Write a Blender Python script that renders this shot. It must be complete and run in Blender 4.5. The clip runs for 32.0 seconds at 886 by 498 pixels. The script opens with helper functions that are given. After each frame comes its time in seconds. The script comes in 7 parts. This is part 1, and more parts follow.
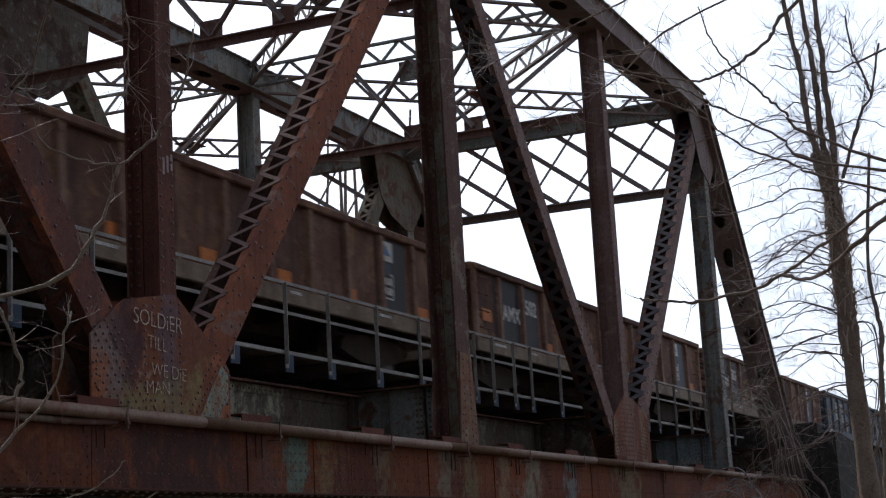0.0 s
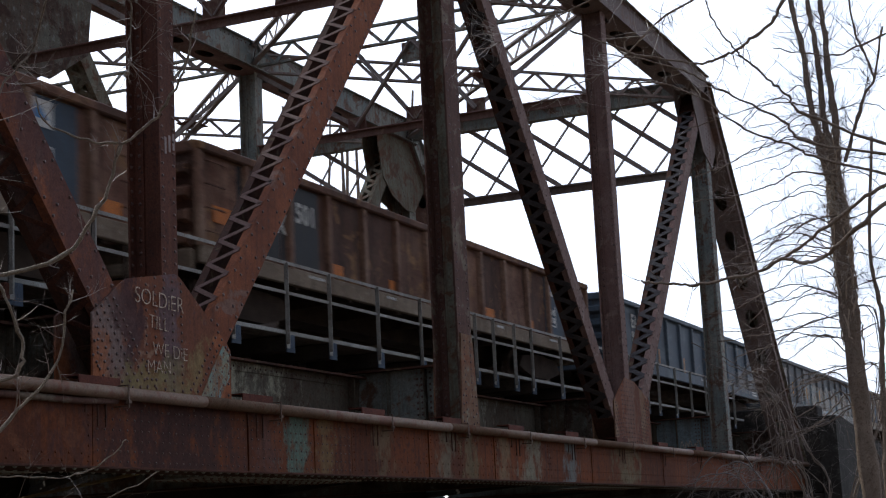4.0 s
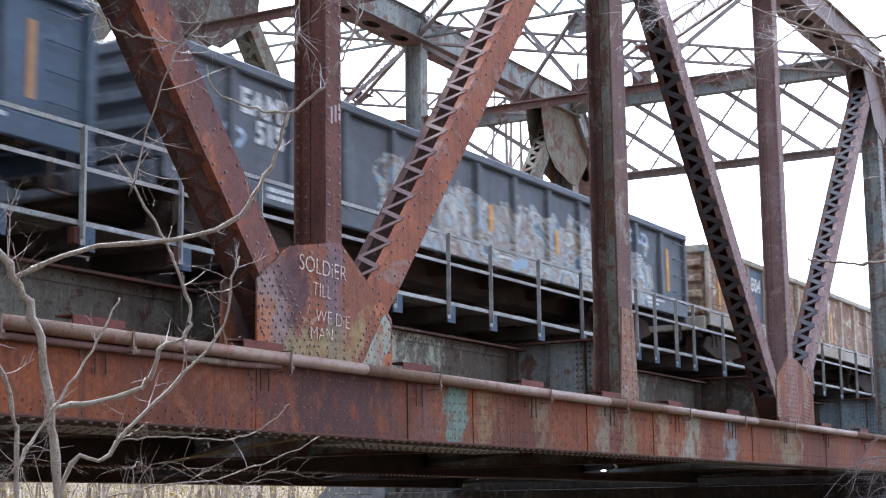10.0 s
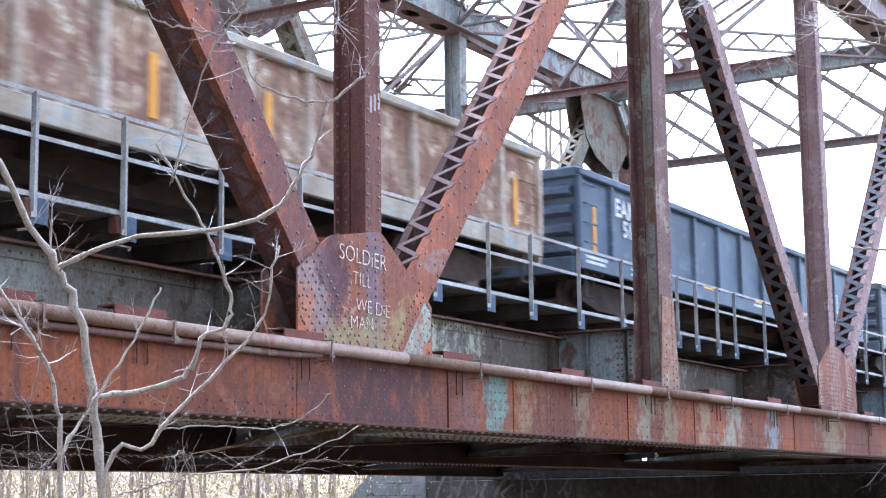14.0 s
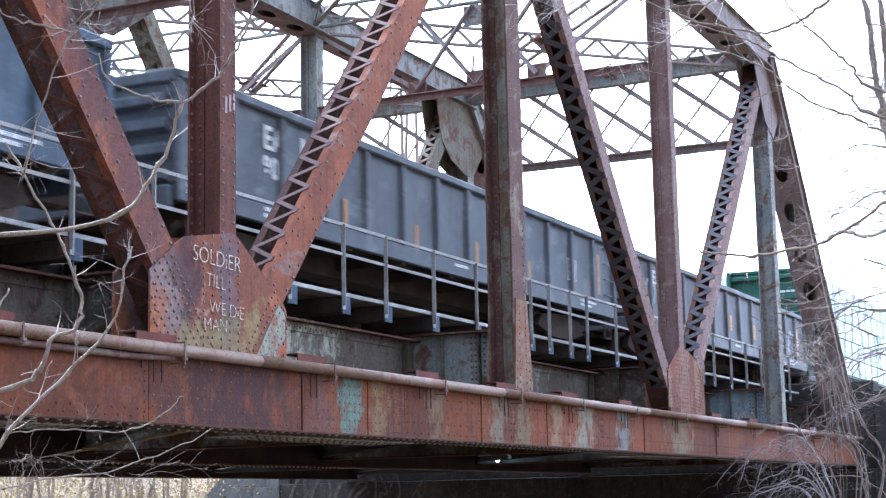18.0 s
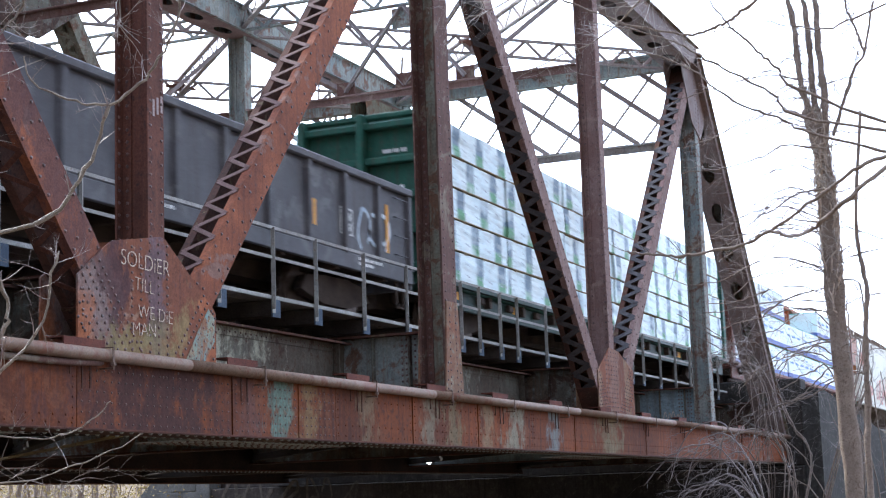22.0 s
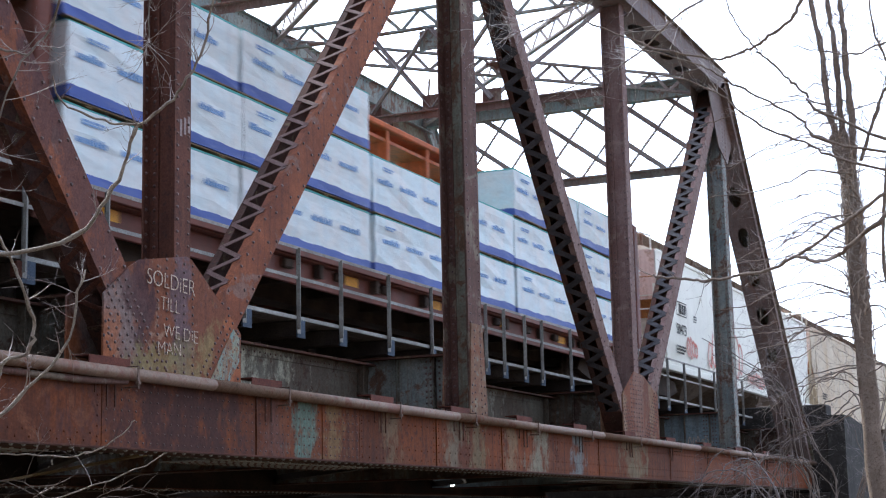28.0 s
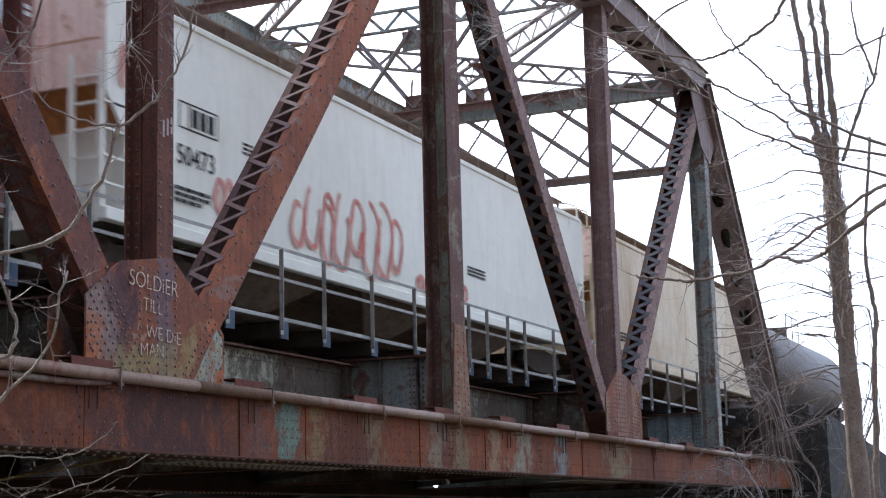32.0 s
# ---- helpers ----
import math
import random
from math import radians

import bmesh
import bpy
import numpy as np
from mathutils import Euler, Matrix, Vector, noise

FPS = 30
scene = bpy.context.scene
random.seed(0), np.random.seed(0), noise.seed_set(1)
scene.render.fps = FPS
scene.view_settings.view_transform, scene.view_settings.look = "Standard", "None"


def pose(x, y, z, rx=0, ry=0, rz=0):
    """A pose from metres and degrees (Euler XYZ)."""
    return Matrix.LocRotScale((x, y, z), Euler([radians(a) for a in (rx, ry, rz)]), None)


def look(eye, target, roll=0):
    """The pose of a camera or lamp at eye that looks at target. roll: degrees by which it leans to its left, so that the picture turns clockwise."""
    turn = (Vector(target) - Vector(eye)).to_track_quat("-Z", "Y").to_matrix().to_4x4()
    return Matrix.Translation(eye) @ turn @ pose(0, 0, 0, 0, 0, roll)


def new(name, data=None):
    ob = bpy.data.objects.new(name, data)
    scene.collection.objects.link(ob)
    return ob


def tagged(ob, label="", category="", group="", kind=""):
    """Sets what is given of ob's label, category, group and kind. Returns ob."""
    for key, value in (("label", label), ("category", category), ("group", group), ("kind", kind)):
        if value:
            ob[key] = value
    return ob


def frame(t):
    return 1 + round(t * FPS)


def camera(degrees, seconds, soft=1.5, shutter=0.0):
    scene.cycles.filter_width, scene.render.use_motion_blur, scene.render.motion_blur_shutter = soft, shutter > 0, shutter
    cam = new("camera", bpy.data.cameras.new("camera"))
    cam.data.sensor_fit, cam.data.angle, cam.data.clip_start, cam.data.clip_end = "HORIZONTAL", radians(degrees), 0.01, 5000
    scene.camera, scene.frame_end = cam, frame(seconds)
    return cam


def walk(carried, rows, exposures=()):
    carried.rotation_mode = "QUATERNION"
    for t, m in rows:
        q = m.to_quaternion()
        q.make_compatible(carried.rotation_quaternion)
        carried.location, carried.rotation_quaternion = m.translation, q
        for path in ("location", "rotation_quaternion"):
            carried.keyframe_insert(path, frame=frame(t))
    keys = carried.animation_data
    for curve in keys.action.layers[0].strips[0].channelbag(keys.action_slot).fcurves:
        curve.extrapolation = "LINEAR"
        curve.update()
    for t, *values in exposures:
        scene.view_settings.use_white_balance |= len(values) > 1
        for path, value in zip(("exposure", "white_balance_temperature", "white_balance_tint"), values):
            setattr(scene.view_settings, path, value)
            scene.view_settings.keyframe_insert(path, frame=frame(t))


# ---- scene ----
cam = camera(30.40, 32.0, soft=1.15, shutter=0.65)
EYE = Vector((0.0, 0.0, 1.6))


def aim(yaw, pitch, roll):
    """Compass turn from +y towards +x, rise and lean, in degrees."""
    a, b = radians(yaw), radians(pitch)
    way = Vector((math.sin(a) * math.cos(b), math.cos(a) * math.cos(b), math.sin(b)))
    return look(EYE, EYE + way, -roll)


# seconds, turn, rise, lean of the hand-held camera, which stands on one spot
TURNS = [
    (0, 66.85, 10.68, 3.16),
    (0.5, 66.88, 10.52, 3.07),
    (1, 66.95, 10.41, 3.21),
    (1.5, 66.98, 10.27, 3.11),
    (2, 66.99, 10.20, 2.79),
    (2.5, 66.92, 10.16, 2.64),
    (3, 66.82, 10.11, 2.58),
    (3.5, 66.75, 10.05, 2.81),
    (5.5, 66.71, 9.80, 2.68),
    (6, 65.56, 9.76, 2.18),
    (6.5, 65.24, 9.73, 1.98),
    (7, 63.18, 9.67, 1.30),
    (7.5, 62.75, 9.61, 1.27),
    (8, 61.87, 9.54, 0.74),
    (8.5, 61.09, 9.49, 0.76),
    (9, 61.00, 9.40, 0.77),
    (9.5, 60.99, 9.29, 0.88),
    (10, 60.97, 9.22, 0.75),
    (10.5, 60.89, 9.14, 0.74),
    (11, 60.83, 9.05, 0.82),
    (11.5, 59.07, 9.02, 0.29),
    (12, 58.80, 8.94, 0.20),
    (12.5, 58.94, 8.90, 0.48),
    (13, 59.12, 8.89, 0.76),
    (13.5, 59.31, 8.87, 0.73),
    (15.5, 61.04, 8.86, 1.31),
    (16, 61.93, 8.89, 1.45),
    (16.5, 62.76, 8.89, 1.24),
    (17, 63.56, 8.88, 1.24),
    (17.5, 64.21, 8.88, 1.37),
    (18, 64.69, 8.85, 1.15),
    (18.5, 65.19, 8.80, 1.26),
    (19, 65.59, 8.78, 1.36),
    (19.5, 65.99, 8.79, 1.36),
    (20, 66.33, 8.81, 1.48),
    (20.5, 66.65, 8.84, 1.80),
    (21, 66.92, 8.86, 1.95),
    (21.5, 67.07, 8.85, 1.96),
    (22, 67.18, 8.86, 1.94),
    (22.5, 67.21, 8.85, 1.97),
    (23, 67.16, 8.87, 1.82),
    (23.5, 67.05, 8.88, 1.64),
    (24, 66.93, 8.93, 1.51),
    (24.5, 66.70, 9.01, 1.28),
    (25, 66.59, 9.12, 1.33),
    (25.5, 66.50, 9.28, 1.26),
    (27.5, 66.28, 9.65, 1.21),
    (28, 66.30, 9.66, 1.28),
    (28.5, 66.35, 9.66, 1.27),
    (29, 66.42, 9.65, 1.33),
    (29.5, 66.51, 9.65, 1.34),
    (30, 66.57, 9.67, 1.18),
    (30.5, 66.64, 9.67, 1.25),
    (31, 66.76, 9.67, 1.56),
    (31.5, 66.84, 9.67, 1.49),
    (32, 66.90, 9.67, 1.45),
]
EXPOSURES = [(t, s, k, 10) for t, s, k in ((0.0, -1.45, 6150), (1.0, -1.42, 6150), (3.5, -1.24, 6100), (5.5, -0.95, 5900), (6.0, -0.78, 5900), (7.0, -0.27, 5750), (8.0, 0.25, 5700), (9.0, 0.75, 5600), (11.0, 1.1, 5500), (12.0, 1.3, 5450), (13.0, 1.65, 5300), (16.0, 1.75, 5100), (17.0, 1.6, 5150), (18.0, 1.3, 5250), (19.0, 1.05, 5300), (21.0, 0.75, 5500), (23.0, 0.6, 5650), (25.0, 0.45, 5700), (27.5, 0.24, 5700), (32.0, 0.18, 5700))]
walk(cam, [(t, aim(a, b, c)) for t, a, b, c in TURNS], EXPOSURES)

# ---- light: bright hazy winter sky; a low sun beyond the bridge, up the line, shines through the trusses ----
SUN_ELEVATION, SUN_TURN = 36.0, 30.0
world = bpy.data.worlds.new("world")
scene.world = world
world.use_nodes = True
wn, wl = world.node_tree.nodes, world.node_tree.links
wn.clear()
w_out, w_bg = wn.new("ShaderNodeOutputWorld"), wn.new("ShaderNodeBackground")
w_sky, w_mix = wn.new("ShaderNodeTexSky"), wn.new("ShaderNodeMix")
w_sky.sky_type, w_sky.sun_disc = "NISHITA", False
w_sky.sun_elevation, w_sky.sun_rotation = radians(SUN_ELEVATION), radians(SUN_TURN)
w_sky.dust_density, w_sky.air_density = 3.0, 1.0
w_mix.data_type = "RGBA"
w_mix.inputs[0].default_value = 0.7
w_mix.inputs[7].default_value = (11.0, 11.8, 13.5, 1)
wl.new(w_sky.outputs[0], w_mix.inputs[6])
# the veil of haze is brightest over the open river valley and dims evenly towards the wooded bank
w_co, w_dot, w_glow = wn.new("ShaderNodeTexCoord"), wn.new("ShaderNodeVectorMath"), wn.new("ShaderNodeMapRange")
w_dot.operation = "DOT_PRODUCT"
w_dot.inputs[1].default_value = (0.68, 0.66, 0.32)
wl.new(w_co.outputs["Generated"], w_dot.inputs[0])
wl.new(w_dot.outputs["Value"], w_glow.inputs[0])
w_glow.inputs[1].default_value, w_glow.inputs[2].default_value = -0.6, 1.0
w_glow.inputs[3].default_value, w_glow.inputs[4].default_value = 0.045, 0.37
wl.new(w_mix.outputs[2], w_bg.inputs[0])
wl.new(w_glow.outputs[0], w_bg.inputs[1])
wl.new(w_bg.outputs[0], w_out.inputs[0])
sun = new("sun", bpy.data.lights.new("sun", "SUN"))
sun.data.energy, sun.data.angle, sun.data.color = 5.0, radians(0.6), (1.0, 0.9, 0.74)
a, b = radians(SUN_TURN), radians(SUN_ELEVATION)
sun.matrix_world = look((math.sin(a) * math.cos(b) * 90, math.cos(a) * math.cos(b) * 90, math.sin(b) * 90), (0, 0, 0))

# ---- helpers for building ----
def bm_new():
    return bmesh.new()


def part(name, bm, material, parent=None, label="", smooth=False):
    me = bpy.data.meshes.new(name)
    bm.to_mesh(me)
    bm.free()
    return link(name, me, material, parent, label, smooth)


def link(name, me, material, parent=None, label="", smooth=False):
    for m in material if isinstance(material, (list, tuple)) else [material]:
        if m.name not in [k.name for k in me.materials if k]:
            me.materials.append(m)
    if smooth:
        me.polygons.foreach_set("use_smooth", [True] * len(me.polygons))
    ob = new(name, me)
    if parent:
        ob.parent = parent
    if label:
        ob["label"] = label
    return ob


def soup(name, verts, faces, material, parent=None, label="", smooth=False):
    me = bpy.data.meshes.new(name)
    me.from_pydata(verts, [], faces)
    me.update()
    return link(name, me, material, parent, label, smooth)


def empty(name, place=(0, 0, 0)):
    ob = new(name)
    ob.location = place
    return ob


def box(bm, x0, x1, y0, y1, z0, z1, bevel=0.0):
    r = bmesh.ops.create_cube(bm, size=1, matrix=Matrix.LocRotScale(((x0 + x1) / 2, (y0 + y1) / 2, (z0 + z1) / 2), None, (abs(x1 - x0), abs(y1 - y0), abs(z1 - z0))))
    if bevel:
        es = list({e for v in r["verts"] for e in v.link_edges})
        bmesh.ops.bevel(bm, geom=es, offset=bevel, segments=1, affect="EDGES")
    return r["verts"]


def beam(bm, p, q, side, up, hint=(0, 0, 1), bevel=0.0):
    """A bar from p to q: side is its width across, up its height along the hint."""
    p, q = Vector(p), Vector(q)
    d = (q - p)
    x = d.normalized()
    s = Vector(hint).cross(x)
    if s.length < 1e-4:
        s = Vector((1, 0, 0)).cross(x)
    s.normalize()
    u = x.cross(s)
    m = Matrix((x, s, u)).transposed().to_4x4()
    m.translation = (p + q) / 2
    r = bmesh.ops.create_cube(bm, size=1, matrix=m @ Matrix.Diagonal((d.length, side, up, 1)))
    if bevel:
        es = list({e for v in r["verts"] for e in v.link_edges})
        bmesh.ops.bevel(bm, geom=es, offset=bevel, segments=1, affect="EDGES")
    return r["verts"]


def extrusion(bm, a, b, up, profile):
    """A bar from a to b with the closed outline profile, in (across, up)."""
    a, b, u = Vector(a), Vector(b), Vector(up).normalized()
    d = (b - a).normalized()
    s = u.cross(d).normalized()
    r0 = [bm.verts.new(a + s * x + u * z) for x, z in profile]
    r1 = [bm.verts.new(b + s * x + u * z) for x, z in profile]
    k = len(profile)
    for i in range(k):
        j = (i + 1) % k
        bm.faces.new((r0[i], r0[j], r1[j], r1[i]))
    bm.faces.new(list(reversed(r0)))
    bm.faces.new(r1)
    bmesh.ops.recalc_face_normals(bm, faces=bm.faces[:])


def plate(bm, pts, y0, y1):
    """A flat plate with the outline pts in x and z, from y0 to y1."""
    a = [bm.verts.new((x, y0, z)) for x, z in pts]
    b = [bm.verts.new((x, y1, z)) for x, z in pts]
    bm.faces.new(a)
    bm.faces.new(list(reversed(b)))
    for i in range(len(pts)):
        j = (i + 1) % len(pts)
        bm.faces.new((a[j], a[i], b[i], b[j]))
    bmesh.ops.recalc_face_normals(bm, faces=bm.faces[:])


def tube_data(pts, radii, n, verts, faces):
    """Adds a tapered tube along pts to verts and faces."""
    base = len(verts)
    k = len(pts)
    for i, p in enumerate(pts):
        p = Vector(p)
        d = (Vector(pts[min(i + 1, k - 1)]) - Vector(pts[max(i - 1, 0)]))
        d = d.normalized() if d.length > 1e-9 else Vector((0, 0, 1))
        s = d.cross(Vector((0.31, 0.17, 0.93)))
        if s.length < 1e-3:
            s = d.cross(Vector((1, 0, 0)))
        s.normalize()
        u = d.cross(s)
        for j in range(n):
            a = 2 * math.pi * j / n
            verts.append(tuple(p + (s * math.cos(a) + u * math.sin(a)) * radii[i]))
    for i in range(k - 1):
        for j in range(n):
            a, b = base + i * n + j, base + i * n + (j + 1) % n
            faces.append((a, b, b + n, a + n))
    faces.append(tuple(base + j for j in reversed(range(n))))
    faces.append(tuple(base + (k - 1) * n + j for j in range(n)))


def tube(name, pts, radius, material, parent=None, n=10, label=""):
    v, f = [], []
    tube_data(pts, [radius] * len(pts), n, v, f)
    return soup(name, v, f, material, parent, label, smooth=True)


def rivets(name, spots, normal, r, material, parent):
    """Low domed rivet heads at spots, standing out along normal; one mesh."""
    n = Vector(normal).normalized()
    s = n.orthogonal().normalized()
    u = n.cross(s)
    ring = [(math.cos(2 * math.pi * j / 6), math.sin(2 * math.pi * j / 6)) for j in range(6)]
    verts, faces = [], []
    for p in spots:
        p = Vector(p)
        b = len(verts)
        for c, d in ring:
            verts.append(tuple(p + (s * c + u * d) * r))
        for c, d in ring:
            verts.append(tuple(p + (s * c + u * d) * r * 0.6 + n * r * 0.55))
        verts.append(tuple(p + n * r * 0.7))
        for j in range(6):
            k = (j + 1) % 6
            faces.append((b + j, b + k, b + 6 + k, b + 6 + j))
            faces.append((b + 6 + j, b + 6 + k, b + 12))
    ob = soup(name, verts, faces, material, parent)
    ob["kind"] = "stuff"
    return ob


def writing(name, body, size, m, material, parent, spread=1.0, thin=0.0):
    cu = bpy.data.curves.new(name, "FONT")
    cu.body, cu.size, cu.extrude = body, size, 0.002
    cu.space_character, cu.offset = spread, thin
    cu.materials.append(material)
    ob = new(name, cu)
    ob.parent = parent
    ob.matrix_basis = m
    return ob


# ---- materials ----
def shade(name, c1, c2, c3=None, scale=1.5, fine=14.0, cover=0.5, rough=0.75, metal=0.0, bump=0.25, streak=0.0, streak_colour=(0.05, 0.025, 0.015), per_piece=0.0, spec=0.16, grain=0.5, blotch=None, drip=0.0, areas=(), bays=None):
    """Weathered surface: c1 to c2 in large clouds, c3 in fine patches, dark or rusty runs down the face."""
    m = bpy.data.materials.new(name)
    m.use_nodes = True
    n, l = m.node_tree.nodes, m.node_tree.links
    bsdf = n["Principled BSDF"]
    co = n.new("ShaderNodeTexCoord")
    big, small = n.new("ShaderNodeTexNoise"), n.new("ShaderNodeTexNoise")
    big.inputs["Scale"].default_value, big.inputs["Detail"].default_value, big.inputs["Roughness"].default_value = scale, 6, 0.65
    small.inputs["Scale"].default_value, small.inputs["Detail"].default_value, small.inputs["Roughness"].default_value = fine, 8, 0.7
    l.new(co.outputs["Object"], big.inputs["Vector"])
    l.new(co.outputs["Object"], small.inputs["Vector"])
    ramp = n.new("ShaderNodeValToRGB")
    ramp.color_ramp.elements[0].position, ramp.color_ramp.elements[1].position = 0.38, 0.62
    ramp.color_ramp.elements[0].color, ramp.color_ramp.elements[1].color = (*c1, 1), (*c2, 1)
    l.new(big.outputs["Fac"], ramp.inputs["Fac"])
    colour = ramp.outputs["Color"]

    def mix(fac, a, b_colour):
        k = n.new("ShaderNodeMix")
        k.data_type = "RGBA"
        l.new(fac, k.inputs[0])
        l.new(a, k.inputs[6])
        k.inputs[7].default_value = (*b_colour, 1)
        return k.outputs[2]

    if bays:
        # each panel between two ribs has aged in its own way: width, first rib, other colour, strength
        cut_x, off_x, div, flo, wn_, amt = n.new("ShaderNodeSeparateXYZ"), n.new("ShaderNodeMath"), n.new("ShaderNodeMath"), n.new("ShaderNodeMath"), n.new("ShaderNodeTexWhiteNoise"), n.new("ShaderNodeMapRange")
        off_x.operation, div.operation, flo.operation, wn_.noise_dimensions = "SUBTRACT", "DIVIDE", "FLOOR", "2D"
        l.new(co.outputs["Object"], cut_x.inputs[0])
        l.new(cut_x.outputs[0], off_x.inputs[0])
        off_x.inputs[1].default_value = bays[1]
        l.new(off_x.outputs[0], div.inputs[0])
        div.inputs[1].default_value = bays[0]
        l.new(div.outputs[0], flo.inputs[0])
        own, join = n.new("ShaderNodeObjectInfo"), n.new("ShaderNodeCombineXYZ")
        l.new(flo.outputs[0], join.inputs[0])
        l.new(own.outputs["Random"], join.inputs[1])
        l.new(join.outputs[0], wn_.inputs["Vector"])
        amt.inputs[4].default_value = bays[3]
        l.new(wn_.outputs["Value"], amt.inputs[0])
        colour = mix(amt.outputs[0], colour, bays[2])
    if c3:
        step = n.new("ShaderNodeMapRange")
        step.inputs[1].default_value, step.inputs[2].default_value = 1 - cover - 0.06, 1 - cover + 0.06
        l.new(small.outputs["Fac"], step.inputs[0])
        colour = mix(step.outputs[0], colour, c3)
    if streak:
        mp, run = n.new("ShaderNodeMapping"), n.new("ShaderNodeTexNoise")
        mp.inputs["Scale"].default_value = (7.0, 7.0, 0.4)
        run.inputs["Scale"].default_value, run.inputs["Detail"].default_value = 1.6, 5
        l.new(co.outputs["Object"], mp.inputs["Vector"])
        l.new(mp.outputs[0], run.inputs["Vector"])
        st = n.new("ShaderNodeMapRange")
        st.inputs[1].default_value, st.inputs[2].default_value, st.inputs[4].default_value = 0.5, 0.72, streak
        l.new(run.outputs["Fac"], st.inputs[0])
        colour = mix(st.outputs[0], colour, streak_colour)
    if blotch:
        # hard-edged flakes: colour, size, cover
        fl, cut = n.new("ShaderNodeTexNoise"), n.new("ShaderNodeMapRange")
        fl.inputs["Scale"].default_value, fl.inputs["Detail"].default_value, fl.inputs["Roughness"].default_value, fl.inputs["Distortion"].default_value = blotch[1], 9, 0.68, 0.6
        l.new(co.outputs["Object"], fl.inputs["Vector"])
        cut.inputs[1].default_value, cut.inputs[2].default_value, cut.inputs[4].default_value = 1 - blotch[2] - 0.025, 1 - blotch[2] + 0.025, 0.85
        l.new(fl.outputs["Fac"], cut.inputs[0])
        colour = mix(cut.outputs[0], colour, blotch[0])
    if areas:
        # stains along the bridge: colour, place, half length, strength
        sep, mp2, ragged = n.new("ShaderNodeSeparateXYZ"), n.new("ShaderNodeMapping"), n.new("ShaderNodeTexNoise")
        l.new(co.outputs["Object"], sep.inputs[0])
        mp2.inputs["Scale"].default_value = (1.0, 1.0, 0.7)
        l.new(co.outputs["Object"], mp2.inputs["Vector"])
        ragged.inputs["Scale"].default_value, ragged.inputs["Detail"].default_value, ragged.inputs["Roughness"].default_value = 4.2, 8, 0.72
        l.new(mp2.outputs[0], ragged.inputs["Vector"])
        for a_colour, place, half, power in areas:
            off, dist, fall, add, cut = (n.new("ShaderNodeMath") for _ in range(5))
            off.operation, dist.operation, fall.operation, add.operation, cut.operation = "SUBTRACT", "ABSOLUTE", "DIVIDE", "SUBTRACT", "MULTIPLY"
            if isinstance(place, tuple):
                # an oval stain: place (x, z), half sizes (x, z), slope of its axis
                put, oval = n.new("ShaderNodeMapping"), n.new("ShaderNodeVectorMath")
                put.vector_type, oval.operation = "TEXTURE", "LENGTH"
                put.inputs["Location"].default_value = (place[0], 9.08, place[1])
                put.inputs["Rotation"].default_value = (0, math.radians(half[2]), 0)
                put.inputs["Scale"].default_value = (half[0] * 5.0, 50.0, half[1] * 5.0)
                l.new(co.outputs["Object"], put.inputs["Vector"])
                l.new(put.outputs[0], oval.inputs[0])
                l.new(oval.outputs["Value"], dist.inputs[0])
                fall.inputs[1].default_value = 1.0
            else:
                l.new(sep.outputs[0], off.inputs[0])
                off.inputs[1].default_value = place
                l.new(off.outputs[0], dist.inputs[0])
                fall.inputs[1].default_value = half * 5.0
            l.new(dist.outputs[0], fall.inputs[0])
            l.new(ragged.outputs["Fac"], add.inputs[0])
            l.new(fall.outputs[0], add.inputs[1])
            edge = n.new("ShaderNodeMapRange")
            edge.inputs[1].default_value, edge.inputs[2].default_value = (0.25, 0.37) if isinstance(place, tuple) else (0.34, 0.46)
            l.new(add.outputs[0], edge.inputs[0])
            l.new(edge.outputs[0], cut.inputs[0])
            cut.inputs[1].default_value = power
            colour = mix(cut.outputs[0], colour, a_colour)
    if drip:
        mp3, thin = n.new("ShaderNodeMapping"), n.new("ShaderNodeTexNoise")
        mp3.inputs["Scale"].default_value = (16.0, 16.0, 0.9)
        thin.inputs["Scale"].default_value, thin.inputs["Detail"].default_value, thin.inputs["Roughness"].default_value = 1.5, 6, 0.7
        l.new(co.outputs["Object"], mp3.inputs["Vector"])
        l.new(mp3.outputs[0], thin.inputs["Vector"])
        dr = n.new("ShaderNodeMapRange")
        dr.inputs[1].default_value, dr.inputs[2].default_value, dr.inputs[4].default_value = 0.53, 0.66, drip
        l.new(thin.outputs["Fac"], dr.inputs[0])
        colour = mix(dr.outputs[0], colour, streak_colour)
    hsv = n.new("ShaderNodeHueSaturation")
    speck = n.new("ShaderNodeTexNoise")
    speck.inputs["Scale"].default_value, speck.inputs["Detail"].default_value, speck.inputs["Roughness"].default_value = fine * 3.7, 4, 0.75
    l.new(co.outputs["Object"], speck.inputs["Vector"])
    both = n.new("ShaderNodeMath")
    both.operation = "ADD"
    l.new(small.outputs["Fac"], both.inputs[0])
    l.new(speck.outputs["Fac"], both.inputs[1])
    val = n.new("ShaderNodeMapRange")
    val.inputs[1].default_value, val.inputs[2].default_value = 0.65, 1.35
    val.inputs[3].default_value, val.inputs[4].default_value = 1 - grain, 1 + grain
    l.new(both.outputs[0], val.inputs[0])
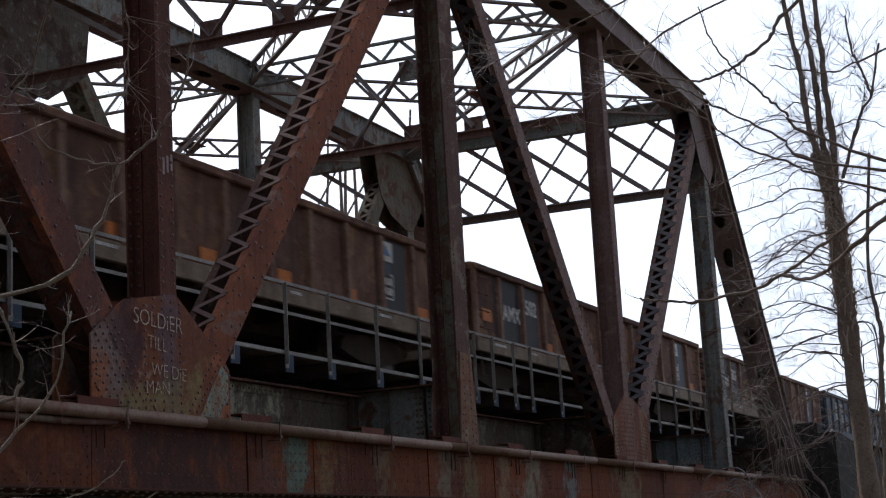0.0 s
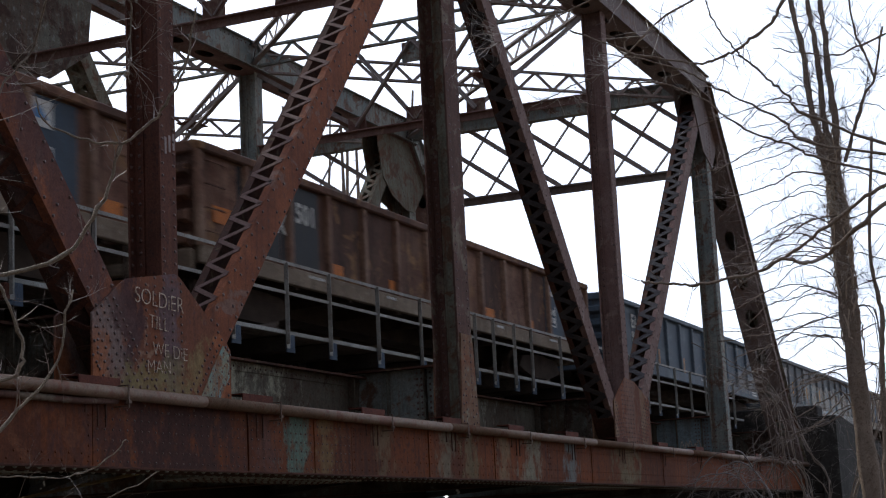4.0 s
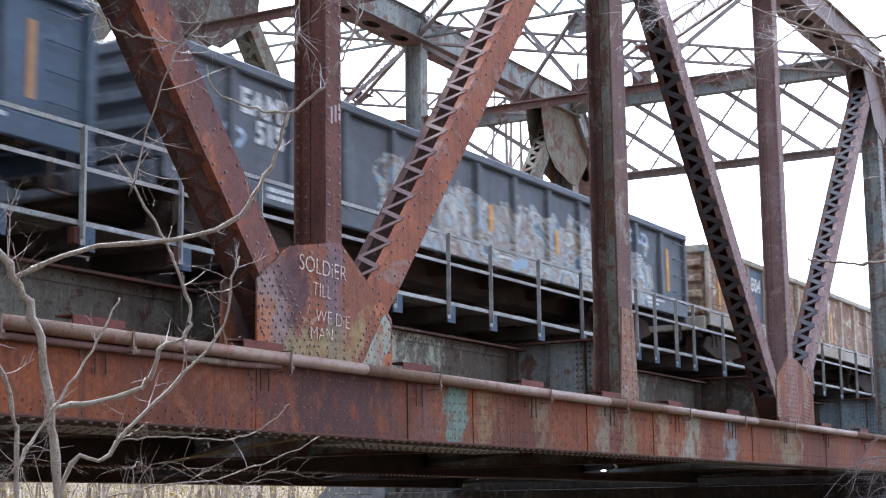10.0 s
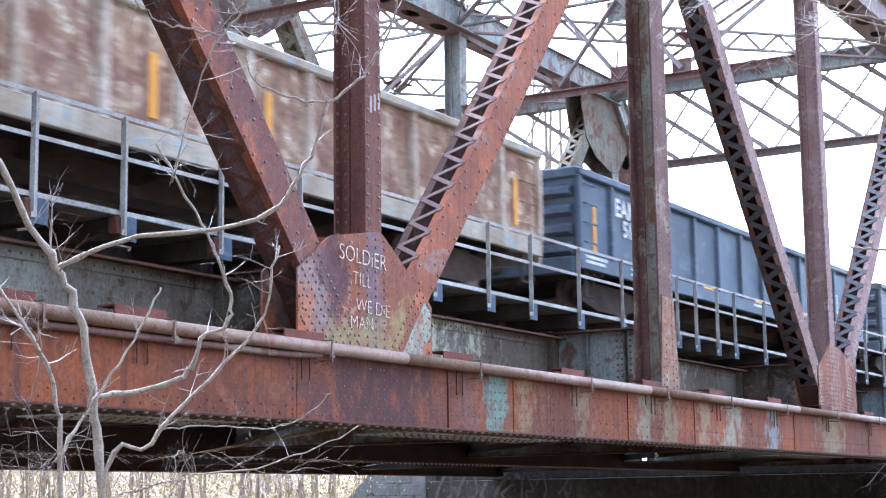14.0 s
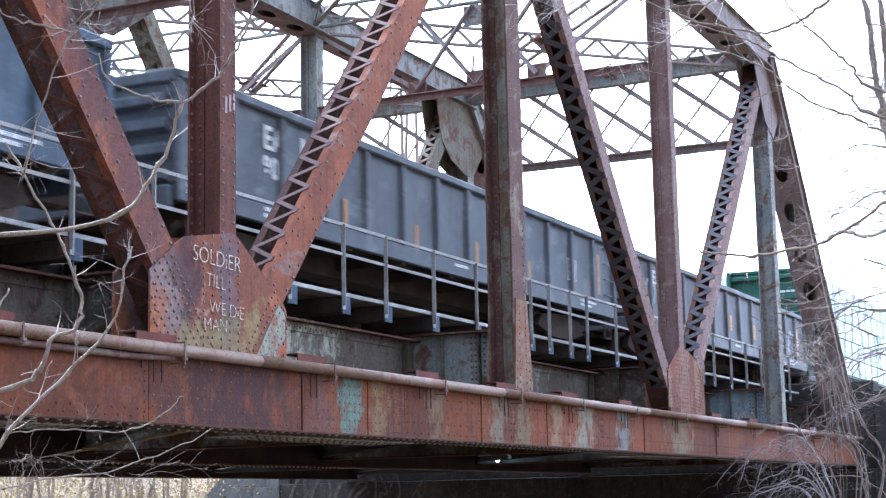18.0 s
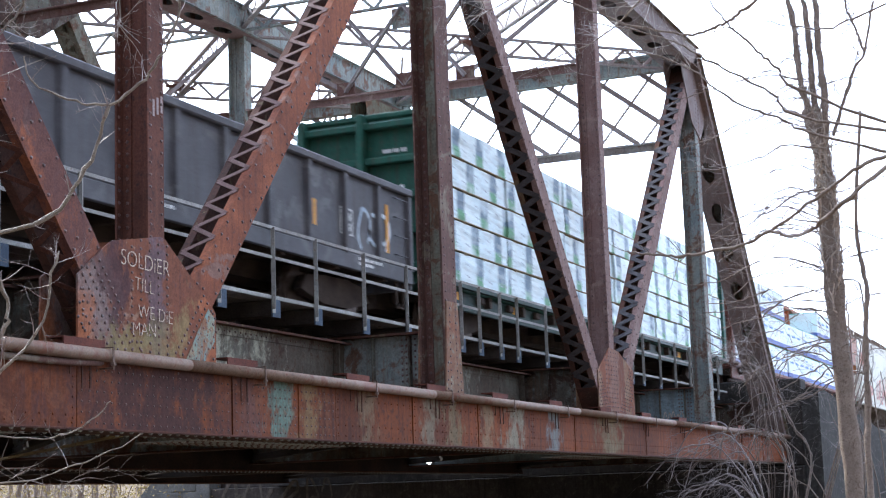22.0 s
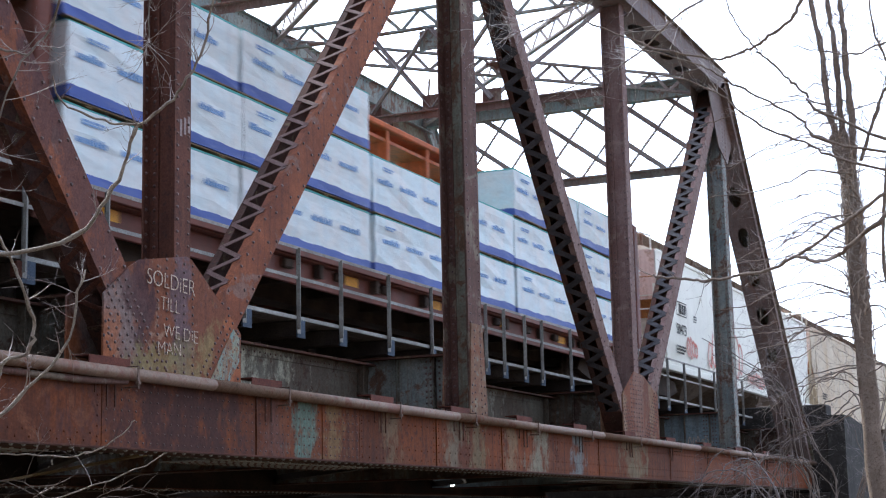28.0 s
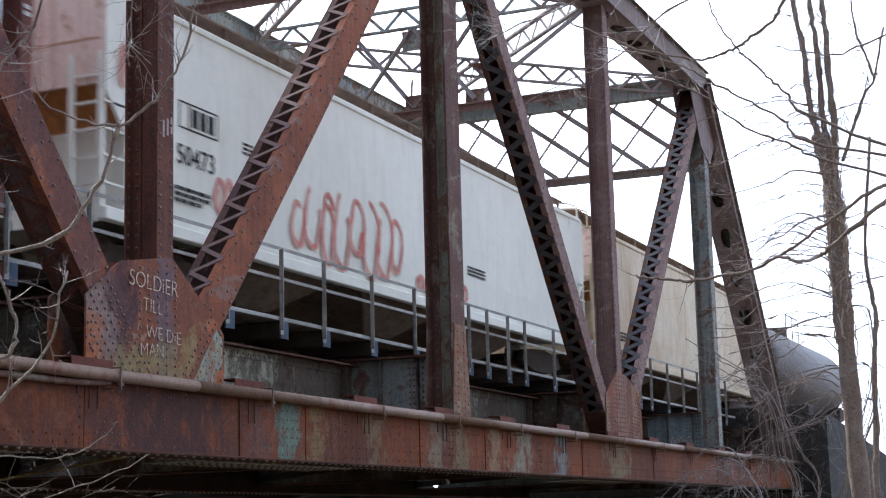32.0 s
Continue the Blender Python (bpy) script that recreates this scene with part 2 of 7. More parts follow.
    if per_piece:
        info, mul = n.new("ShaderNodeObjectInfo"), n.new("ShaderNodeMapRange")
        mul.inputs[3].default_value, mul.inputs[4].default_value = 1 - per_piece, 1 + per_piece
        l.new(info.outputs["Random"], mul.inputs[0])
        mm = n.new("ShaderNodeMath")
        mm.operation = "MULTIPLY"
        l.new(val.outputs[0], mm.inputs[0])
        l.new(mul.outputs[0], mm.inputs[1])
        l.new(mm.outputs[0], hsv.inputs["Value"])
    else:
        l.new(val.outputs[0], hsv.inputs["Value"])
    l.new(colour, hsv.inputs["Color"])
    l.new(hsv.outputs[0], bsdf.inputs["Base Color"])
    rr = n.new("ShaderNodeMapRange")
    rr.inputs[3].default_value, rr.inputs[4].default_value = max(rough - 0.15, 0.05), min(rough + 0.15, 1.0)
    l.new(small.outputs["Fac"], rr.inputs[0])
    l.new(rr.outputs[0], bsdf.inputs["Roughness"])
    bsdf.inputs["Metallic"].default_value = metal
    bsdf.inputs["Specular IOR Level"].default_value = spec
    if bump:
        bp = n.new("ShaderNodeBump")
        bp.inputs["Strength"].default_value, bp.inputs["Distance"].default_value = bump, 0.02
        l.new(small.outputs["Fac"], bp.inputs["Height"])
        l.new(bp.outputs[0], bsdf.inputs["Normal"])
    return m


DARK_RUN = (0.045, 0.022, 0.018)
RUST = shade("orange_rust", (0.18, 0.06, 0.033), (0.29, 0.1, 0.048), (0.115, 0.05, 0.038), 1.1, 12, 0.4, 0.8, streak=0.6, streak_colour=(0.09, 0.042, 0.034), blotch=((0.21, 0.125, 0.1), 2.6, 0.4), drip=0.25, areas=(((0.1, 0.05, 0.048), (12.3, 5.0), (0.5, 1.6, -38), 0.75), ((0.085, 0.042, 0.042), (11.2, 6.6), (0.35, 1.3, -38), 0.6)))
RUST_CHORD = shade("chord_rust", (0.22, 0.062, 0.019), (0.122, 0.039, 0.018), (0.088, 0.035, 0.022), 0.7, 9, 0.42, 0.8, streak=0.7, streak_colour=DARK_RUN, per_piece=0.12, drip=0.4, blotch=((0.17, 0.062, 0.03), 2.2, 0.43), areas=(
    ((0.1, 0.042, 0.034), 13.9, 2.6, 0.7), ((0.05, 0.024, 0.022), 14.2, 1.7, 0.75), ((0.13, 0.062, 0.05), 15.9, 0.3, 0.7), ((0.13, 0.22, 0.18), 16.64, 0.42, 0.8), ((0.25, 0.18, 0.085), 17.3, 0.4, 0.6), ((0.25, 0.2, 0.12), 18.9, 0.35, 0.5),
    ((0.24, 0.24, 0.17), 20.9, 0.35, 0.5), ((0.2, 0.18, 0.1), 21.8, 0.4, 0.55), ((0.24, 0.2, 0.12), 23.1, 0.35, 0.5), ((0.26, 0.27, 0.2), 24.3, 0.6, 0.6), ((0.22, 0.28, 0.28), 26.2, 0.5, 0.6), ((0.24, 0.22, 0.13), 29.4, 1.1, 0.6)))
RUST_TEAL = shade("faded_teal_paint", (0.2, 0.3, 0.28), (0.3, 0.31, 0.22), (0.2, 0.1, 0.055), 3.2, 14, 0.44, 0.75, streak=0.7, streak_colour=(0.24, 0.11, 0.055), blotch=((0.24, 0.1, 0.05), 3.6, 0.47), drip=0.5)
RUST_GREEN = shade("foot_plate_rust", (0.2, 0.125, 0.08), (0.22, 0.09, 0.05), (0.17, 0.16, 0.12), 1.6, 9, 0.4, 0.78, streak=0.6, streak_colour=(0.1, 0.05, 0.035), blotch=((0.25, 0.22, 0.15), 3.5, 0.38))
RUST_DARK = shade("brown_rust", (0.085, 0.037, 0.028), (0.14, 0.055, 0.038), (0.055, 0.03, 0.026), 1.2, 13, 0.42, 0.8, streak=0.6, streak_colour=(0.17, 0.07, 0.045), drip=0.3)
# mauve rust, made paler and greyer by the sky glare painted into it
RUST_MAUVE = shade("mauve_rust", (0.195, 0.115, 0.1), (0.24, 0.16, 0.145), (0.145, 0.085, 0.072), 1.3, 13, 0.42, 0.75, streak=0.5, streak_colour=(0.12, 0.065, 0.052), blotch=((0.27, 0.19, 0.165), 2.4, 0.42), drip=0.3)
RUST_PURPLE = shade("purple_brown_rust", (0.11, 0.055, 0.044), (0.16, 0.085, 0.068), (0.075, 0.042, 0.036), 1.3, 13, 0.42, 0.78, streak=0.6, streak_colour=(0.06, 0.036, 0.03), blotch=((0.2, 0.16, 0.12), 2.6, 0.44), drip=0.35)
# dark rust that also carries the shade inside members and below the deck
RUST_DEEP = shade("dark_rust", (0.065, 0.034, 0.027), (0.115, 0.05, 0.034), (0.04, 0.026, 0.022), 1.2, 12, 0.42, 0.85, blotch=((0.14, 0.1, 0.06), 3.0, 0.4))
STEEL_GREEN = shade("green_grey_steel", (0.22, 0.22, 0.17), (0.15, 0.13, 0.095), (0.11, 0.06, 0.04), 1.2, 8, 0.4, 0.75, streak=0.7, streak_colour=(0.12, 0.065, 0.04), blotch=((0.13, 0.06, 0.035), 2.2, 0.45), drip=0.5)
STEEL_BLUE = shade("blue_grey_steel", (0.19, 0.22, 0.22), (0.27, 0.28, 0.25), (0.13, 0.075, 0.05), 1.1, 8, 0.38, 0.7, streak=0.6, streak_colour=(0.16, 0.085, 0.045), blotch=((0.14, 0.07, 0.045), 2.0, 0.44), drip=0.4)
FLOOR_STEEL = shade("floor_beam_steel", (0.15, 0.15, 0.125), (0.09, 0.065, 0.05), (0.2, 0.22, 0.21), 0.9, 7, 0.38, 0.8, streak=0.7, streak_colour=(0.13, 0.07, 0.04), blotch=((0.06, 0.032, 0.024), 1.6, 0.46), drip=0.5)
GIRDER = shade("deck_girder_paint", (0.17, 0.16, 0.125), (0.1, 0.08, 0.06), (0.06, 0.034, 0.024), 0.7, 9, 0.4, 0.8, streak=0.4, streak_colour=(0.06, 0.032, 0.022), drip=0.3, areas=(((0.42, 0.4, 0.3), 17.6, 2.0, 0.8), ((0.36, 0.36, 0.3), 25.0, 2.0, 0.7), ((0.22, 0.23, 0.19), 10.5, 0.8, 0.4)), blotch=((0.055, 0.028, 0.02), 2.6, 0.4))
HATCH = shade("gusset_rust", (0.225, 0.078, 0.038), (0.17, 0.064, 0.038), (0.11, 0.052, 0.044), 1.1, 9, 0.4, 0.8, streak=0.3, streak_colour=(0.07, 0.035, 0.035), blotch=((0.3, 0.18, 0.12), 3.0, 0.4), drip=0.25, areas=(
    ((0.21, 0.165, 0.155), (12.98, 3.68), (0.3, 0.7, -32), 0.8), ((0.07, 0.034, 0.036), (13.32, 3.78), (0.2, 0.62, 0), 0.9), ((0.1, 0.052, 0.05), (13.1, 3.95), (0.12, 0.4, -40), 0.7),
    ((0.14, 0.1, 0.115), (14.0, 3.8), (0.16, 0.9, 0), 0.8), ((0.24, 0.19, 0.085), (13.55, 3.2), (0.5, 0.24, 0), 0.75), ((0.22, 0.18, 0.09), (14.05, 3.22), (0.3, 0.26, 0), 0.6), ((0.26, 0.2, 0.09), (14.45, 3.35), (0.14, 0.5, 28), 0.7),
    ((0.36, 0.12, 0.05), (14.98, 3.3), (0.16, 0.5, 0), 0.7), ((0.34, 0.12, 0.05), (12.78, 3.35), (0.14, 0.4, 0), 0.7), ((0.24, 0.14, 0.105), 29.7, 0.6, 0.7), ((0.33, 0.27, 0.17), 28.75, 0.3, 0.4), ((0.31, 0.25, 0.15), 30.55, 0.25, 0.4)))
RIVET = shade("rivet_rust", (0.07, 0.038, 0.034), (0.15, 0.075, 0.06), None, 5, 20, 0.4, 0.42, spec=0.55)
PIPE = shade("old_pipe", (0.165, 0.1, 0.064), (0.215, 0.14, 0.095), (0.13, 0.055, 0.035), 1.2, 12, 0.42, 0.62, streak=0.2, spec=0.22, blotch=((0.15, 0.06, 0.036), 1.6, 0.44))
GALV = shade("weathered_galvanised", (0.38, 0.37, 0.345), (0.27, 0.26, 0.24), (0.15, 0.1, 0.075), 3, 16, 0.38, 0.6, metal=0.2)
GRATE = shade("walkway_edge", (0.42, 0.42, 0.4), (0.28, 0.28, 0.26), (0.16, 0.13, 0.11), 3, 16, 0.4, 0.6, metal=0.2)
BLUE_CAP = shade("blue_grey_timber_end", (0.1, 0.135, 0.185), (0.07, 0.09, 0.125), (0.05, 0.05, 0.055), 4, 16, 0.4, 0.8)
TIMBER = shade("creosoted_timber", (0.045, 0.035, 0.03), (0.075, 0.06, 0.05), (0.03, 0.025, 0.022), 2, 20, 0.4, 0.9, per_piece=0.3)
# stained abutment concrete, with the shade below the bridge put into its colour
CONCRETE_DARK = shade("sooty_concrete", (0.055, 0.046, 0.04), (0.03, 0.027, 0.025), (0.075, 0.064, 0.054), 0.35, 5, 0.4, 0.9, streak=0.6, streak_colour=(0.02, 0.018, 0.017))
CONCRETE = shade("stained_concrete", (0.05, 0.046, 0.041), (0.038, 0.035, 0.032), (0.064, 0.06, 0.054), 0.5, 5, 0.42, 0.9, streak=0.35, streak_colour=(0.03, 0.027, 0.024), blotch=((0.06, 0.056, 0.05), 1.4, 0.42))
CONCRETE_PALE = shade("pale_concrete", (0.15, 0.15, 0.145), (0.115, 0.115, 0.11), (0.08, 0.08, 0.083), 0.6, 6, 0.36, 0.9, streak=0.4, streak_colour=(0.15, 0.15, 0.15))
# rust of the high members, lightened to lilac grey to carry sky glare
RUST_GREY = shade("lilac_grey_rust", (0.175, 0.132, 0.122), (0.235, 0.19, 0.18), (0.13, 0.078, 0.066), 1.2, 11, 0.4, 0.7, streak=0.5, streak_colour=(0.15, 0.09, 0.075), blotch=((0.2, 0.13, 0.11), 2.4, 0.43))
BARK_TAN = shade("tan_vine_clad_bark", (0.25, 0.195, 0.155), (0.33, 0.26, 0.21), (0.13, 0.095, 0.075), 6, 30, 0.44, 0.9, bump=0.9)
BARK_PALE = shade("pale_furrowed_bark", (0.36, 0.3, 0.25), (0.25, 0.21, 0.175), (0.13, 0.1, 0.08), 4, 26, 0.43, 0.95, bump=0.9)
BARK = shade("grey_brown_bark", (0.22, 0.175, 0.145), (0.31, 0.25, 0.205), (0.12, 0.09, 0.075), 5, 30, 0.44, 0.9, bump=0.8)
TWIG = shade("pale_twig_bark", (0.31, 0.25, 0.21), (0.43, 0.36, 0.31), (0.17, 0.12, 0.095), 6, 40, 0.42, 0.45, spec=0.5)
# sunlight on the twigs is put into the next two pale colours
TWIG_TAN = shade("tan_twig_bark", (0.46, 0.35, 0.26), (0.58, 0.47, 0.37), (0.26, 0.18, 0.13), 6, 40, 0.42, 0.45, spec=0.5)
TWIG_PALE = shade("bleached_twig_bark", (0.52, 0.47, 0.42), (0.64, 0.59, 0.54), (0.28, 0.22, 0.18), 6, 40, 0.42, 0.45, spec=0.5)
TWIG_GREY = shade("lilac_grey_twig_bark", (0.17, 0.14, 0.13), (0.28, 0.235, 0.22), (0.1, 0.075, 0.065), 6, 40, 0.42, 0.45, spec=0.5)
LITTER = shade("leaf_litter", (0.09, 0.062, 0.037), (0.16, 0.115, 0.066), (0.06, 0.045, 0.025), 0.5, 7, 0.4, 0.95, bump=0.6)
BALLAST = shade("track_ballast", (0.2, 0.19, 0.18), (0.12, 0.11, 0.1), (0.28, 0.27, 0.25), 3, 30, 0.4, 0.95, bump=0.8)
CHALK = shade("chalk_paint", (0.74, 0.64, 0.52), (0.52, 0.4, 0.31), (0.2, 0.1, 0.075), 11, 34, 0.46, 0.9)
OLD_MARK = shade("faded_lilac_mark", (0.42, 0.36, 0.36), (0.3, 0.23, 0.22), (0.13, 0.07, 0.06), 9, 30, 0.42, 0.9)
WHITE = shade("stencil_white", (0.7, 0.7, 0.68), (0.55, 0.55, 0.53), None, 6, 30, 0.4, 0.7)

# ---- plan ----
X0, PANEL = 14.0, 7.83                 # middle panel point, panel length
XS = [X0 + PANEL * k for k in range(-4, 5)]
Z_TOP = 11.95                          # centre line of the upper chord
Y_NEAR, Y_FAR, Y_THIRD, Y_TRACK = 9.3, 17.1, 24.9, 13.2
HALF = 0.2                             # half depth of a truss member
Z_RAIL = 4.66
X_END = XS[8]


def smooth_line(pts, n):
    """Points along a soft curve through pts."""
    out = []
    k = len(pts)
    for i in range(k - 1):
        p0, p1, p2, p3 = (Vector(pts[max(0, min(k - 1, i + d))]) for d in (-1, 0, 1, 2))
        for j in range(n):
            t = j / n
            out.append(0.5 * ((2 * p1) + (p2 - p0) * t + (2 * p0 - 5 * p1 + 4 * p2 - p3) * t * t + (3 * p1 - p0 - 3 * p2 + p3) * t * t * t))
    out.append(Vector(pts[-1]))
    return out


def run(a, b, step, skip=0.0):
    """Evenly spaced numbers from a + skip to b - skip."""
    n = max(int(round((b - a - 2 * skip) / step)), 1)
    return [a + skip + (b - a - 2 * skip) * i / n for i in range(n + 1)]


def i_column(thing, x, y, z0, z1, width, flange_mat, web_mat, studs):
    """A riveted I-section post whose web faces along the bridge."""
    bm = bm_new()
    t = 0.022
    box(bm, x - 0.012, x + 0.012, y - HALF + t, y + HALF - t, z0, z1)
    web = part("vertical", bm, web_mat, thing)
    for s in (-1, 1):
        bm = bm_new()
        w2, o = width / 2, -s
        prof = [(-w2, 0), (w2, 0), (w2, o * t), (0.035, o * t), (0.035, o * (t + 0.1)), (-0.035, o * (t + 0.1)), (-0.035, o * t), (-w2, o * t)]
        extrusion(bm, (x, y + s * HALF, z0), (x, y + s * HALF, z1), (0, 1, 0), prof)
        part("flange", bm, flange_mat, web)
    spots = []
    for z in run(z0, z1, 0.13, 0.06):
        for e in (-1, 1):
            spots.append((x + e * width * 0.34, y - HALF, z))
    if studs:
        rivets("rivets", spots, (0, -1, 0), 0.021, RIVET, web)
        rivets("rivets", [(x - 0.035, y + s * (HALF - 0.075), z) for z in run(z0, z1, 0.13, 0.06) for s in (-1, 1)], (-1, 0, 0), 0.021, RIVET, web)
        rivets("rivets", [(x - width * 0.36, y + HALF - t, z) for z in run(z0, z1, 0.13, 0.06)], (0, -1, 0), 0.021, RIVET, web)
    return web


def laced(thing, name, p, q, width, mat, y, studs, bars=True, lace_step=0.2, face_mat=None, single=False, lace_mat=None, back=0):
    """Two channels side by side, laced across both open edges; p and q in x and z."""
    a, b = Vector((p[0], 0, p[1])), Vector((q[0], 0, q[1]))
    d = (b - a).normalized()
    n = Vector((-d.z, 0, d.x))          # across the member in its plane
    if n.z < 0:
        n = -n
    top = None
    for s in (-1, 1):
        bm = bm_new()
        yy = y + s * (HALF - 0.012)
        w2, o = width / 2, -s
        side = n.cross(d).y
        o = o * (1 if side > 0 else -1)
        prof = [(0, -w2), (0, w2), (o * 0.1, w2), (o * 0.1, w2 - 0.02), (o * 0.022, w2 - 0.02), (o * 0.022, -w2 + 0.02), (o * 0.1, -w2 + 0.02), (o * 0.1, -w2)]
        extrusion(bm, a + Vector((0, y + s * HALF, 0)), b + Vector((0, y + s * HALF, 0)), n, prof)
        if s < 0:
            top = part(name, bm, face_mat or mat, thing)
        else:
            part("inner_channel", bm, mat, top)
    length = (b - a).length
    if bars:
        k = int(length / lace_step)
        me, joined = None, None
        for e in (-1, 1):
            for i in range(k):
                s = 1 if i % 2 else -1
                u, v = length * i / k, length * (i + 1) / k
                c = a + d * ((u + v) / 2) + n * e * (width / 2 + 0.006) + Vector((0, y, 0))
                way = d * (v - u) + Vector((0, s * 0.33, 0))
                if not single:
                    joined = joined or bm_new()
                    beam(joined, c - way / 2, c + way / 2, 0.1, 0.01, n)
                    continue
                if me is None:
                    bm = bm_new()
                    box(bm, -0.5, 0.5, -0.028, 0.028, -0.005, 0.005)
                    me = bpy.data.meshes.new("lacing_bar")
                    bm.to_mesh(me)
                    bm.free()
                    me.materials.append(LACE if d.x > 0 else RUST_DARK)
                ob = new("lacing_bar", me)
                ob.parent = top
                x = way.normalized()
                m = Matrix((x, n.cross(x).normalized(), n)).transposed().to_4x4()
                m.translation = c
                ob.matrix_basis = m @ Matrix.Diagonal((way.length, 1, 1, 1))
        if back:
            # dark strip added behind the lacing, so its openings look shaded
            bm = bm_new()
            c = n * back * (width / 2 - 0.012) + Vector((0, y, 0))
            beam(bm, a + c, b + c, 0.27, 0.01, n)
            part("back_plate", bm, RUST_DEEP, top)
        if joined:
            ob = part("lacing", joined, lace_mat or mat, top)
            ob["kind"] = "stuff"
        for e in (-1, 1):
            for u in (0.55, length - 0.55):
                bm = bm_new()
                c = a + d * u + n * e * (width / 2 + 0.014) + Vector((0, y, 0))
                beam(bm, c - d * 0.35, c + d * 0.35, 0.4, 0.012, n)
                part("tie_plate", bm, mat, top)
    if studs:
        spots = []
        face = Vector((0, y - HALF, 0))
        for i, u in enumerate(run(0, length, 0.2, 0.1)):
            for e in (-0.4, 0.4):
                spots.append(a + d * u + n * e * width + face)
            if i % 2:
                spots.append(a + d * (u + 0.05) + n * (0.12 if i % 4 == 1 else -0.12) * width + face)
        rivets("rivets", spots, (0, -1, 0), 0.022, RIVET, top)
    return top


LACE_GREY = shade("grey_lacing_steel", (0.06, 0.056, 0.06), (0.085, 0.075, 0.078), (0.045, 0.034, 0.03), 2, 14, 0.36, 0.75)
LACE = shade("lacing_rust", (0.13, 0.075, 0.065), (0.19, 0.12, 0.11), (0.09, 0.045, 0.035), 2, 14, 0.36, 0.75)


def inside(poly, x, z):
    r = False
    for i in range(len(poly)):
        (x0, z0), (x1, z1) = poly[i], poly[i - 1]
        if (z0 > z) != (z1 > z) and x < (x1 - x0) * (z - z0) / (z1 - z0) + x0:
            r = not r
    return r


def gusset(thing, x, y, poly, mat, rows, mirror_faces=(-1, 1), margin=0.05):
    """A pair of gusset plates; rows: lines of rivets (x0, z0, x1, z1, step)."""
    pts = [(x + a, b) for a, b in poly]
    first = None
    for s in mirror_faces:
        bm = bm_new()
        f = y + s * (HALF + 0.012)
        plate(bm, pts, f - 0.011, f + 0.011)
        g = part("gusset_plate", bm, mat, thing)
        if s < 0:
            first = g
            spots = []
            for x0, z0, x1, z1, step in rows:
                n = max(int(math.hypot(x1 - x0, z1 - z0) / step), 1)
                for i in range(n + 1):
                    px, pz = x0 + (x1 - x0) * i / n, z0 + (z1 - z0) * i / n
                    if inside(poly, px, pz):
                        spots.append((x + px, f - 0.011, pz))
            if spots:
                rivets("rivets", spots, (0, -1, 0), 0.0195, RIVET, g)
    return first


GUSSET_LOW = [(-1.32, 3.07), (-1.32, 3.85), (-0.88, 4.17), (-0.74, 4.25), (0.1, 4.4), (0.2, 4.38), (1.12, 3.76), (1.18, 3.7), (1.18, 3.07)]
GUSSET_END = [(-0.95, 3.07), (-0.93, 3.92), (-0.16, 4.4), (0.4, 4.36), (1.32, 4.05), (1.34, 3.07)]
ROWS_LOW = []
for i in range(5):
    ROWS_LOW.append((-0.42 + i * 0.16, 2.6, -0.42 + i * 0.16, 4.4, 0.085))
for i in range(-3, 4):
    o = i * 0.075
    if abs(i) < 3:
        ROWS_LOW.append((0.25 + o, 2.75 - o, 1.25 + o, 3.92 - o, 0.085))
    ROWS_LOW.append((-0.3 + o, 2.75 + o, -1.3 + o, 3.92 + o, 0.08))
ROWS_LOW += [(-1.24, 2.6, -1.24, 3.85, 0.12), (1.12, 2.6, 1.12, 3.7, 0.12)]
FOOT = [(-0.32, 3.07), (-0.3, 3.2), (-0.19, 4.5), (0.22, 4.5), (0.36, 3.2), (0.38, 3.07)]
ROWS_FOOT = [(-0.12, 2.6, -0.09, 4.5, 0.1), (0.14, 2.6, 0.12, 4.5, 0.1), (-0.26, 2.6, -0.2, 3.6, 0.12), (0.3, 2.6, 0.24, 3.6, 0.12)]
HIP = [(-1.2, 11.45), (-0.5, 10.3), (0.25, 10.0), (0.72, 10.5), (0.8, 11.5), (0.1, 12.25), (-1.2, 12.25)]
ROWS_HIP = [(-1.25, 12.1, 0.1, 12.1, 0.12), (-1.25, 11.7, 0.3, 11.7, 0.12), (-0.1, 10.1, -0.1, 11.6, 0.1), (0.12, 10.1, 0.12, 11.6, 0.1), (-0.5, 10.2, -1.2, 11.3, 0.1), (0.45, 11.6, 0.9, 10.8, 0.1)]
TOPJ = [(-1.3, 11.6), (-0.9, 10.9), (-0.4, 10.6), (0.4, 10.6), (0.9, 10.9), (1.3, 11.6), (1.3, 12.2), (-1.3, 12.2)]

TOPJ_FAR = [(-1.85, 11.6), (-1.7, 10.45), (-0.6, 9.75), (0.6, 9.75), (1.7, 10.45), (1.85, 11.6), (1.85, 12.2), (-1.85, 12.2)]
HIP_FAR = [(-1.96, 11.6), (-1.94, 11.3), (-1.7, 10.48), (-1.2, 10.09), (-0.39, 9.85), (0.07, 9.85), (0.71, 10.51), (0.8, 11.5), (0.1, 12.25), (-1.96, 12.25)]
ROWS_FAR = [(0.6, 9.9, 0.6, 11.6, 0.1), (0.9, 9.9, 0.9, 11.6, 0.1), (1.3, 10.2, 1.9, 10.9, 0.1), (1.0, 10.4, 1.8, 11.3, 0.1), (-0.2, 9.9, -0.2, 11.6, 0.1)]

# seams of the lower chord's outer plates and their surface
SEAMS = [XS[0] - 0.6, -12.0, -6.0, -1.0, 3.0, 8.6, 12.68, 15.52, 16.3, 17.05, 18.02, 20.33, 21.42, 22.72, 25.1, 27.25, 29.2, 31.7, 34.0, 36.9, 39.5, 42.6, X_END + 0.35]
SKIN = [RUST_CHORD] * 30


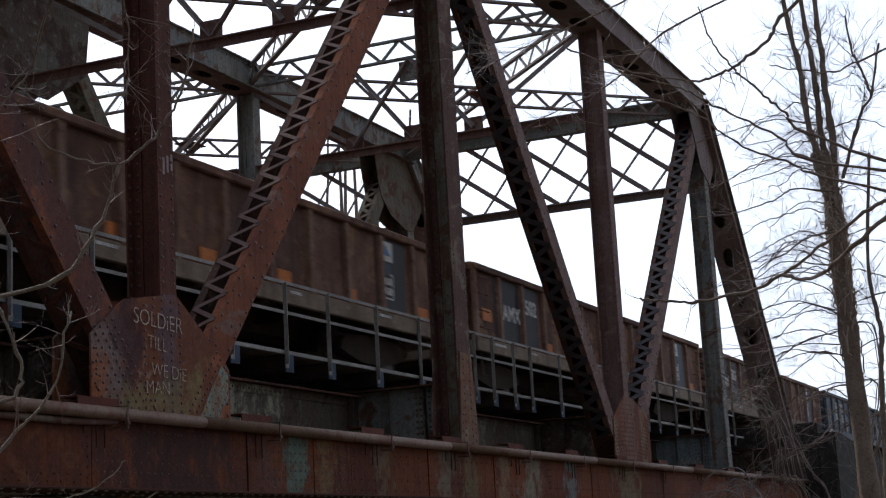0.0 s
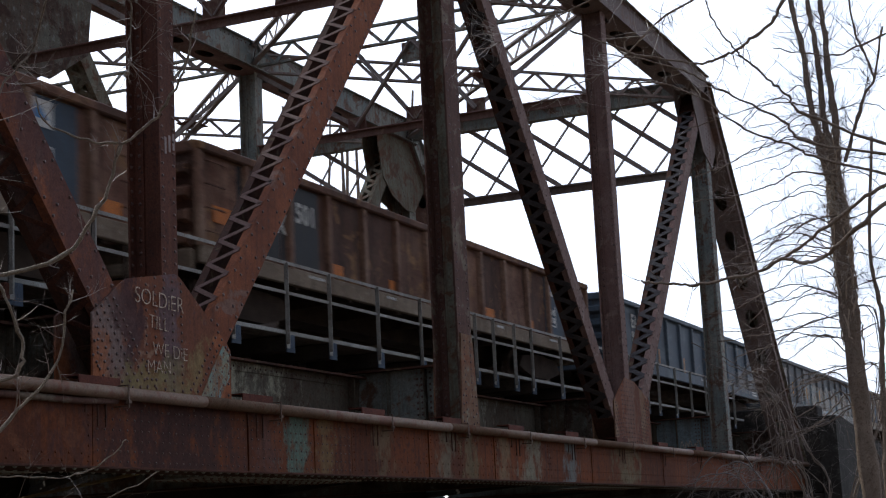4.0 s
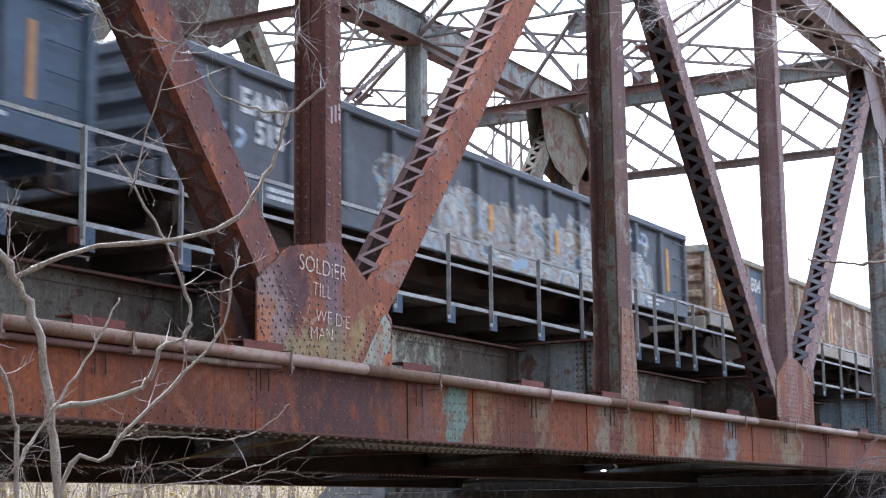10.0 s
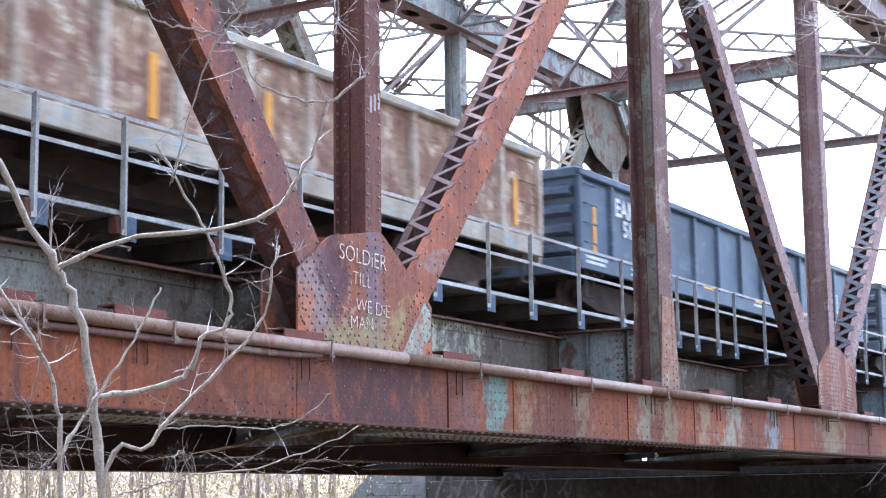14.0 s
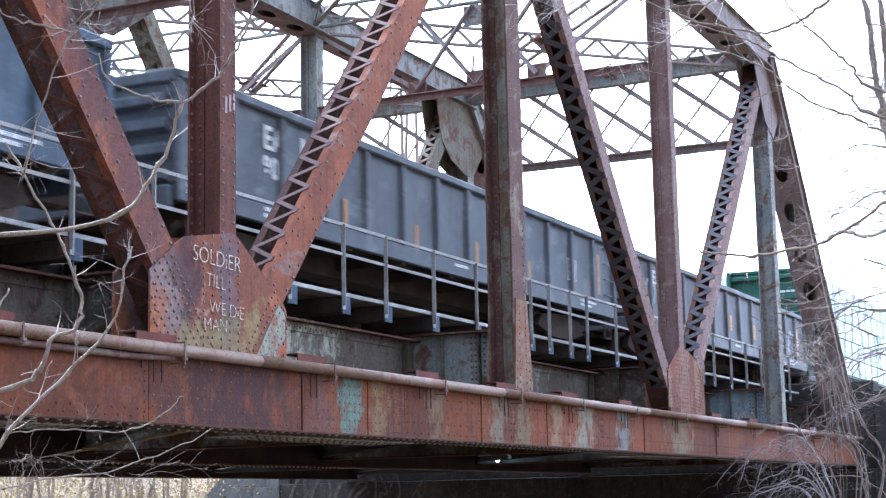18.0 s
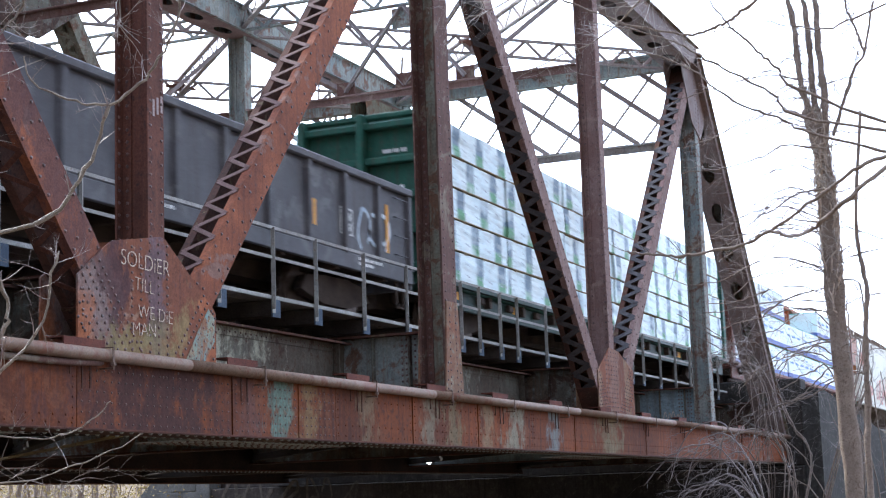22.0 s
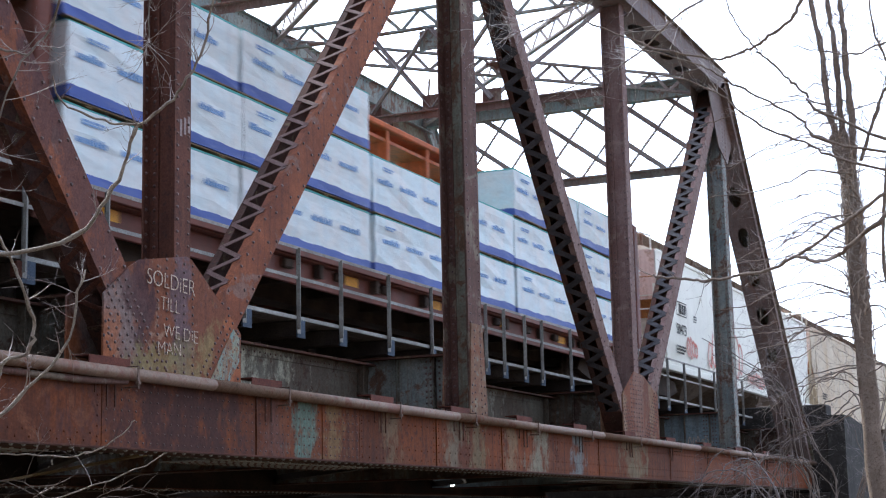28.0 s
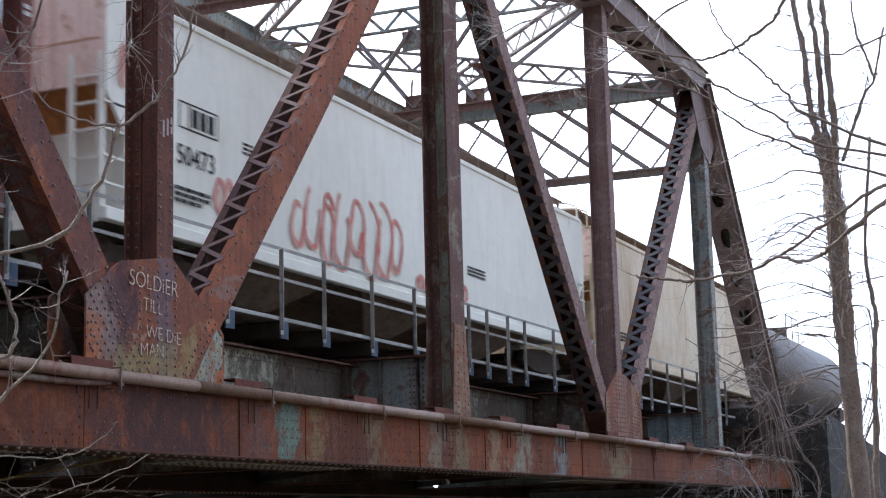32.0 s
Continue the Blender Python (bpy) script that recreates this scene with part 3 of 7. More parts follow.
def holed_strip(a, d, n, length):
    """A plate with a row of oval holes along the underside of a box chord."""
    bm = bm_new()
    cells = int(length / 1.15)
    step, side = length / cells, Vector((0, 1, 0))
    for i in range(cells):
        c = a + d * step * (i + 0.5)
        loops = []
        for h in (0.288, 0.302):
            inner, outer = [], []
            for k in range(16):
                t = 2 * math.pi * k / 16
                cx, cy = math.cos(t), math.sin(t)
                m = max(abs(cx), abs(cy))
                inner.append(bm.verts.new(c - n * h + d * cx * 0.3 + side * cy * 0.15))
                outer.append(bm.verts.new(c - n * h + d * cx / m * step / 2 + side * cy / m * 0.3))
            loops.append((inner, outer))
        for k in range(16):
            j = (k + 1) % 16
            for inner, outer in loops:
                bm.faces.new((inner[k], inner[j], outer[j], outer[k]))
            bm.faces.new((loops[0][0][k], loops[0][0][j], loops[1][0][j], loops[1][0][k]))
    bmesh.ops.remove_doubles(bm, verts=bm.verts[:], dist=0.002)
    bmesh.ops.recalc_face_normals(bm, faces=bm.faces[:])
    return bm


# farther lower chords: the shade below the deck is put into this dark rust
SHADED_CHORD = shade("soot_stained_chord", (0.034, 0.025, 0.021), (0.06, 0.036, 0.028), (0.022, 0.018, 0.016), 1.2, 12, 0.42, 0.85)


def build_truss(y, near):
    thing = empty("bridge_truss", (0, 0, 0))
    tagged(thing, "rusty riveted steel truss of a railway bridge with laced diagonals" if near else "weathered blue-grey riveted steel truss along the far side of the bridge", "bridge truss", "trusses of the bridge")
    # lower chord: two webs of riveted plates with flange angles
    if near:
        for i in range(len(SEAMS) - 1):
            bm = bm_new()
            proud = 0.008 * (i % 2)
            box(bm, SEAMS[i] + (0.002 if SEAMS[i] in (16.3, 17.05) else 0.012), SEAMS[i + 1] - (0.002 if SEAMS[i + 1] in (16.3, 17.05) else 0.012), y - HALF - 0.008 - proud, y - HALF + 0.02, 2.41, 3.05)
            cp = part("chord_plate", bm, SKIN[i], thing)
            spots = []
            dense = 12.5 < SEAMS[i] < 15.6 or 15.5 <= SEAMS[i] < 18
            for x in run(SEAMS[i], SEAMS[i + 1], 0.12 if dense else 0.2, 0.08):
                for z in ((2.46, 2.56, 2.66, 2.76, 2.86, 2.96) if dense else (2.455, 3.0) if SEAMS[i] < 12.6 else (2.47, 2.6, 2.92)):
                    spots.append((x, y - HALF - 0.008 - proud, z))
            if SEAMS[i] < 12.6:
                spots += [(x + 0.1, y - HALF - 0.008 - proud, 2.525) for x in run(SEAMS[i], SEAMS[i + 1], 0.2, 0.08)[:-1]]
            if not dense:
                for z in run(2.5, 2.98, 0.09):
                    spots += [(SEAMS[i] + 0.07, y - HALF - 0.008 - proud, z), (SEAMS[i + 1] - 0.07, y - HALF - 0.008 - proud, z)]
            rivets("rivets", spots, (0, -1, 0), 0.014 if dense else 0.015, RIVET if dense else SKIN[i], cp)
    else:
        bm = bm_new()
        box(bm, XS[0] - 0.5, X_END + 0.3, y - HALF, y - HALF + 0.022, 2.41, 3.05)
        part("bottom_chord", bm, SHADED_CHORD, thing)
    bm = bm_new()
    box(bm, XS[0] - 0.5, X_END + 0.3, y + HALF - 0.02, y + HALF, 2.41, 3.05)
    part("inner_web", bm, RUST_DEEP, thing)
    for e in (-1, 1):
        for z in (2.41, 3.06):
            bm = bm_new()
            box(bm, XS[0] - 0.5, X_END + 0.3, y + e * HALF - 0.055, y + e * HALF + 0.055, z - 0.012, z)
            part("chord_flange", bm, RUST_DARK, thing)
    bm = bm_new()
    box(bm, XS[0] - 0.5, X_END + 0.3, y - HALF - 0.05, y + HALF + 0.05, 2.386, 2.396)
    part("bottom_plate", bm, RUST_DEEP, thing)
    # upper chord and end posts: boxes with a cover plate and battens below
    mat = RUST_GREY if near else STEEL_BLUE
    spans = [("top_chord", (XS[1] - 0.2, Z_TOP), (XS[7] + 0.2, Z_TOP)), ("end_post", (XS[7], Z_TOP), (X_END + 0.1, 2.9)), ("end_post", (XS[1], Z_TOP), (XS[0] - 0.1, 2.9))]
    for name, p, q in spans:
        a, b = Vector((p[0], y, p[1])), Vector((q[0], y, q[1]))
        d = (b - a).normalized()
        n = Vector((-d.z, 0, d.x))
        if n.z < 0:
            n = -n
        top = None
        for s in (-1, 1):
            bm = bm_new()
            o = Vector((0, s * 0.25, 0))
            beam(bm, a + o, b + o, 0.024, 0.56, n)
            if top is None:
                top = part(name, bm, mat, thing)
            else:
                part("inner_web", bm, mat, top)
            bm = bm_new()
            o = Vector((0, s * 0.31, 0)) - n * 0.275
            beam(bm, a + o, b + o, 0.1, 0.02, n)
            part("flange", bm, mat, top)
        bm = bm_new()
        o = n * 0.292
        beam(bm, a + o, b + o, 0.68, 0.024, n)
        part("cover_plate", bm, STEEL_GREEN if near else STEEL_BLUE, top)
        length = (b - a).length
        part("perforated_plate", holed_strip(a, d, n, length), RUST_GREY if near else RUST_MAUVE, top)
        spots = []
        for u in run(0, length, 0.17, 0.1):
            for e in (-0.22, 0.22):
                spots.append(a + d * u + n * e + Vector((0, -0.262, 0)))
        rivets("rivets", spots, (0, -1, 0), 0.022, RIVET, top)
    # posts
    for k in range(1, 8):
        width = {1: 0.34, 2: 0.5, 0: 0.3}[0 if k % 2 == 0 else 2]
        if k in (1, 7):
            width = 0.36
        fm, wm = {4: (RUST_DARK, RUST_DARK), 6: (RUST_MAUVE, RUST_MAUVE)}.get(k, (RUST_PURPLE, STEEL_GREEN))
        if k in (1, 7):
            fm, wm = STEEL_BLUE, STEEL_BLUE
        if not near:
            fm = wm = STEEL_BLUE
        i_column(thing, XS[k] + (0.06 if k % 2 == 0 else 0.0), y, 2.9, Z_TOP - 0.25, width, fm, wm, near)
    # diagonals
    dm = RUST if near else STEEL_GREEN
    for k, s in ((4, 1), (4, -1), (6, -1), (2, 1), (6, 1), (2, -1)):
        foot, head = (XS[k] + s * 0.25, 3.05), (XS[k + s] - s * (0.15 if near else 0.6), Z_TOP - 0.2)
        if near:
            face = RUST_MAUVE if k == 6 else RUST
            # inner channels are darker than the faces: inside shade put into the colour
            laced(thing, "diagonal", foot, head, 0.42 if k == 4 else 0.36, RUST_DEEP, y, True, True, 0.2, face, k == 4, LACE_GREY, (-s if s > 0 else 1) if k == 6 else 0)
        else:
            laced(thing, "diagonal", foot, head, 0.42 if k == 4 else 0.36, dm, y, False, True, 0.2, dm)
    # gussets
    for k in (2, 4, 6):
        # farther lower gussets get the dark rust, with the shade below the deck
        gusset(thing, XS[k], y, GUSSET_LOW if k == 4 or not near else GUSSET_END, HATCH if near else RUST_DEEP, ROWS_LOW)
    for k in (3, 5):
        gusset(thing, XS[k], y, FOOT, RUST_GREEN if near else STEEL_GREEN, ROWS_FOOT)
        gusset(thing, XS[k], y, TOPJ if near else TOPJ_FAR, RUST_DARK if near else FLOOR_STEEL if k == 5 else RUST_DEEP, [] if near else ROWS_FAR)
    hip = HIP if near else HIP_FAR
    gusset(thing, XS[7], y, hip, RUST_GREY if near else STEEL_GREEN, ROWS_HIP)
    gusset(thing, XS[1], y, [(-a, b) for a, b in hip], STEEL_GREEN, [(-a, b, -c, d, e) for a, b, c, d, e in ROWS_HIP])
    return thing


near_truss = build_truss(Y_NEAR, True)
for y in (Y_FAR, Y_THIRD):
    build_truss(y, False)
Y_FACE = Y_NEAR - HALF - 0.026
bm = bm_new()
plate(bm, [(14.5, 3.08), (14.86, 3.08), (15.14, 3.4), (15.14, 3.64), (15.02, 3.74), (14.86, 3.56)], Y_FACE - 0.004, Y_FACE)
part("splice_plate", bm, RUST_TEAL, near_truss, "faded teal splice plate")
for body, x, z, size, lean in (("SOLDiER", 13.36, 4.03, 0.235, -2), ("TILL", 13.6, 3.8, 0.2, -3), ("WE DiE", 13.66, 3.53, 0.2, -2), ("MAN", 13.56, 3.34, 0.2, 2)):
    writing("chalk_word", body, size, pose(x, Y_FACE - 0.012, z, 90, 0, 0) @ pose(0, 0, 0, 0, 0, lean), CHALK, near_truss, 0.98, -0.0045)
for i in range(3):
    bm = bm_new()
    box(bm, 14.0 + i * 0.075, 14.04 + i * 0.075, Y_NEAR - HALF - 0.004, Y_NEAR - HALF, 5.66 + 0.03 * i, 5.84 + 0.03 * i)
    part("paint_mark", bm, OLD_MARK, near_truss)


def lattice_bar(bm, a, b, depth, up=(0, 0, 1), flange=0.11, step=0.42):
    """Two light flanges with a zigzag between them."""
    a, b, u = Vector(a), Vector(b), Vector(up)
    d = (b - a).normalized()
    for s in (-1, 1):
        o = u * s * depth / 2
        beam(bm, a + o, b + o, flange, 0.045, u)
    n = int((b - a).length / step)
    for i in range(n):
        s = 1 if i % 2 else -1
        p = a + (b - a) * (i / n) + u * s * depth / 2
        q = a + (b - a) * ((i + 1) / n) - u * s * depth / 2
        beam(bm, p, q, 0.075, 0.014, Vector((-d.y, d.x, 0)) if abs(d.z) < 0.1 else Vector((1, 0, 0)))


# bracing steel, lighter than the trusses: glare of the sky is in its colour
BRACING = shade("weathered_bracing_steel", (0.22, 0.18, 0.17), (0.29, 0.26, 0.25), (0.15, 0.09, 0.075), 1.2, 11, 0.38, 0.7, streak=0.4, streak_colour=(0.14, 0.085, 0.07))
# overhead bracing between the trusses
def overhead(label, Y0, Y1):
    """Sway frames, laced laterals and portals between two trusses."""
    bracing = tagged(empty("overhead_bracing"), label, "bracing", "overhead bracing of the bridge")
    ym = (Y0 + Y1) / 2
    for k in range(1, 8):
        x = XS[k]
        if k not in (1, 7):
            bm = bm_new()
            beam(bm, (x, Y0, 10.0), (x, Y1, 10.0), 0.24, 0.02)
            beam(bm, (x, Y0, 9.93), (x, Y1, 9.93), 0.03, 0.14)
            part("sway_strut", bm, RUST_MAUVE, bracing)
            bm = bm_new()
            lattice_bar(bm, (x, Y0, 12.0), (x, Y1, 12.0), 0.42)
            part("top_strut", bm, STEEL_BLUE, bracing)
            for s in (-1, 1):
                for z0, z1 in ((10.1, 11.75), (11.75, 10.1)):
                    bm = bm_new()
                    off = 0.03 if z0 < z1 else -0.03
                    beam(bm, (x + off, ym + s * 0.02, z0), (x + off, ym + s * 1.34, z1), 0.02, 0.1, (0, 0.5, 0.8))
                    beam(bm, (x + off - 0.04, ym + s * 0.02, z0 - 0.03), (x + off - 0.04, ym + s * 1.34, z1 - 0.03), 0.09, 0.02, (0, 0.5, 0.8))
                    part("sway_brace", bm, BRACING, bracing)
                bm = bm_new()
                box(bm, x - 0.02, x + 0.02, ym + s * 1.34 - 0.2, ym + s * 1.34 + 0.2, 10.01, 10.3)
                part("sway_plate", bm, RUST_PURPLE, bracing)
                bm = bm_new()
                beam(bm, (x, ym + s * 1.34, 10.1), (x, ym + s * (Y1 - Y0) * 0.5, 11.6), 0.03, 0.09, (0, 0.5, 0.8))
                part("sway_brace", bm, BRACING, bracing)
            for z0, z1, w in ((10.01, 10.34, 0.2), (11.3, 11.72, 0.24)):
                bm = bm_new()
                box(bm, x - 0.024, x + 0.024, ym - w, ym + w, z0, z1)
                part("centre_plate", bm, RUST_PURPLE if z0 < 11 else STEEL_BLUE, bracing)
        if k < 7:
            x1 = XS[k + 1]
            bm = bm_new()
            lattice_bar(bm, (x + 0.2, Y0, 11.98), (x1 - 0.2, Y1, 11.98), 0.4)
            part("lateral_brace", bm, BRACING, bracing)
            bm = bm_new()
            lattice_bar(bm, (x + 0.2, Y1, 11.9), (x1 - 0.2, Y0, 11.9), 0.4)
            part("lateral_brace", bm, BRACING, bracing)
            bm = bm_new()
            box(bm, (x + x1) / 2 - 0.35, (x + x1) / 2 + 0.35, ym - 0.25, ym + 0.25, 11.93, 11.95)
            part("crossing_plate", bm, RUST_DARK, bracing)
    # portals in the plane of the end posts
    for x, e in ((XS[7], 1), (XS[1], -1)):
        lean = PANEL / (Z_TOP - 2.74) * e

        def at(y, z):
            return (x + (Z_TOP - z) * lean, y, z)

        bm = bm_new()
        beam(bm, at(Y0, 12.12), at(Y1, 12.12), 0.36, 0.03)
        beam(bm, at(Y0, 11.95), at(Y1, 11.95), 0.03, 0.34)
        beam(bm, at(Y0, 11.8), at(Y1, 11.8), 0.26, 0.03)
        part("portal_strut", bm, STEEL_BLUE, bracing, "blue-grey portal strut")
        bm = bm_new()
        beam(bm, at(Y0, 10.32), at(Y1, 10.32), 0.22, 0.03)
        beam(bm, at(Y0, 10.23), at(Y1, 10.23), 0.03, 0.18)
        part("portal_strut", bm, BRACING, bracing)
        # heavy braces fall towards the near truss, light rods cross them
        for start, step, way, low, thick in ((Y1 - 0.22, 1.2, 2.13, 10.33, (0.06, 0.11)), (Y1 - 0.1, 1.14, -2.07, 10.33, (0.035, 0.05))):
            for i in range(-2, 9):
                top = start - step * i
                foot = top - way
                ta, tb = 0.0, 1.0
                if way > 0:
                    ta, tb = max(0.0, (top - Y1) / way), min(1.0, (top - Y0) / way)
                else:
                    ta, tb = max(0.0, (top - Y0) / way), min(1.0, (top - Y1) / way)
                if tb - ta < 0.15:
                    continue
                bm = bm_new()
                o = Vector((0.0 if way > 0 else 0.07, 0, 0))
                beam(bm, Vector(at(top - way * ta, 11.96 + (low - 11.96) * ta)) + o, Vector(at(top - way * tb, 11.96 + (low - 11.96) * tb)) + o, *thick)
                part("portal_brace" if way > 0 else "portal_rod", bm, BRACING, bracing)


overhead("dark rusty steel sway frames and laced cross bracing over the track", Y_NEAR + 0.22, Y_FAR - 0.22)
overhead("rusty laced cross bracing over the second, farther bay of the bridge", Y_FAR + 0.22, Y_THIRD - 0.22)

OCHRE_SPAN = ((22.07, 18.17, 2.46), (15.37, 10.45, 2.46))
OCHRE_BAR = shade("ochre_weathered_board", (0.3, 0.22, 0.1), (0.2, 0.14, 0.07), (0.12, 0.08, 0.05), 3, 14, 0.4, 0.9)
# pale grey with the bounced light from below put into it
PLATE_GREY = shade("dusty_grey_plate", (0.42, 0.43, 0.4), (0.3, 0.29, 0.26), (0.14, 0.08, 0.06), 2, 10, 0.42, 0.8)
# steel below the deck; its shade is put into the near-black colour
DECK_SHADE = shade("soot_black_steel", (0.028, 0.022, 0.019), (0.045, 0.034, 0.028), (0.018, 0.015, 0.014), 1.2, 12, 0.42, 0.85)
BEAM_BLUE = shade("pale_blue_beam_paint", (0.26, 0.33, 0.36), (0.2, 0.25, 0.27), (0.13, 0.08, 0.055), 1.2, 7, 0.3, 0.75, streak=0.4, streak_colour=(0.15, 0.09, 0.06), drip=0.25)
# ---- deck ----
deck = tagged(empty("bridge_deck"), "floor of rusty steel girders carrying timber ties and rails", "bridge deck")
for y, mat, top in ((10.87, GIRDER, 3.98), (12.35, RUST_DEEP, 4.1), (14.05, RUST_DEEP, 4.1), (15.5, RUST_DEEP, 3.98)):
    bm = bm_new()
    box(bm, XS[0], X_END, y - 0.012, y + 0.012, 3.05, top)
    st = part("stringer", bm, mat, deck)
    for z in (top, 3.02):
        bm = bm_new()
        box(bm, XS[0], X_END, y - 0.15, y + 0.15, z, z + 0.03)
        part("flange", bm, RUST_DEEP, st)
    for z in (3.05, top - 0.12):
        bm = bm_new()
        box(bm, XS[0], X_END, y - 0.026, y - 0.012, z, z + 0.12)
        part("flange_angle", bm, GIRDER if y < 11 else RUST_DEEP, st)
    if y < 11:
        rivets("rivets", [(x, y - 0.026, z) for x in run(8, X_END, 0.14) for z in (3.11, top - 0.06)], (0, -1, 0), 0.018, RIVET, st)
        for x in [k + d for k in XS[:-1] for d in (0.35, PANEL - 0.35)]:
            bm = bm_new()
            box(bm, x - 0.012, x + 0.012, y - 0.12, y - 0.027, 3.06, top - 0.01)
            part("stiffener", bm, mat, st)
for k in range(9):
    x = XS[k] + 0.02
    bm = bm_new()
    box(bm, x - 0.012, x + 0.012, Y_NEAR + HALF, Y_FAR - HALF, 2.55, 4.06)
    fb = part("floor_beam", bm, BEAM_BLUE if k == 7 else STEEL_BLUE if k == 5 else FLOOR_STEEL, deck)
    for z in (2.52, 4.06):
        bm = bm_new()
        box(bm, x - 0.16, x + 0.16, Y_NEAR + HALF, Y_FAR - HALF, z, z + 0.03)
        part("flange", bm, RUST_DEEP, fb)
    for y in (9.75, 10.35, 11.6):
        bm = bm_new()
        box(bm, x - 0.1, x - 0.012, y - 0.012, y + 0.012, 2.56, 4.05)
        part("stiffener", bm, FLOOR_STEEL, fb)
    rivets("rivets", [(x - 0.012, y, z) for y in (9.62, 9.69, 9.83, 9.9) for z in run(2.6, 4.0, 0.09)], (-1, 0, 0), 0.02, RIVET, fb)
# riveted connection plates below the chord; light from below is in their pale grey
for x0, x1 in ((10.2, 12.4), (15.4, 19.2), (28.6, 31.6)):
    bm = bm_new()
    box(bm, x0, x1, 9.55, 10.25, 2.37, 2.382)
    lp = part("lateral_plate", bm, PLATE_GREY, deck)
    rivets("rivets", [(x, y, 2.37) for x in run(x0, x1, 0.16, 0.06) for y in (9.62, 9.82, 10.0, 10.18)], (0, 0, -1), 0.022, RIVET, lp)
# rivets along the lower flanges, their lit look put into the pale colour
for y, z in ((Y_NEAR - 0.2, 2.386), (Y_NEAR + 0.2, 2.386), (10.75, 3.02), (10.99, 3.02), (12.25, 3.02), (12.45, 3.02), (13.95, 3.02), (15.4, 3.02), (Y_FAR - 0.2, 2.386), (Y_FAR + 0.2, 2.386)):
    rivets("rivets", [(x, y, z) for x in run(8, X_END, 0.17)], (0, 0, -1), 0.024, PLATE_GREY, deck)
# an ochre bar across the bottom bracing, standing for one of its laterals
bm = bm_new()
beam(bm, OCHRE_SPAN[0], OCHRE_SPAN[1], 0.09, 0.025)
part("loose_board", bm, OCHRE_BAR, deck, "ochre-coloured bar of the bottom bracing")
# bottom laterals
for k in range(8):
    for a, b in ((Y_NEAR + 0.2, Y_FAR - 0.2), (Y_FAR - 0.2, Y_NEAR + 0.2)):
        bm = bm_new()
        z = 2.6 if a < b else 2.66
        beam(bm, (XS[k], a, z), (XS[k + 1], b, z), 0.16, 0.02)
        beam(bm, (XS[k], a, z + 0.06), (XS[k + 1], b, z + 0.06), 0.02, 0.12)
        part("bottom_lateral", bm, DECK_SHADE, deck)
bm = bm_new()
box(bm, -0.115, 0.115, -1.4, 1.4, -0.12, 0.12, 0.008)
tie_mesh = bpy.data.meshes.new("tie")
bm.to_mesh(tie_mesh)
bm.free()
tie_mesh.materials.append(TIMBER)
for i in range(150):
    x = XS[0] + 0.2 + i * 0.41
    if x > X_END:
        break
    t = new("tie", tie_mesh)
    t.parent = deck
    t.location = (x, Y_TRACK, 4.26)

deck_two = tagged(empty("bridge_deck"), "floor of dark rusty girders and timber ties in the farther bay", "bridge deck")
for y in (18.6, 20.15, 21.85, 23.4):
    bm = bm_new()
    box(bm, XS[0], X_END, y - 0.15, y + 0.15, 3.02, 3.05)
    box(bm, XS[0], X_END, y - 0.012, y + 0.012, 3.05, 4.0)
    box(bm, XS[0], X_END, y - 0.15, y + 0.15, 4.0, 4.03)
    part("stringer", bm, DECK_SHADE, deck_two)
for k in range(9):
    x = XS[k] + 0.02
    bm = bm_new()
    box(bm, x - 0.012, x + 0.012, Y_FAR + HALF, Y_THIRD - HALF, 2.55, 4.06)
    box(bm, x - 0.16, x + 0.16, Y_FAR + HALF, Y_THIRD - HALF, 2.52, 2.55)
    part("floor_beam", bm, DECK_SHADE, deck_two)
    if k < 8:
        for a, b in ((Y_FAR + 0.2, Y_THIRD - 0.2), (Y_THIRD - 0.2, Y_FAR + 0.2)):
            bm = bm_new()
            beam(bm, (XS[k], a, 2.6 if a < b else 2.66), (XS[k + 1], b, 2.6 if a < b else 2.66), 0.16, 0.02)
            part("bottom_lateral", bm, DECK_SHADE, deck_two)
for i in range(150):
    x = XS[0] + 0.2 + i * 0.41
    if x > X_END:
        break
    t = new("tie", tie_mesh)
    t.parent = deck_two
    t.location = (x, 21.0, 4.2)
for y0 in (17.4, 18.5, 22.4, 23.5):
    bm = bm_new()
    box(bm, XS[0], X_END, y0, y0 + 1.05, 4.33, 4.38)
    part("deck_board", bm, TIMBER, deck_two)
bm = bm_new()
box(bm, XS[0], X_END, 14.7, 16.8, 4.385, 4.43)
part("deck_board", bm, TIMBER, deck)

RAIL_STEEL = shade("rail_steel", (0.12, 0.075, 0.055), (0.2, 0.15, 0.12), None, 4, 20, 0.4, 0.5, metal=0.4)
for s in (-1, 1):
    y = Y_TRACK + s * 0.755
    bm = bm_new()
    box(bm, -60, 420, y - 0.075, y + 0.075, 4.47, 4.495)
    box(bm, -60, 420, y - 0.01, y + 0.01, 4.495, 4.61)
    box(bm, -60, 420, y - 0.036, y + 0.036, 4.61, 4.655, 0.006)
    tagged(part("rail", bm, RAIL_STEEL), "worn brown steel rail on timber ties", "rail", "rails of the track")

PLANK_GREY = shade("grey_weathered_planks", (0.24, 0.23, 0.215), (0.15, 0.14, 0.13), (0.09, 0.08, 0.07), 2, 16, 0.42, 0.9, per_piece=0.2)
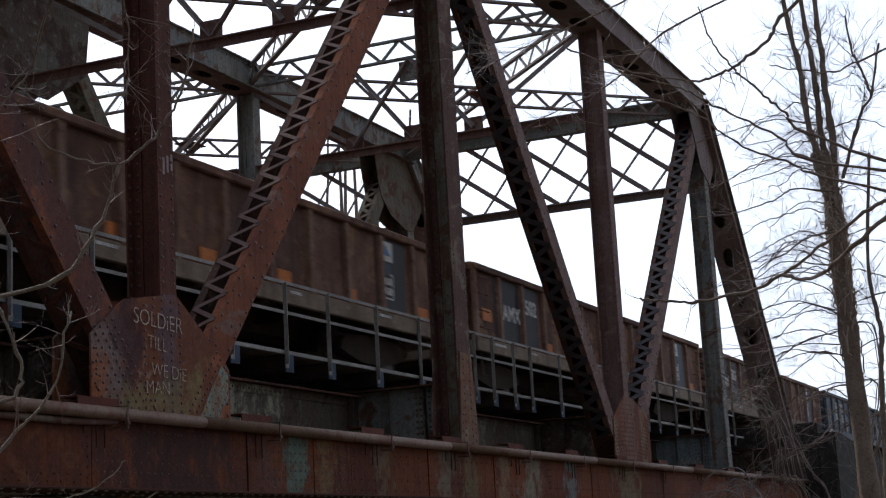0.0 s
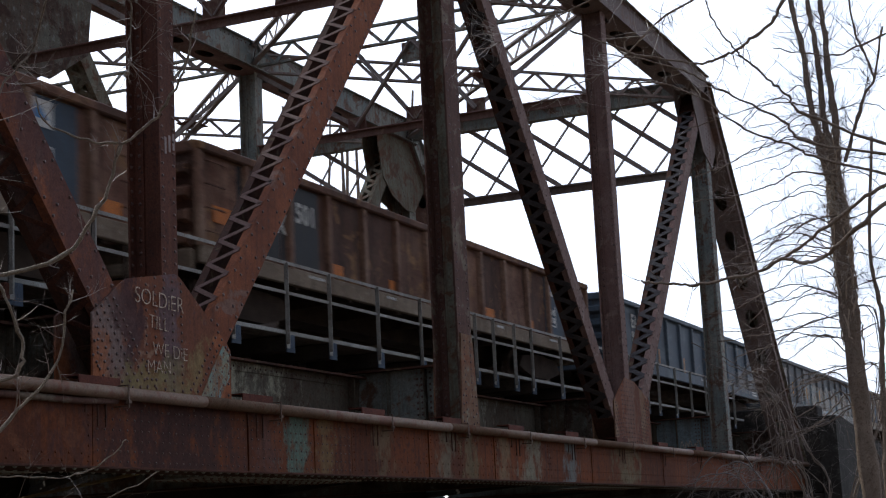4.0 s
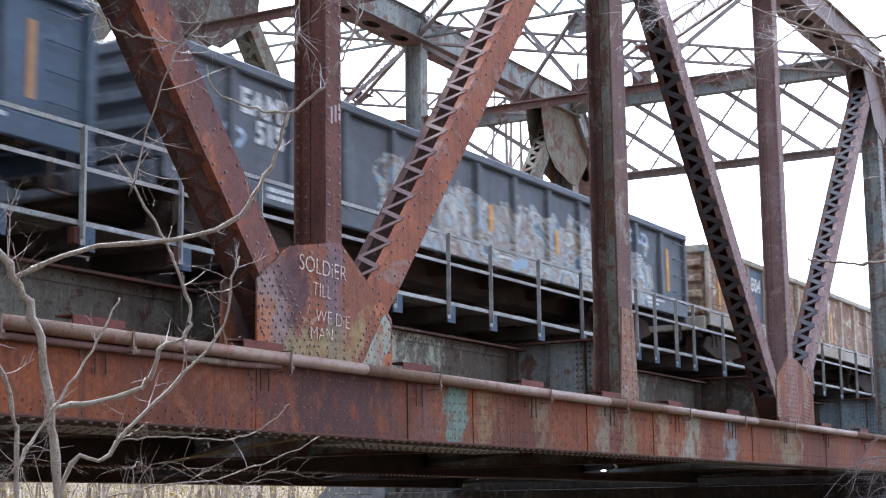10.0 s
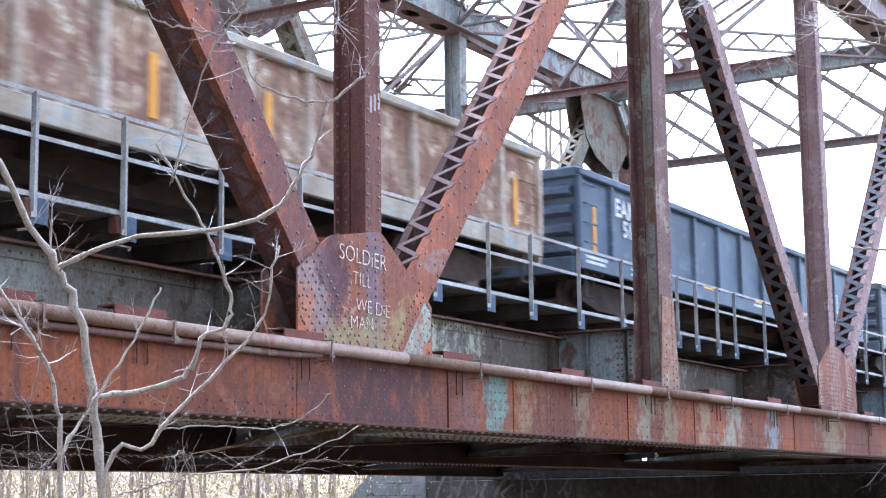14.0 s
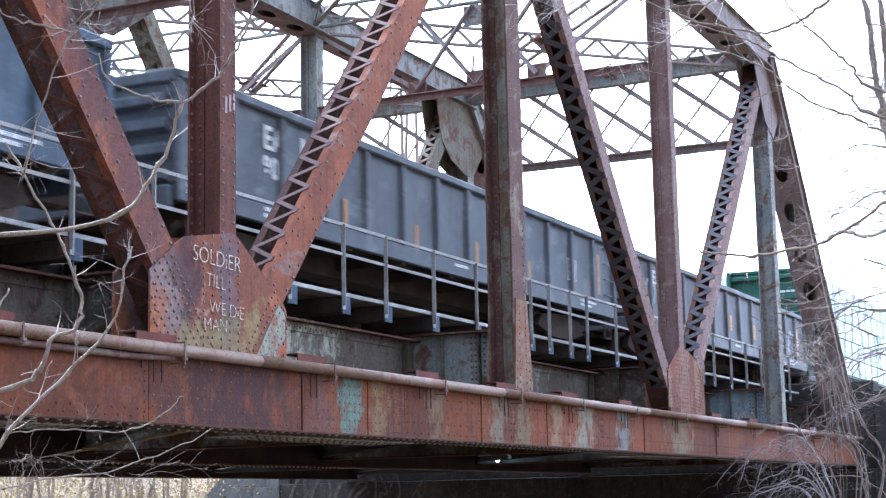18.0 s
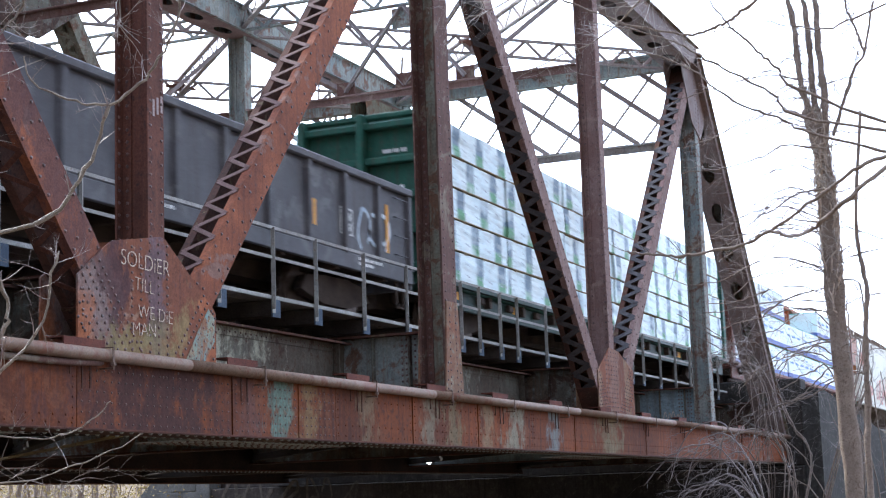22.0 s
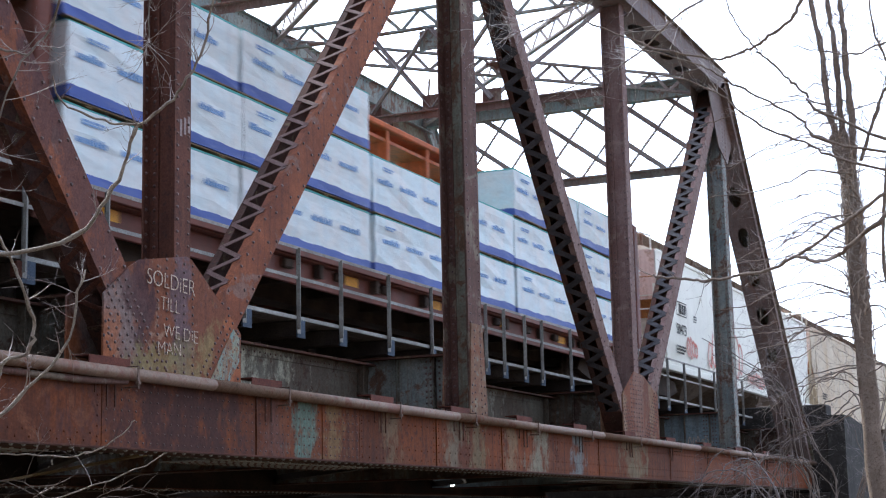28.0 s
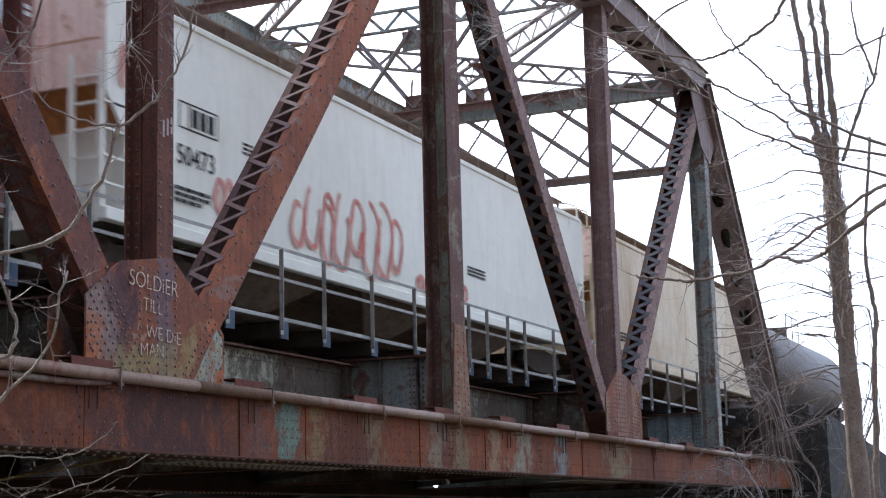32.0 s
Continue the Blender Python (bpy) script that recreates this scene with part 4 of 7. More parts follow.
# ---- walkway with handrail along the near side of the deck ----
walkway = tagged(empty("walkway"), "dark plank walkway with weathered steel handrail on timber brackets", "walkway")
Y_WALK = 10.55
POSTS = [-12.4, -10.9, -9.4, -7.9, -6.4, -4.9, -3.4, -1.9, -0.4, 1.1, 2.6, 4.1, 5.6, 7.1, 8.6, 10.65, 11.86, 13.37, 14.8, 16.3, 17.75, 19.17, 20.41, 21.97, 23.52, 25.79, 26.63, 27.65, 28.53, 30.14, 31.6, 33.1, 34.6, 36.0, 36.91, 38.36, 39.76, 41.2, 42.7, 44.2]
for i, x in enumerate(POSTS):
    bm = bm_new()
    box(bm, x - 0.03, x + 0.19, Y_WALK + 0.03, Y_TRACK - 1.42, 4.16, 4.38, 0.01)
    b = part("bracket", bm, TIMBER, walkway)
    bm = bm_new()
    box(bm, x - 0.03, x + 0.19, Y_WALK + 0.012, Y_WALK + 0.032, 4.15, 4.39)
    part("bracket_cap", bm, BLUE_CAP, b, "blue-grey painted bracket end")
    if x < 14:
        bm = bm_new()
        box(bm, x - 0.12, x - 0.035, Y_WALK - 0.005, Y_WALK + 0.1, 4.2, 4.37, 0.008)
        part("post_foot", bm, RUST_DARK, walkway, "rusty brown post foot")
    bm = bm_new()
    box(bm, x - 0.055, x - 0.045, Y_WALK - 0.05, Y_WALK + 0.012, 4.25, 5.36)
    box(bm, x - 0.055, x + 0.034, Y_WALK - 0.002, Y_WALK + 0.01, 4.2, 5.36)
    part("post", bm, GALV, walkway)
bm = bm_new()
box(bm, XS[0], X_END, 11.45, 11.65, 4.01, 4.16, 0.01)
part("sill_timber", bm, TIMBER, walkway)
for z, h, name in ((5.34, 0.035, "handrail"), (4.93, 0.035, "mid_rail")):
    bm = bm_new()
    box(bm, POSTS[0], POSTS[-1], Y_WALK - 0.012, Y_WALK - 0.004, z, z + h)
    box(bm, POSTS[0], POSTS[-1], Y_WALK - 0.012, Y_WALK + 0.03, z + h, z + h + 0.008)
    part(name, bm, GALV, walkway)
bm = bm_new()
box(bm, POSTS[0], X_END, Y_WALK + 0.015, Y_WALK + 0.022, 4.39, 4.44)
part("toe_strip", bm, GRATE, walkway)
for k in range(4):
    y0 = Y_WALK + 0.03 + k * 0.3
    for x in run(POSTS[0], X_END, 3.9)[:-1]:
        bm = bm_new()
        box(bm, x, x + 3.8, y0, y0 + 0.285, 4.385, 4.43, 0.006)
        part("plank", bm, PLANK_GREY, walkway)

BRACKET = shade("bracket_red_rust", (0.1, 0.034, 0.025), (0.15, 0.05, 0.034), (0.08, 0.03, 0.022), 3, 18, 0.4, 0.8)
# ---- pipe on the lower chord ----
pipe = tagged(empty("service_pipe"), "weathered brown steel pipe clamped along the lower chord", "pipe")
ends = run(XS[0], X_END + 1.0, 6.1)
for i in range(len(ends) - 1):
    tube("pipe_length", [(ends[i] + 0.01, 9.0, 3.1), (ends[i + 1] - 0.01, 9.0, 3.1)], 0.062, PIPE, pipe, 16)
    tube("coupling", [(ends[i] - 0.08, 9.0, 3.1), (ends[i] + 0.08, 9.0, 3.1)], 0.058, PIPE, pipe, 16)
CLAMP = shade("clamp_steel", (0.2, 0.14, 0.11), (0.13, 0.08, 0.06), (0.07, 0.04, 0.03), 6, 24, 0.4, 0.7)
tube("conduit", [(XS[0], 9.035, 3.0), (12.4, 9.035, 3.0), (13.0, 9.035, 3.035)], 0.034, RUST_PURPLE, pipe, 10, "dark conduit below the pipe")
for x in [-10.6, -8.0, -5.4, -2.8, -0.2, 2.4, 5.0, 7.6, 9.15, 10.7, 13.05, 16.0, 18.9, 21.4, 23.9, 26.5, 29.3, 32.0, 34.8, 37.6, 40.4, 43.2]:
    bm = bm_new()
    box(bm, x - 0.012, x + 0.012, 8.928, 8.936, 2.96, 3.18)
    box(bm, x - 0.012, x + 0.012, 8.928, 9.2, 3.17, 3.18)
    box(bm, x - 0.022, x + 0.022, 8.915, 8.95, 3.0, 3.03)
    box(bm, x - 0.009, x + 0.009, 8.936, 9.085, 2.97, 2.985)
    part("clamp", bm, CLAMP, pipe)
    bm = bm_new()
    box(bm, x - 0.62, x + 0.03, 9.055, 9.25, 3.235, 3.25)
    plate(bm, [(x - 0.62, 3.16), (x - 0.62, 3.235), (x + 0.03, 3.25), (x + 0.03, 3.12)], 9.05, 9.065)
    part("bracket", bm, BRACKET, pipe)
    for d in (-0.52, -0.33, -0.2):
        bm = bm_new()
        box(bm, x + d - 0.009, x + d + 0.009, 9.05, 9.062, 2.78 + 0.12 * (d < -0.4), 3.07)
        part("bolt_rod", bm, RUST_DEEP, pipe)

# ---- abutment, banks and ground ----
abut = tagged(empty("abutment"), "stained concrete bridge abutment with faded spray paint", "abutment", kind="structure")
bm = bm_new()
box(bm, X_END + 0.2, X_END + 2.0, 8.6, 27.5, -1.0, 2.3, 0.03)
box(bm, X_END + 0.9, X_END + 2.0, 8.6, 28.6, 2.3, 4.1, 0.03)
part("wall", bm, CONCRETE_DARK, abut)
bm = bm_new()
box(bm, X_END + 0.45, X_END + 1.2, 8.6, 11.7, 2.31, 4.72, 0.03)
part("curtain_wall", bm, CONCRETE_DARK, abut)
bm = bm_new()
plate(bm, [(X_END + 0.3, -1), (X_END + 0.3, 4.4), (X_END + 1.3, 4.4), (X_END + 16, 3.2), (X_END + 16, -1)], 8.1, 8.58)
part("wing_wall", bm, CONCRETE, abut)
bm = bm_new()
for v in ((0.15, 27.5, 2.72), (0.15, 29.5, 2.72), (0.15, 33.5, -1.0), (0.15, 27.5, -1.0)):
    bm.verts.new((X_END + v[0], v[1], v[2]))
f = bm.faces.new(bm.verts[:])
r = bmesh.ops.extrude_face_region(bm, geom=[f])
for v in r["geom"]:
    if isinstance(v, bmesh.types.BMVert):
        v.co.x += 0.7
bmesh.ops.recalc_face_normals(bm, faces=bm.faces[:])
part("wing_wall", bm, CONCRETE_PALE, abut, "pale concrete wing wall with faded spray paint")

bm = bm_new()
box(bm, -0.02, 0.0, -0.47, 0.47, -0.185, 0.185, 0.012)
block_mesh = bpy.data.meshes.new("block")
bm.to_mesh(block_mesh)
bm.free()
block_mesh.materials.append(CONCRETE_PALE)
pale_wing = abut.children[-1]
for row in range(8):
    z = -0.3 + 0.39 * row
    for col in range(6):
        y = 28.0 + 0.97 * col + 0.48 * (row % 2)
        if y + 0.5 < 29.5 + (2.72 - z - 0.2) * 4.0 / 3.72:
            block = new("block", block_mesh)
            block.parent = pale_wing
            block.location = (X_END + 0.15, y, z)

SPRAY = shade("faded_spray_paint", (0.12, 0.1, 0.085), (0.055, 0.048, 0.04), (0.03, 0.027, 0.024), 3, 14, 0.42, 0.9)


def stroke(name, pts, r, m, material, parent):
    """A flat sprayed line along pts, in the plane of m."""
    line = smooth_line([(a, b, 0) for a, b in pts], 5)
    v, f = [], []
    tube_data(line, [r] * len(line), 6, v, f)
    ob = soup(name, [(a, b, c * 0.08) for a, b, c in v], f, material, parent)
    ob.matrix_basis = m
    return ob


for i in range(3):
    m = Matrix(((0, 0, -1, XS[7] - 0.004), (-1, 0, 0, 10.3 - 0.2 * i), (0, 1, 0, 3.35), (0, 0, 0, 1)))
    stroke("chalk_scrawl", [(0, 0.05 * i), (0.05, 0.2), (0.11, 0.02), (0.16, 0.18 - 0.05 * i), (0.2, 0.03)], 0.008, m, CHALK, deck)
rng = random.Random(4)
for i in range(7):
    y = 27.0 - i * 0.72
    m = Matrix(((0, 0, -1, X_END + 0.19), (-1, 0, 0, y), (0, 1, 0, 1.15), (0, 0, 0, 1)))
    w = rng.uniform(0.3, 0.6)
    pts = [(0, 0), (0.05, 0.7), (w * 0.5, 1.3), (w, 0.9), (w * 0.55, 0.6), (w, 0.3), (w * 0.4, -0.1)][rng.randint(0, 2):rng.randint(5, 7)]
    stroke("spray_mark", [(a + rng.uniform(-0.18, 0.18), b + rng.uniform(-0.25, 0.25)) for a, b in pts], rng.uniform(0.03, 0.07), m, SPRAY, abut)
for i in range(3):
    m = Matrix(((0, 0, -1, X_END + 0.14), (-1, 0, 0, 29.9 - i * 0.75), (0, 1, 0, 0.9), (0, 0, 0, 1)))
    pts = [(0, 0), (0.1, 0.8), (0.4, 1.1), (0.55, 0.6), (0.2, 0.4), (0.6, 0.0)]
    stroke("spray_mark", [(a + rng.uniform(-0.08, 0.08), b + rng.uniform(-0.1, 0.1)) for a, b in pts], 0.045, m, SPRAY, abut)

# glowing disc and rim added on the end floor beam, for a gap of bright sky
lamp = tagged(empty("work_lamp"), "small round white glowing spot added below the bridge deck", "lamp")
GLOW = bpy.data.materials.new("lamp_glow")
GLOW.use_nodes = True
glow = GLOW.node_tree.nodes["Principled BSDF"]
glow.inputs["Emission Color"].default_value, glow.inputs["Emission Strength"].default_value = (1, 0.97, 0.9, 1), 5.0
tube("housing", [(XS[7] + 0.01, 16.3, 2.63), (XS[7] - 0.1, 16.3, 2.63)], 0.075, GALV, lamp, 14)
v, f = [], []
tube_data([(XS[7] - 0.1, 16.3, 2.63), (XS[7] - 0.13, 16.3, 2.63), (XS[7] - 0.15, 16.3, 2.63)], [0.066, 0.06, 0.035], 14, v, f)
soup("bulb", v, f, GLOW, lamp, smooth=True)

def ground_height(x, y):
    h = 0.25 * noise.noise(Vector((x * 0.12, y * 0.12, 0.3)))
    if x > X_END + 1.0 and (y > 8.6 or x > X_END + 15):
        t = min((x - X_END - 1.0) / 3.0, 1.0)
        side = max(abs(y - Y_TRACK) - 3.4, 0.0)
        h = max(h, (4.05 - side * 0.62) * t)
    h += max(0.0, min((y - 33) * 0.24, 6.5)) * (1.0 if x < 70 else max(0.0, 1 - (x - 70) / 30))
    if y < 34:
        h -= 1.2 * math.exp(-((y - 20) / 8) ** 2) * (1 if x < X_END else 0)
    return h


verts, faces = [], []
gx = [-700, -300, -120, -60] + list(np.arange(-40, 110, 1.6)) + [120, 150, 200, 300, 500, 900]
gy = [-700, -300, -120, -60, -40] + list(np.arange(-24, 60, 1.6)) + [70, 90, 130, 200, 350, 700]
for y in gy:
    for x in gx:
        verts.append((float(x), float(y), ground_height(float(x), float(y))))
nx = len(gx)
for j in range(len(gy) - 1):
    for i in range(nx - 1):
        a = j * nx + i
        faces.append((a, a + 1, a + 1 + nx, a + nx))
tagged(soup("ground", verts, faces, LITTER, smooth=True), "leaf-strewn ground of the river bank", "ground", kind="structure")
bm = bm_new()
vs = [bm.verts.new(p) for p in ((X_END + 1.0, 10.4, 3.9), (X_END + 1.0, 11.4, 4.4), (X_END + 1.0, 15.0, 4.4), (X_END + 1.0, 16.0, 3.9))]
f = bm.faces.new(vs)
r = bmesh.ops.extrude_face_region(bm, geom=[f])
for v in r["geom"]:
    if isinstance(v, bmesh.types.BMVert):
        v.co.x += 370
bmesh.ops.recalc_face_normals(bm, faces=bm.faces[:])
tagged(part("ballast", bm, BALLAST), "grey stone ballast bed under the track", "ballast", kind="stuff")

# ---- the train ----
def paint(name, c, dirt=(0.07, 0.055, 0.045), patch=None, cover=0.3, rough=0.55, blotch=None, bays=None):
    return shade(name, c, tuple(k * 0.72 for k in c), patch or tuple((k + d) / 2 for k, d in zip(c, dirt)), 0.8, 6, cover, rough, streak=0.5, streak_colour=dirt, bump=0.12, grain=0.3, drip=0.3, blotch=blotch, bays=bays)


SLATE = paint("slate_blue_paint", (0.085, 0.118, 0.16), blotch=((0.11, 0.14, 0.17), 1.3, 0.42), bays=(1.28, 0.05, (0.06, 0.075, 0.095), 0.4))
SLATE_GREY = paint("slate_grey_paint", (0.115, 0.128, 0.145), blotch=((0.15, 0.16, 0.17), 1.3, 0.42), bays=(1.26, 0.05, (0.09, 0.098, 0.11), 0.4))
CHARCOAL = paint("charcoal_paint", (0.115, 0.112, 0.122), blotch=((0.15, 0.146, 0.15), 1.3, 0.43))
IRON_GREY = paint("worn_grey_paint", (0.12, 0.13, 0.145), patch=(0.2, 0.215, 0.235), cover=0.34)
# the grey car carries a long mural
OLD_BROWN = shade("rusted_brown_paint", (0.19, 0.09, 0.06), (0.33, 0.19, 0.13), (0.1, 0.05, 0.038), 1.3, 5.5, 0.42, 0.75, streak=0.85, streak_colour=(0.045, 0.029, 0.025), blotch=((0.3, 0.17, 0.085), 1.6, 0.42), drip=0.6, bays=(1.2692, 0.05, (0.06, 0.035, 0.03), 0.75))
OLD_TAN = shade("faded_tan_brown_paint", (0.48, 0.37, 0.25), (0.3, 0.18, 0.11), (0.6, 0.54, 0.42), 1.6, 3.4, 0.42, 0.75, streak=0.7, streak_colour=(0.13, 0.07, 0.05), blotch=((0.19, 0.095, 0.065), 1.7, 0.47), drip=0.6, bays=(1.2692, 0.05, (0.2, 0.11, 0.075), 0.6))
SILL_PALE = shade("pale_sill_paint", (0.29, 0.23, 0.17), (0.19, 0.14, 0.1), (0.36, 0.33, 0.27), 1.5, 6, 0.36, 0.75, streak=0.5)
RIB_TAN = shade("worn_cream_ribs", (0.52, 0.46, 0.37), (0.34, 0.24, 0.17), (0.2, 0.11, 0.08), 1.2, 5, 0.36, 0.75, streak=0.4)
RIB_BROWN = shade("worn_brown_ribs", (0.22, 0.12, 0.085), (0.33, 0.22, 0.16), (0.09, 0.05, 0.04), 1.2, 5, 0.4, 0.75, streak=0.5)
SILL_TAN = shade("cream_sill_paint", (0.44, 0.4, 0.32), (0.3, 0.23, 0.16), (0.18, 0.3, 0.35), 1.0, 4, 0.4, 0.75, streak=0.4)
PANEL_DARK = paint("dark_panel_paint", (0.035, 0.037, 0.042))
PANEL_BLUE = paint("dull_blue_panel", (0.06, 0.09, 0.13))
UNDER = shade("dirty_running_gear", (0.05, 0.035, 0.028), (0.085, 0.06, 0.045), (0.03, 0.025, 0.02), 2, 12, 0.36, 0.85)
WHEEL = shade("wheel_steel", (0.09, 0.06, 0.045), (0.16, 0.12, 0.1), None, 4, 14, 0.4, 0.5, metal=0.5)
YELLOW = shade("amber_reflector", (0.75, 0.36, 0.03), (0.6, 0.27, 0.03), None, 6, 20, 0.4, 0.5)
FADED = shade("faded_amber_reflector", (0.52, 0.29, 0.12), (0.4, 0.2, 0.08), (0.2, 0.14, 0.1), 6, 20, 0.4, 0.6)
ORANGE = shade("orange_reflector", (0.62, 0.2, 0.03), (0.5, 0.15, 0.03), None, 6, 20, 0.4, 0.5)
# darker copy of the green: grime plus the shade below the packs' overhang
GRIMY_SHADED_GREEN = paint("grimy_green_sill_paint", (0.014, 0.045, 0.034), cover=0.45)
GREEN = paint("dark_green_paint", (0.03, 0.112, 0.078), cover=0.4)
CB_RED = paint("faded_red_oxide_paint", (0.21, 0.07, 0.05))
CB_ORANGE = paint("orange_steel_paint", (0.62, 0.15, 0.05))
HOPPER_WHITE = shade("chalky_white_paint", (0.88, 0.88, 0.79), (0.82, 0.82, 0.73), (0.62, 0.58, 0.48), 0.4, 5, 0.22, 0.6, streak=0.22, streak_colour=(0.5, 0.44, 0.36), bump=0.03, grain=0.06)
HOPPER_TAN = shade("rust_stained_cream_paint", (0.64, 0.56, 0.42), (0.55, 0.43, 0.28), (0.45, 0.22, 0.09), 0.6, 3, 0.28, 0.65, streak=0.5, streak_colour=(0.35, 0.18, 0.08), bump=0.04, grain=0.15)
# chutes are darker and browner than the hopper body
HOPPER_CHUTE = shade("grimy_chute_steel", (0.14, 0.105, 0.075), (0.2, 0.15, 0.105), (0.08, 0.055, 0.04), 1.2, 8, 0.42, 0.8, streak=0.5)
# front end sheet only: pinker than the sides
HOPPER_PINK = shade("sun_faded_pink_cream_paint", (0.85, 0.68, 0.6), (0.78, 0.58, 0.5), (0.5, 0.3, 0.2), 0.7, 4, 0.38, 0.65, streak=0.5, streak_colour=(0.42, 0.22, 0.12), bump=0.04, grain=0.15)
HOPPER_ORANGE = shade("orange_rust_stained_paint", (0.58, 0.27, 0.09), (0.46, 0.2, 0.07), (0.3, 0.13, 0.06), 0.9, 5, 0.4, 0.7, streak=0.6, streak_colour=(0.2, 0.09, 0.05), bump=0.05, grain=0.25)
BOARD_BROWN = shade("rusty_running_board", (0.16, 0.105, 0.08), (0.24, 0.17, 0.13), (0.1, 0.06, 0.045), 2, 10, 0.42, 0.75)
TANK_BLACK = paint("black_tank_paint", (0.08, 0.062, 0.055))
RED_SPRAY = shade("red_spray_paint", (0.6, 0.17, 0.13), (0.68, 0.4, 0.34), None, 2.5, 20, 0.4, 0.7)
PALE_SPRAY = shade("pale_spray_paint", (0.62, 0.68, 0.72), (0.36, 0.45, 0.55), (0.42, 0.33, 0.25), 1.6, 5, 0.36, 0.7)
WOOD = shade("raw_lumber", (0.3, 0.22, 0.12), (0.2, 0.145, 0.085), None, 3, 14, 0.4, 0.8)
DARK_MARK = shade("black_stencil", (0.02, 0.02, 0.022), (0.03, 0.03, 0.03), None, 4, 20, 0.4, 0.7)
SIGN_BLUE = shade("blue_sign", (0.12, 0.25, 0.45), (0.1, 0.2, 0.38), None, 4, 20, 0.4, 0.6)

PRINT_GREY = shade("faded_grey_print", (0.34, 0.4, 0.45), (0.46, 0.53, 0.58), None, 4, 20, 0.4, 0.5)
PRINT_BLUE = shade("printed_blue", (0.2, 0.36, 0.66), (0.26, 0.42, 0.7), None, 4, 20, 0.4, 0.5)


def mural(m, x0, x1, z0, z1):
    """Many-coloured spray paint over the lower part of a side, with a ragged edge."""
    n, l = m.node_tree.nodes, m.node_tree.links
    bsdf = n["Principled BSDF"]
    co = [k for k in n if k.type == "TEX_COORD"][0]
    sep, wob, hue = n.new("ShaderNodeSeparateXYZ"), n.new("ShaderNodeTexNoise"), n.new("ShaderNodeTexNoise")
    wob.inputs["Scale"].default_value, wob.inputs["Detail"].default_value = 1.9, 5
    hue.inputs["Scale"].default_value, hue.inputs["Detail"].default_value, hue.inputs["Distortion"].default_value = 1.25, 3, 2.2
    l.new(co.outputs["Object"], sep.inputs[0])
    l.new(co.outputs["Object"], wob.inputs["Vector"])
    l.new(co.outputs["Object"], hue.inputs["Vector"])

    def op(kind, a, b):
        k = n.new("ShaderNodeMath")
        k.operation = kind
        for i, v in enumerate((a, b)):
            if isinstance(v, (int, float)):
                k.inputs[i].default_value = v
            else:
                l.new(v, k.inputs[i])
        return k.outputs[0]

    edge = op("MULTIPLY", op("SUBTRACT", wob.outputs["Fac"], 0.5), 1.6)
    fac = op("LESS_THAN", op("ADD", sep.outputs[2], edge), z1)
    fac = op("MULTIPLY", fac, op("GREATER_THAN", sep.outputs[2], z0))
    fac = op("MULTIPLY", fac, op("GREATER_THAN", op("ADD", sep.outputs[0], edge), x0))
    fac = op("MULTIPLY", fac, op("LESS_THAN", op("ADD", sep.outputs[0], edge), x1))
    ramp = n.new("ShaderNodeValToRGB")
    r = ramp.color_ramp
    r.elements[0].position, r.elements[0].color = 0.3, (0.08, 0.1, 0.13, 1)
    r.elements[1].position, r.elements[1].color = 0.72, (0.3, 0.45, 0.6, 1)
    for p, c in ((0.37, (0.2, 0.26, 0.3, 1)), (0.4, (0.5, 0.53, 0.53, 1)), (0.43, (0.24, 0.28, 0.3, 1)), (0.455, (0.54, 0.52, 0.45, 1)), (0.485, (0.62, 0.6, 0.54, 1)), (0.5, (0.12, 0.1, 0.1, 1)), (0.535, (0.3, 0.21, 0.15, 1)), (0.565, (0.5, 0.47, 0.4, 1)), (0.6, (0.22, 0.16, 0.12, 1)), (0.63, (0.4, 0.45, 0.47, 1))):
        r.elements.new(p).color = c
    l.new(hue.outputs["Fac"], ramp.inputs["Fac"])
    mix = n.new("ShaderNodeMix")
    mix.data_type = "RGBA"
    old = bsdf.inputs["Base Color"].links[0].from_socket
    l.new(op("MULTIPLY", fac, 0.82), mix.inputs[0])
    l.new(old, mix.inputs[6])
    l.new(ramp.outputs[0], mix.inputs[7])
    l.new(mix.outputs[2], bsdf.inputs["Base Color"])
    return m


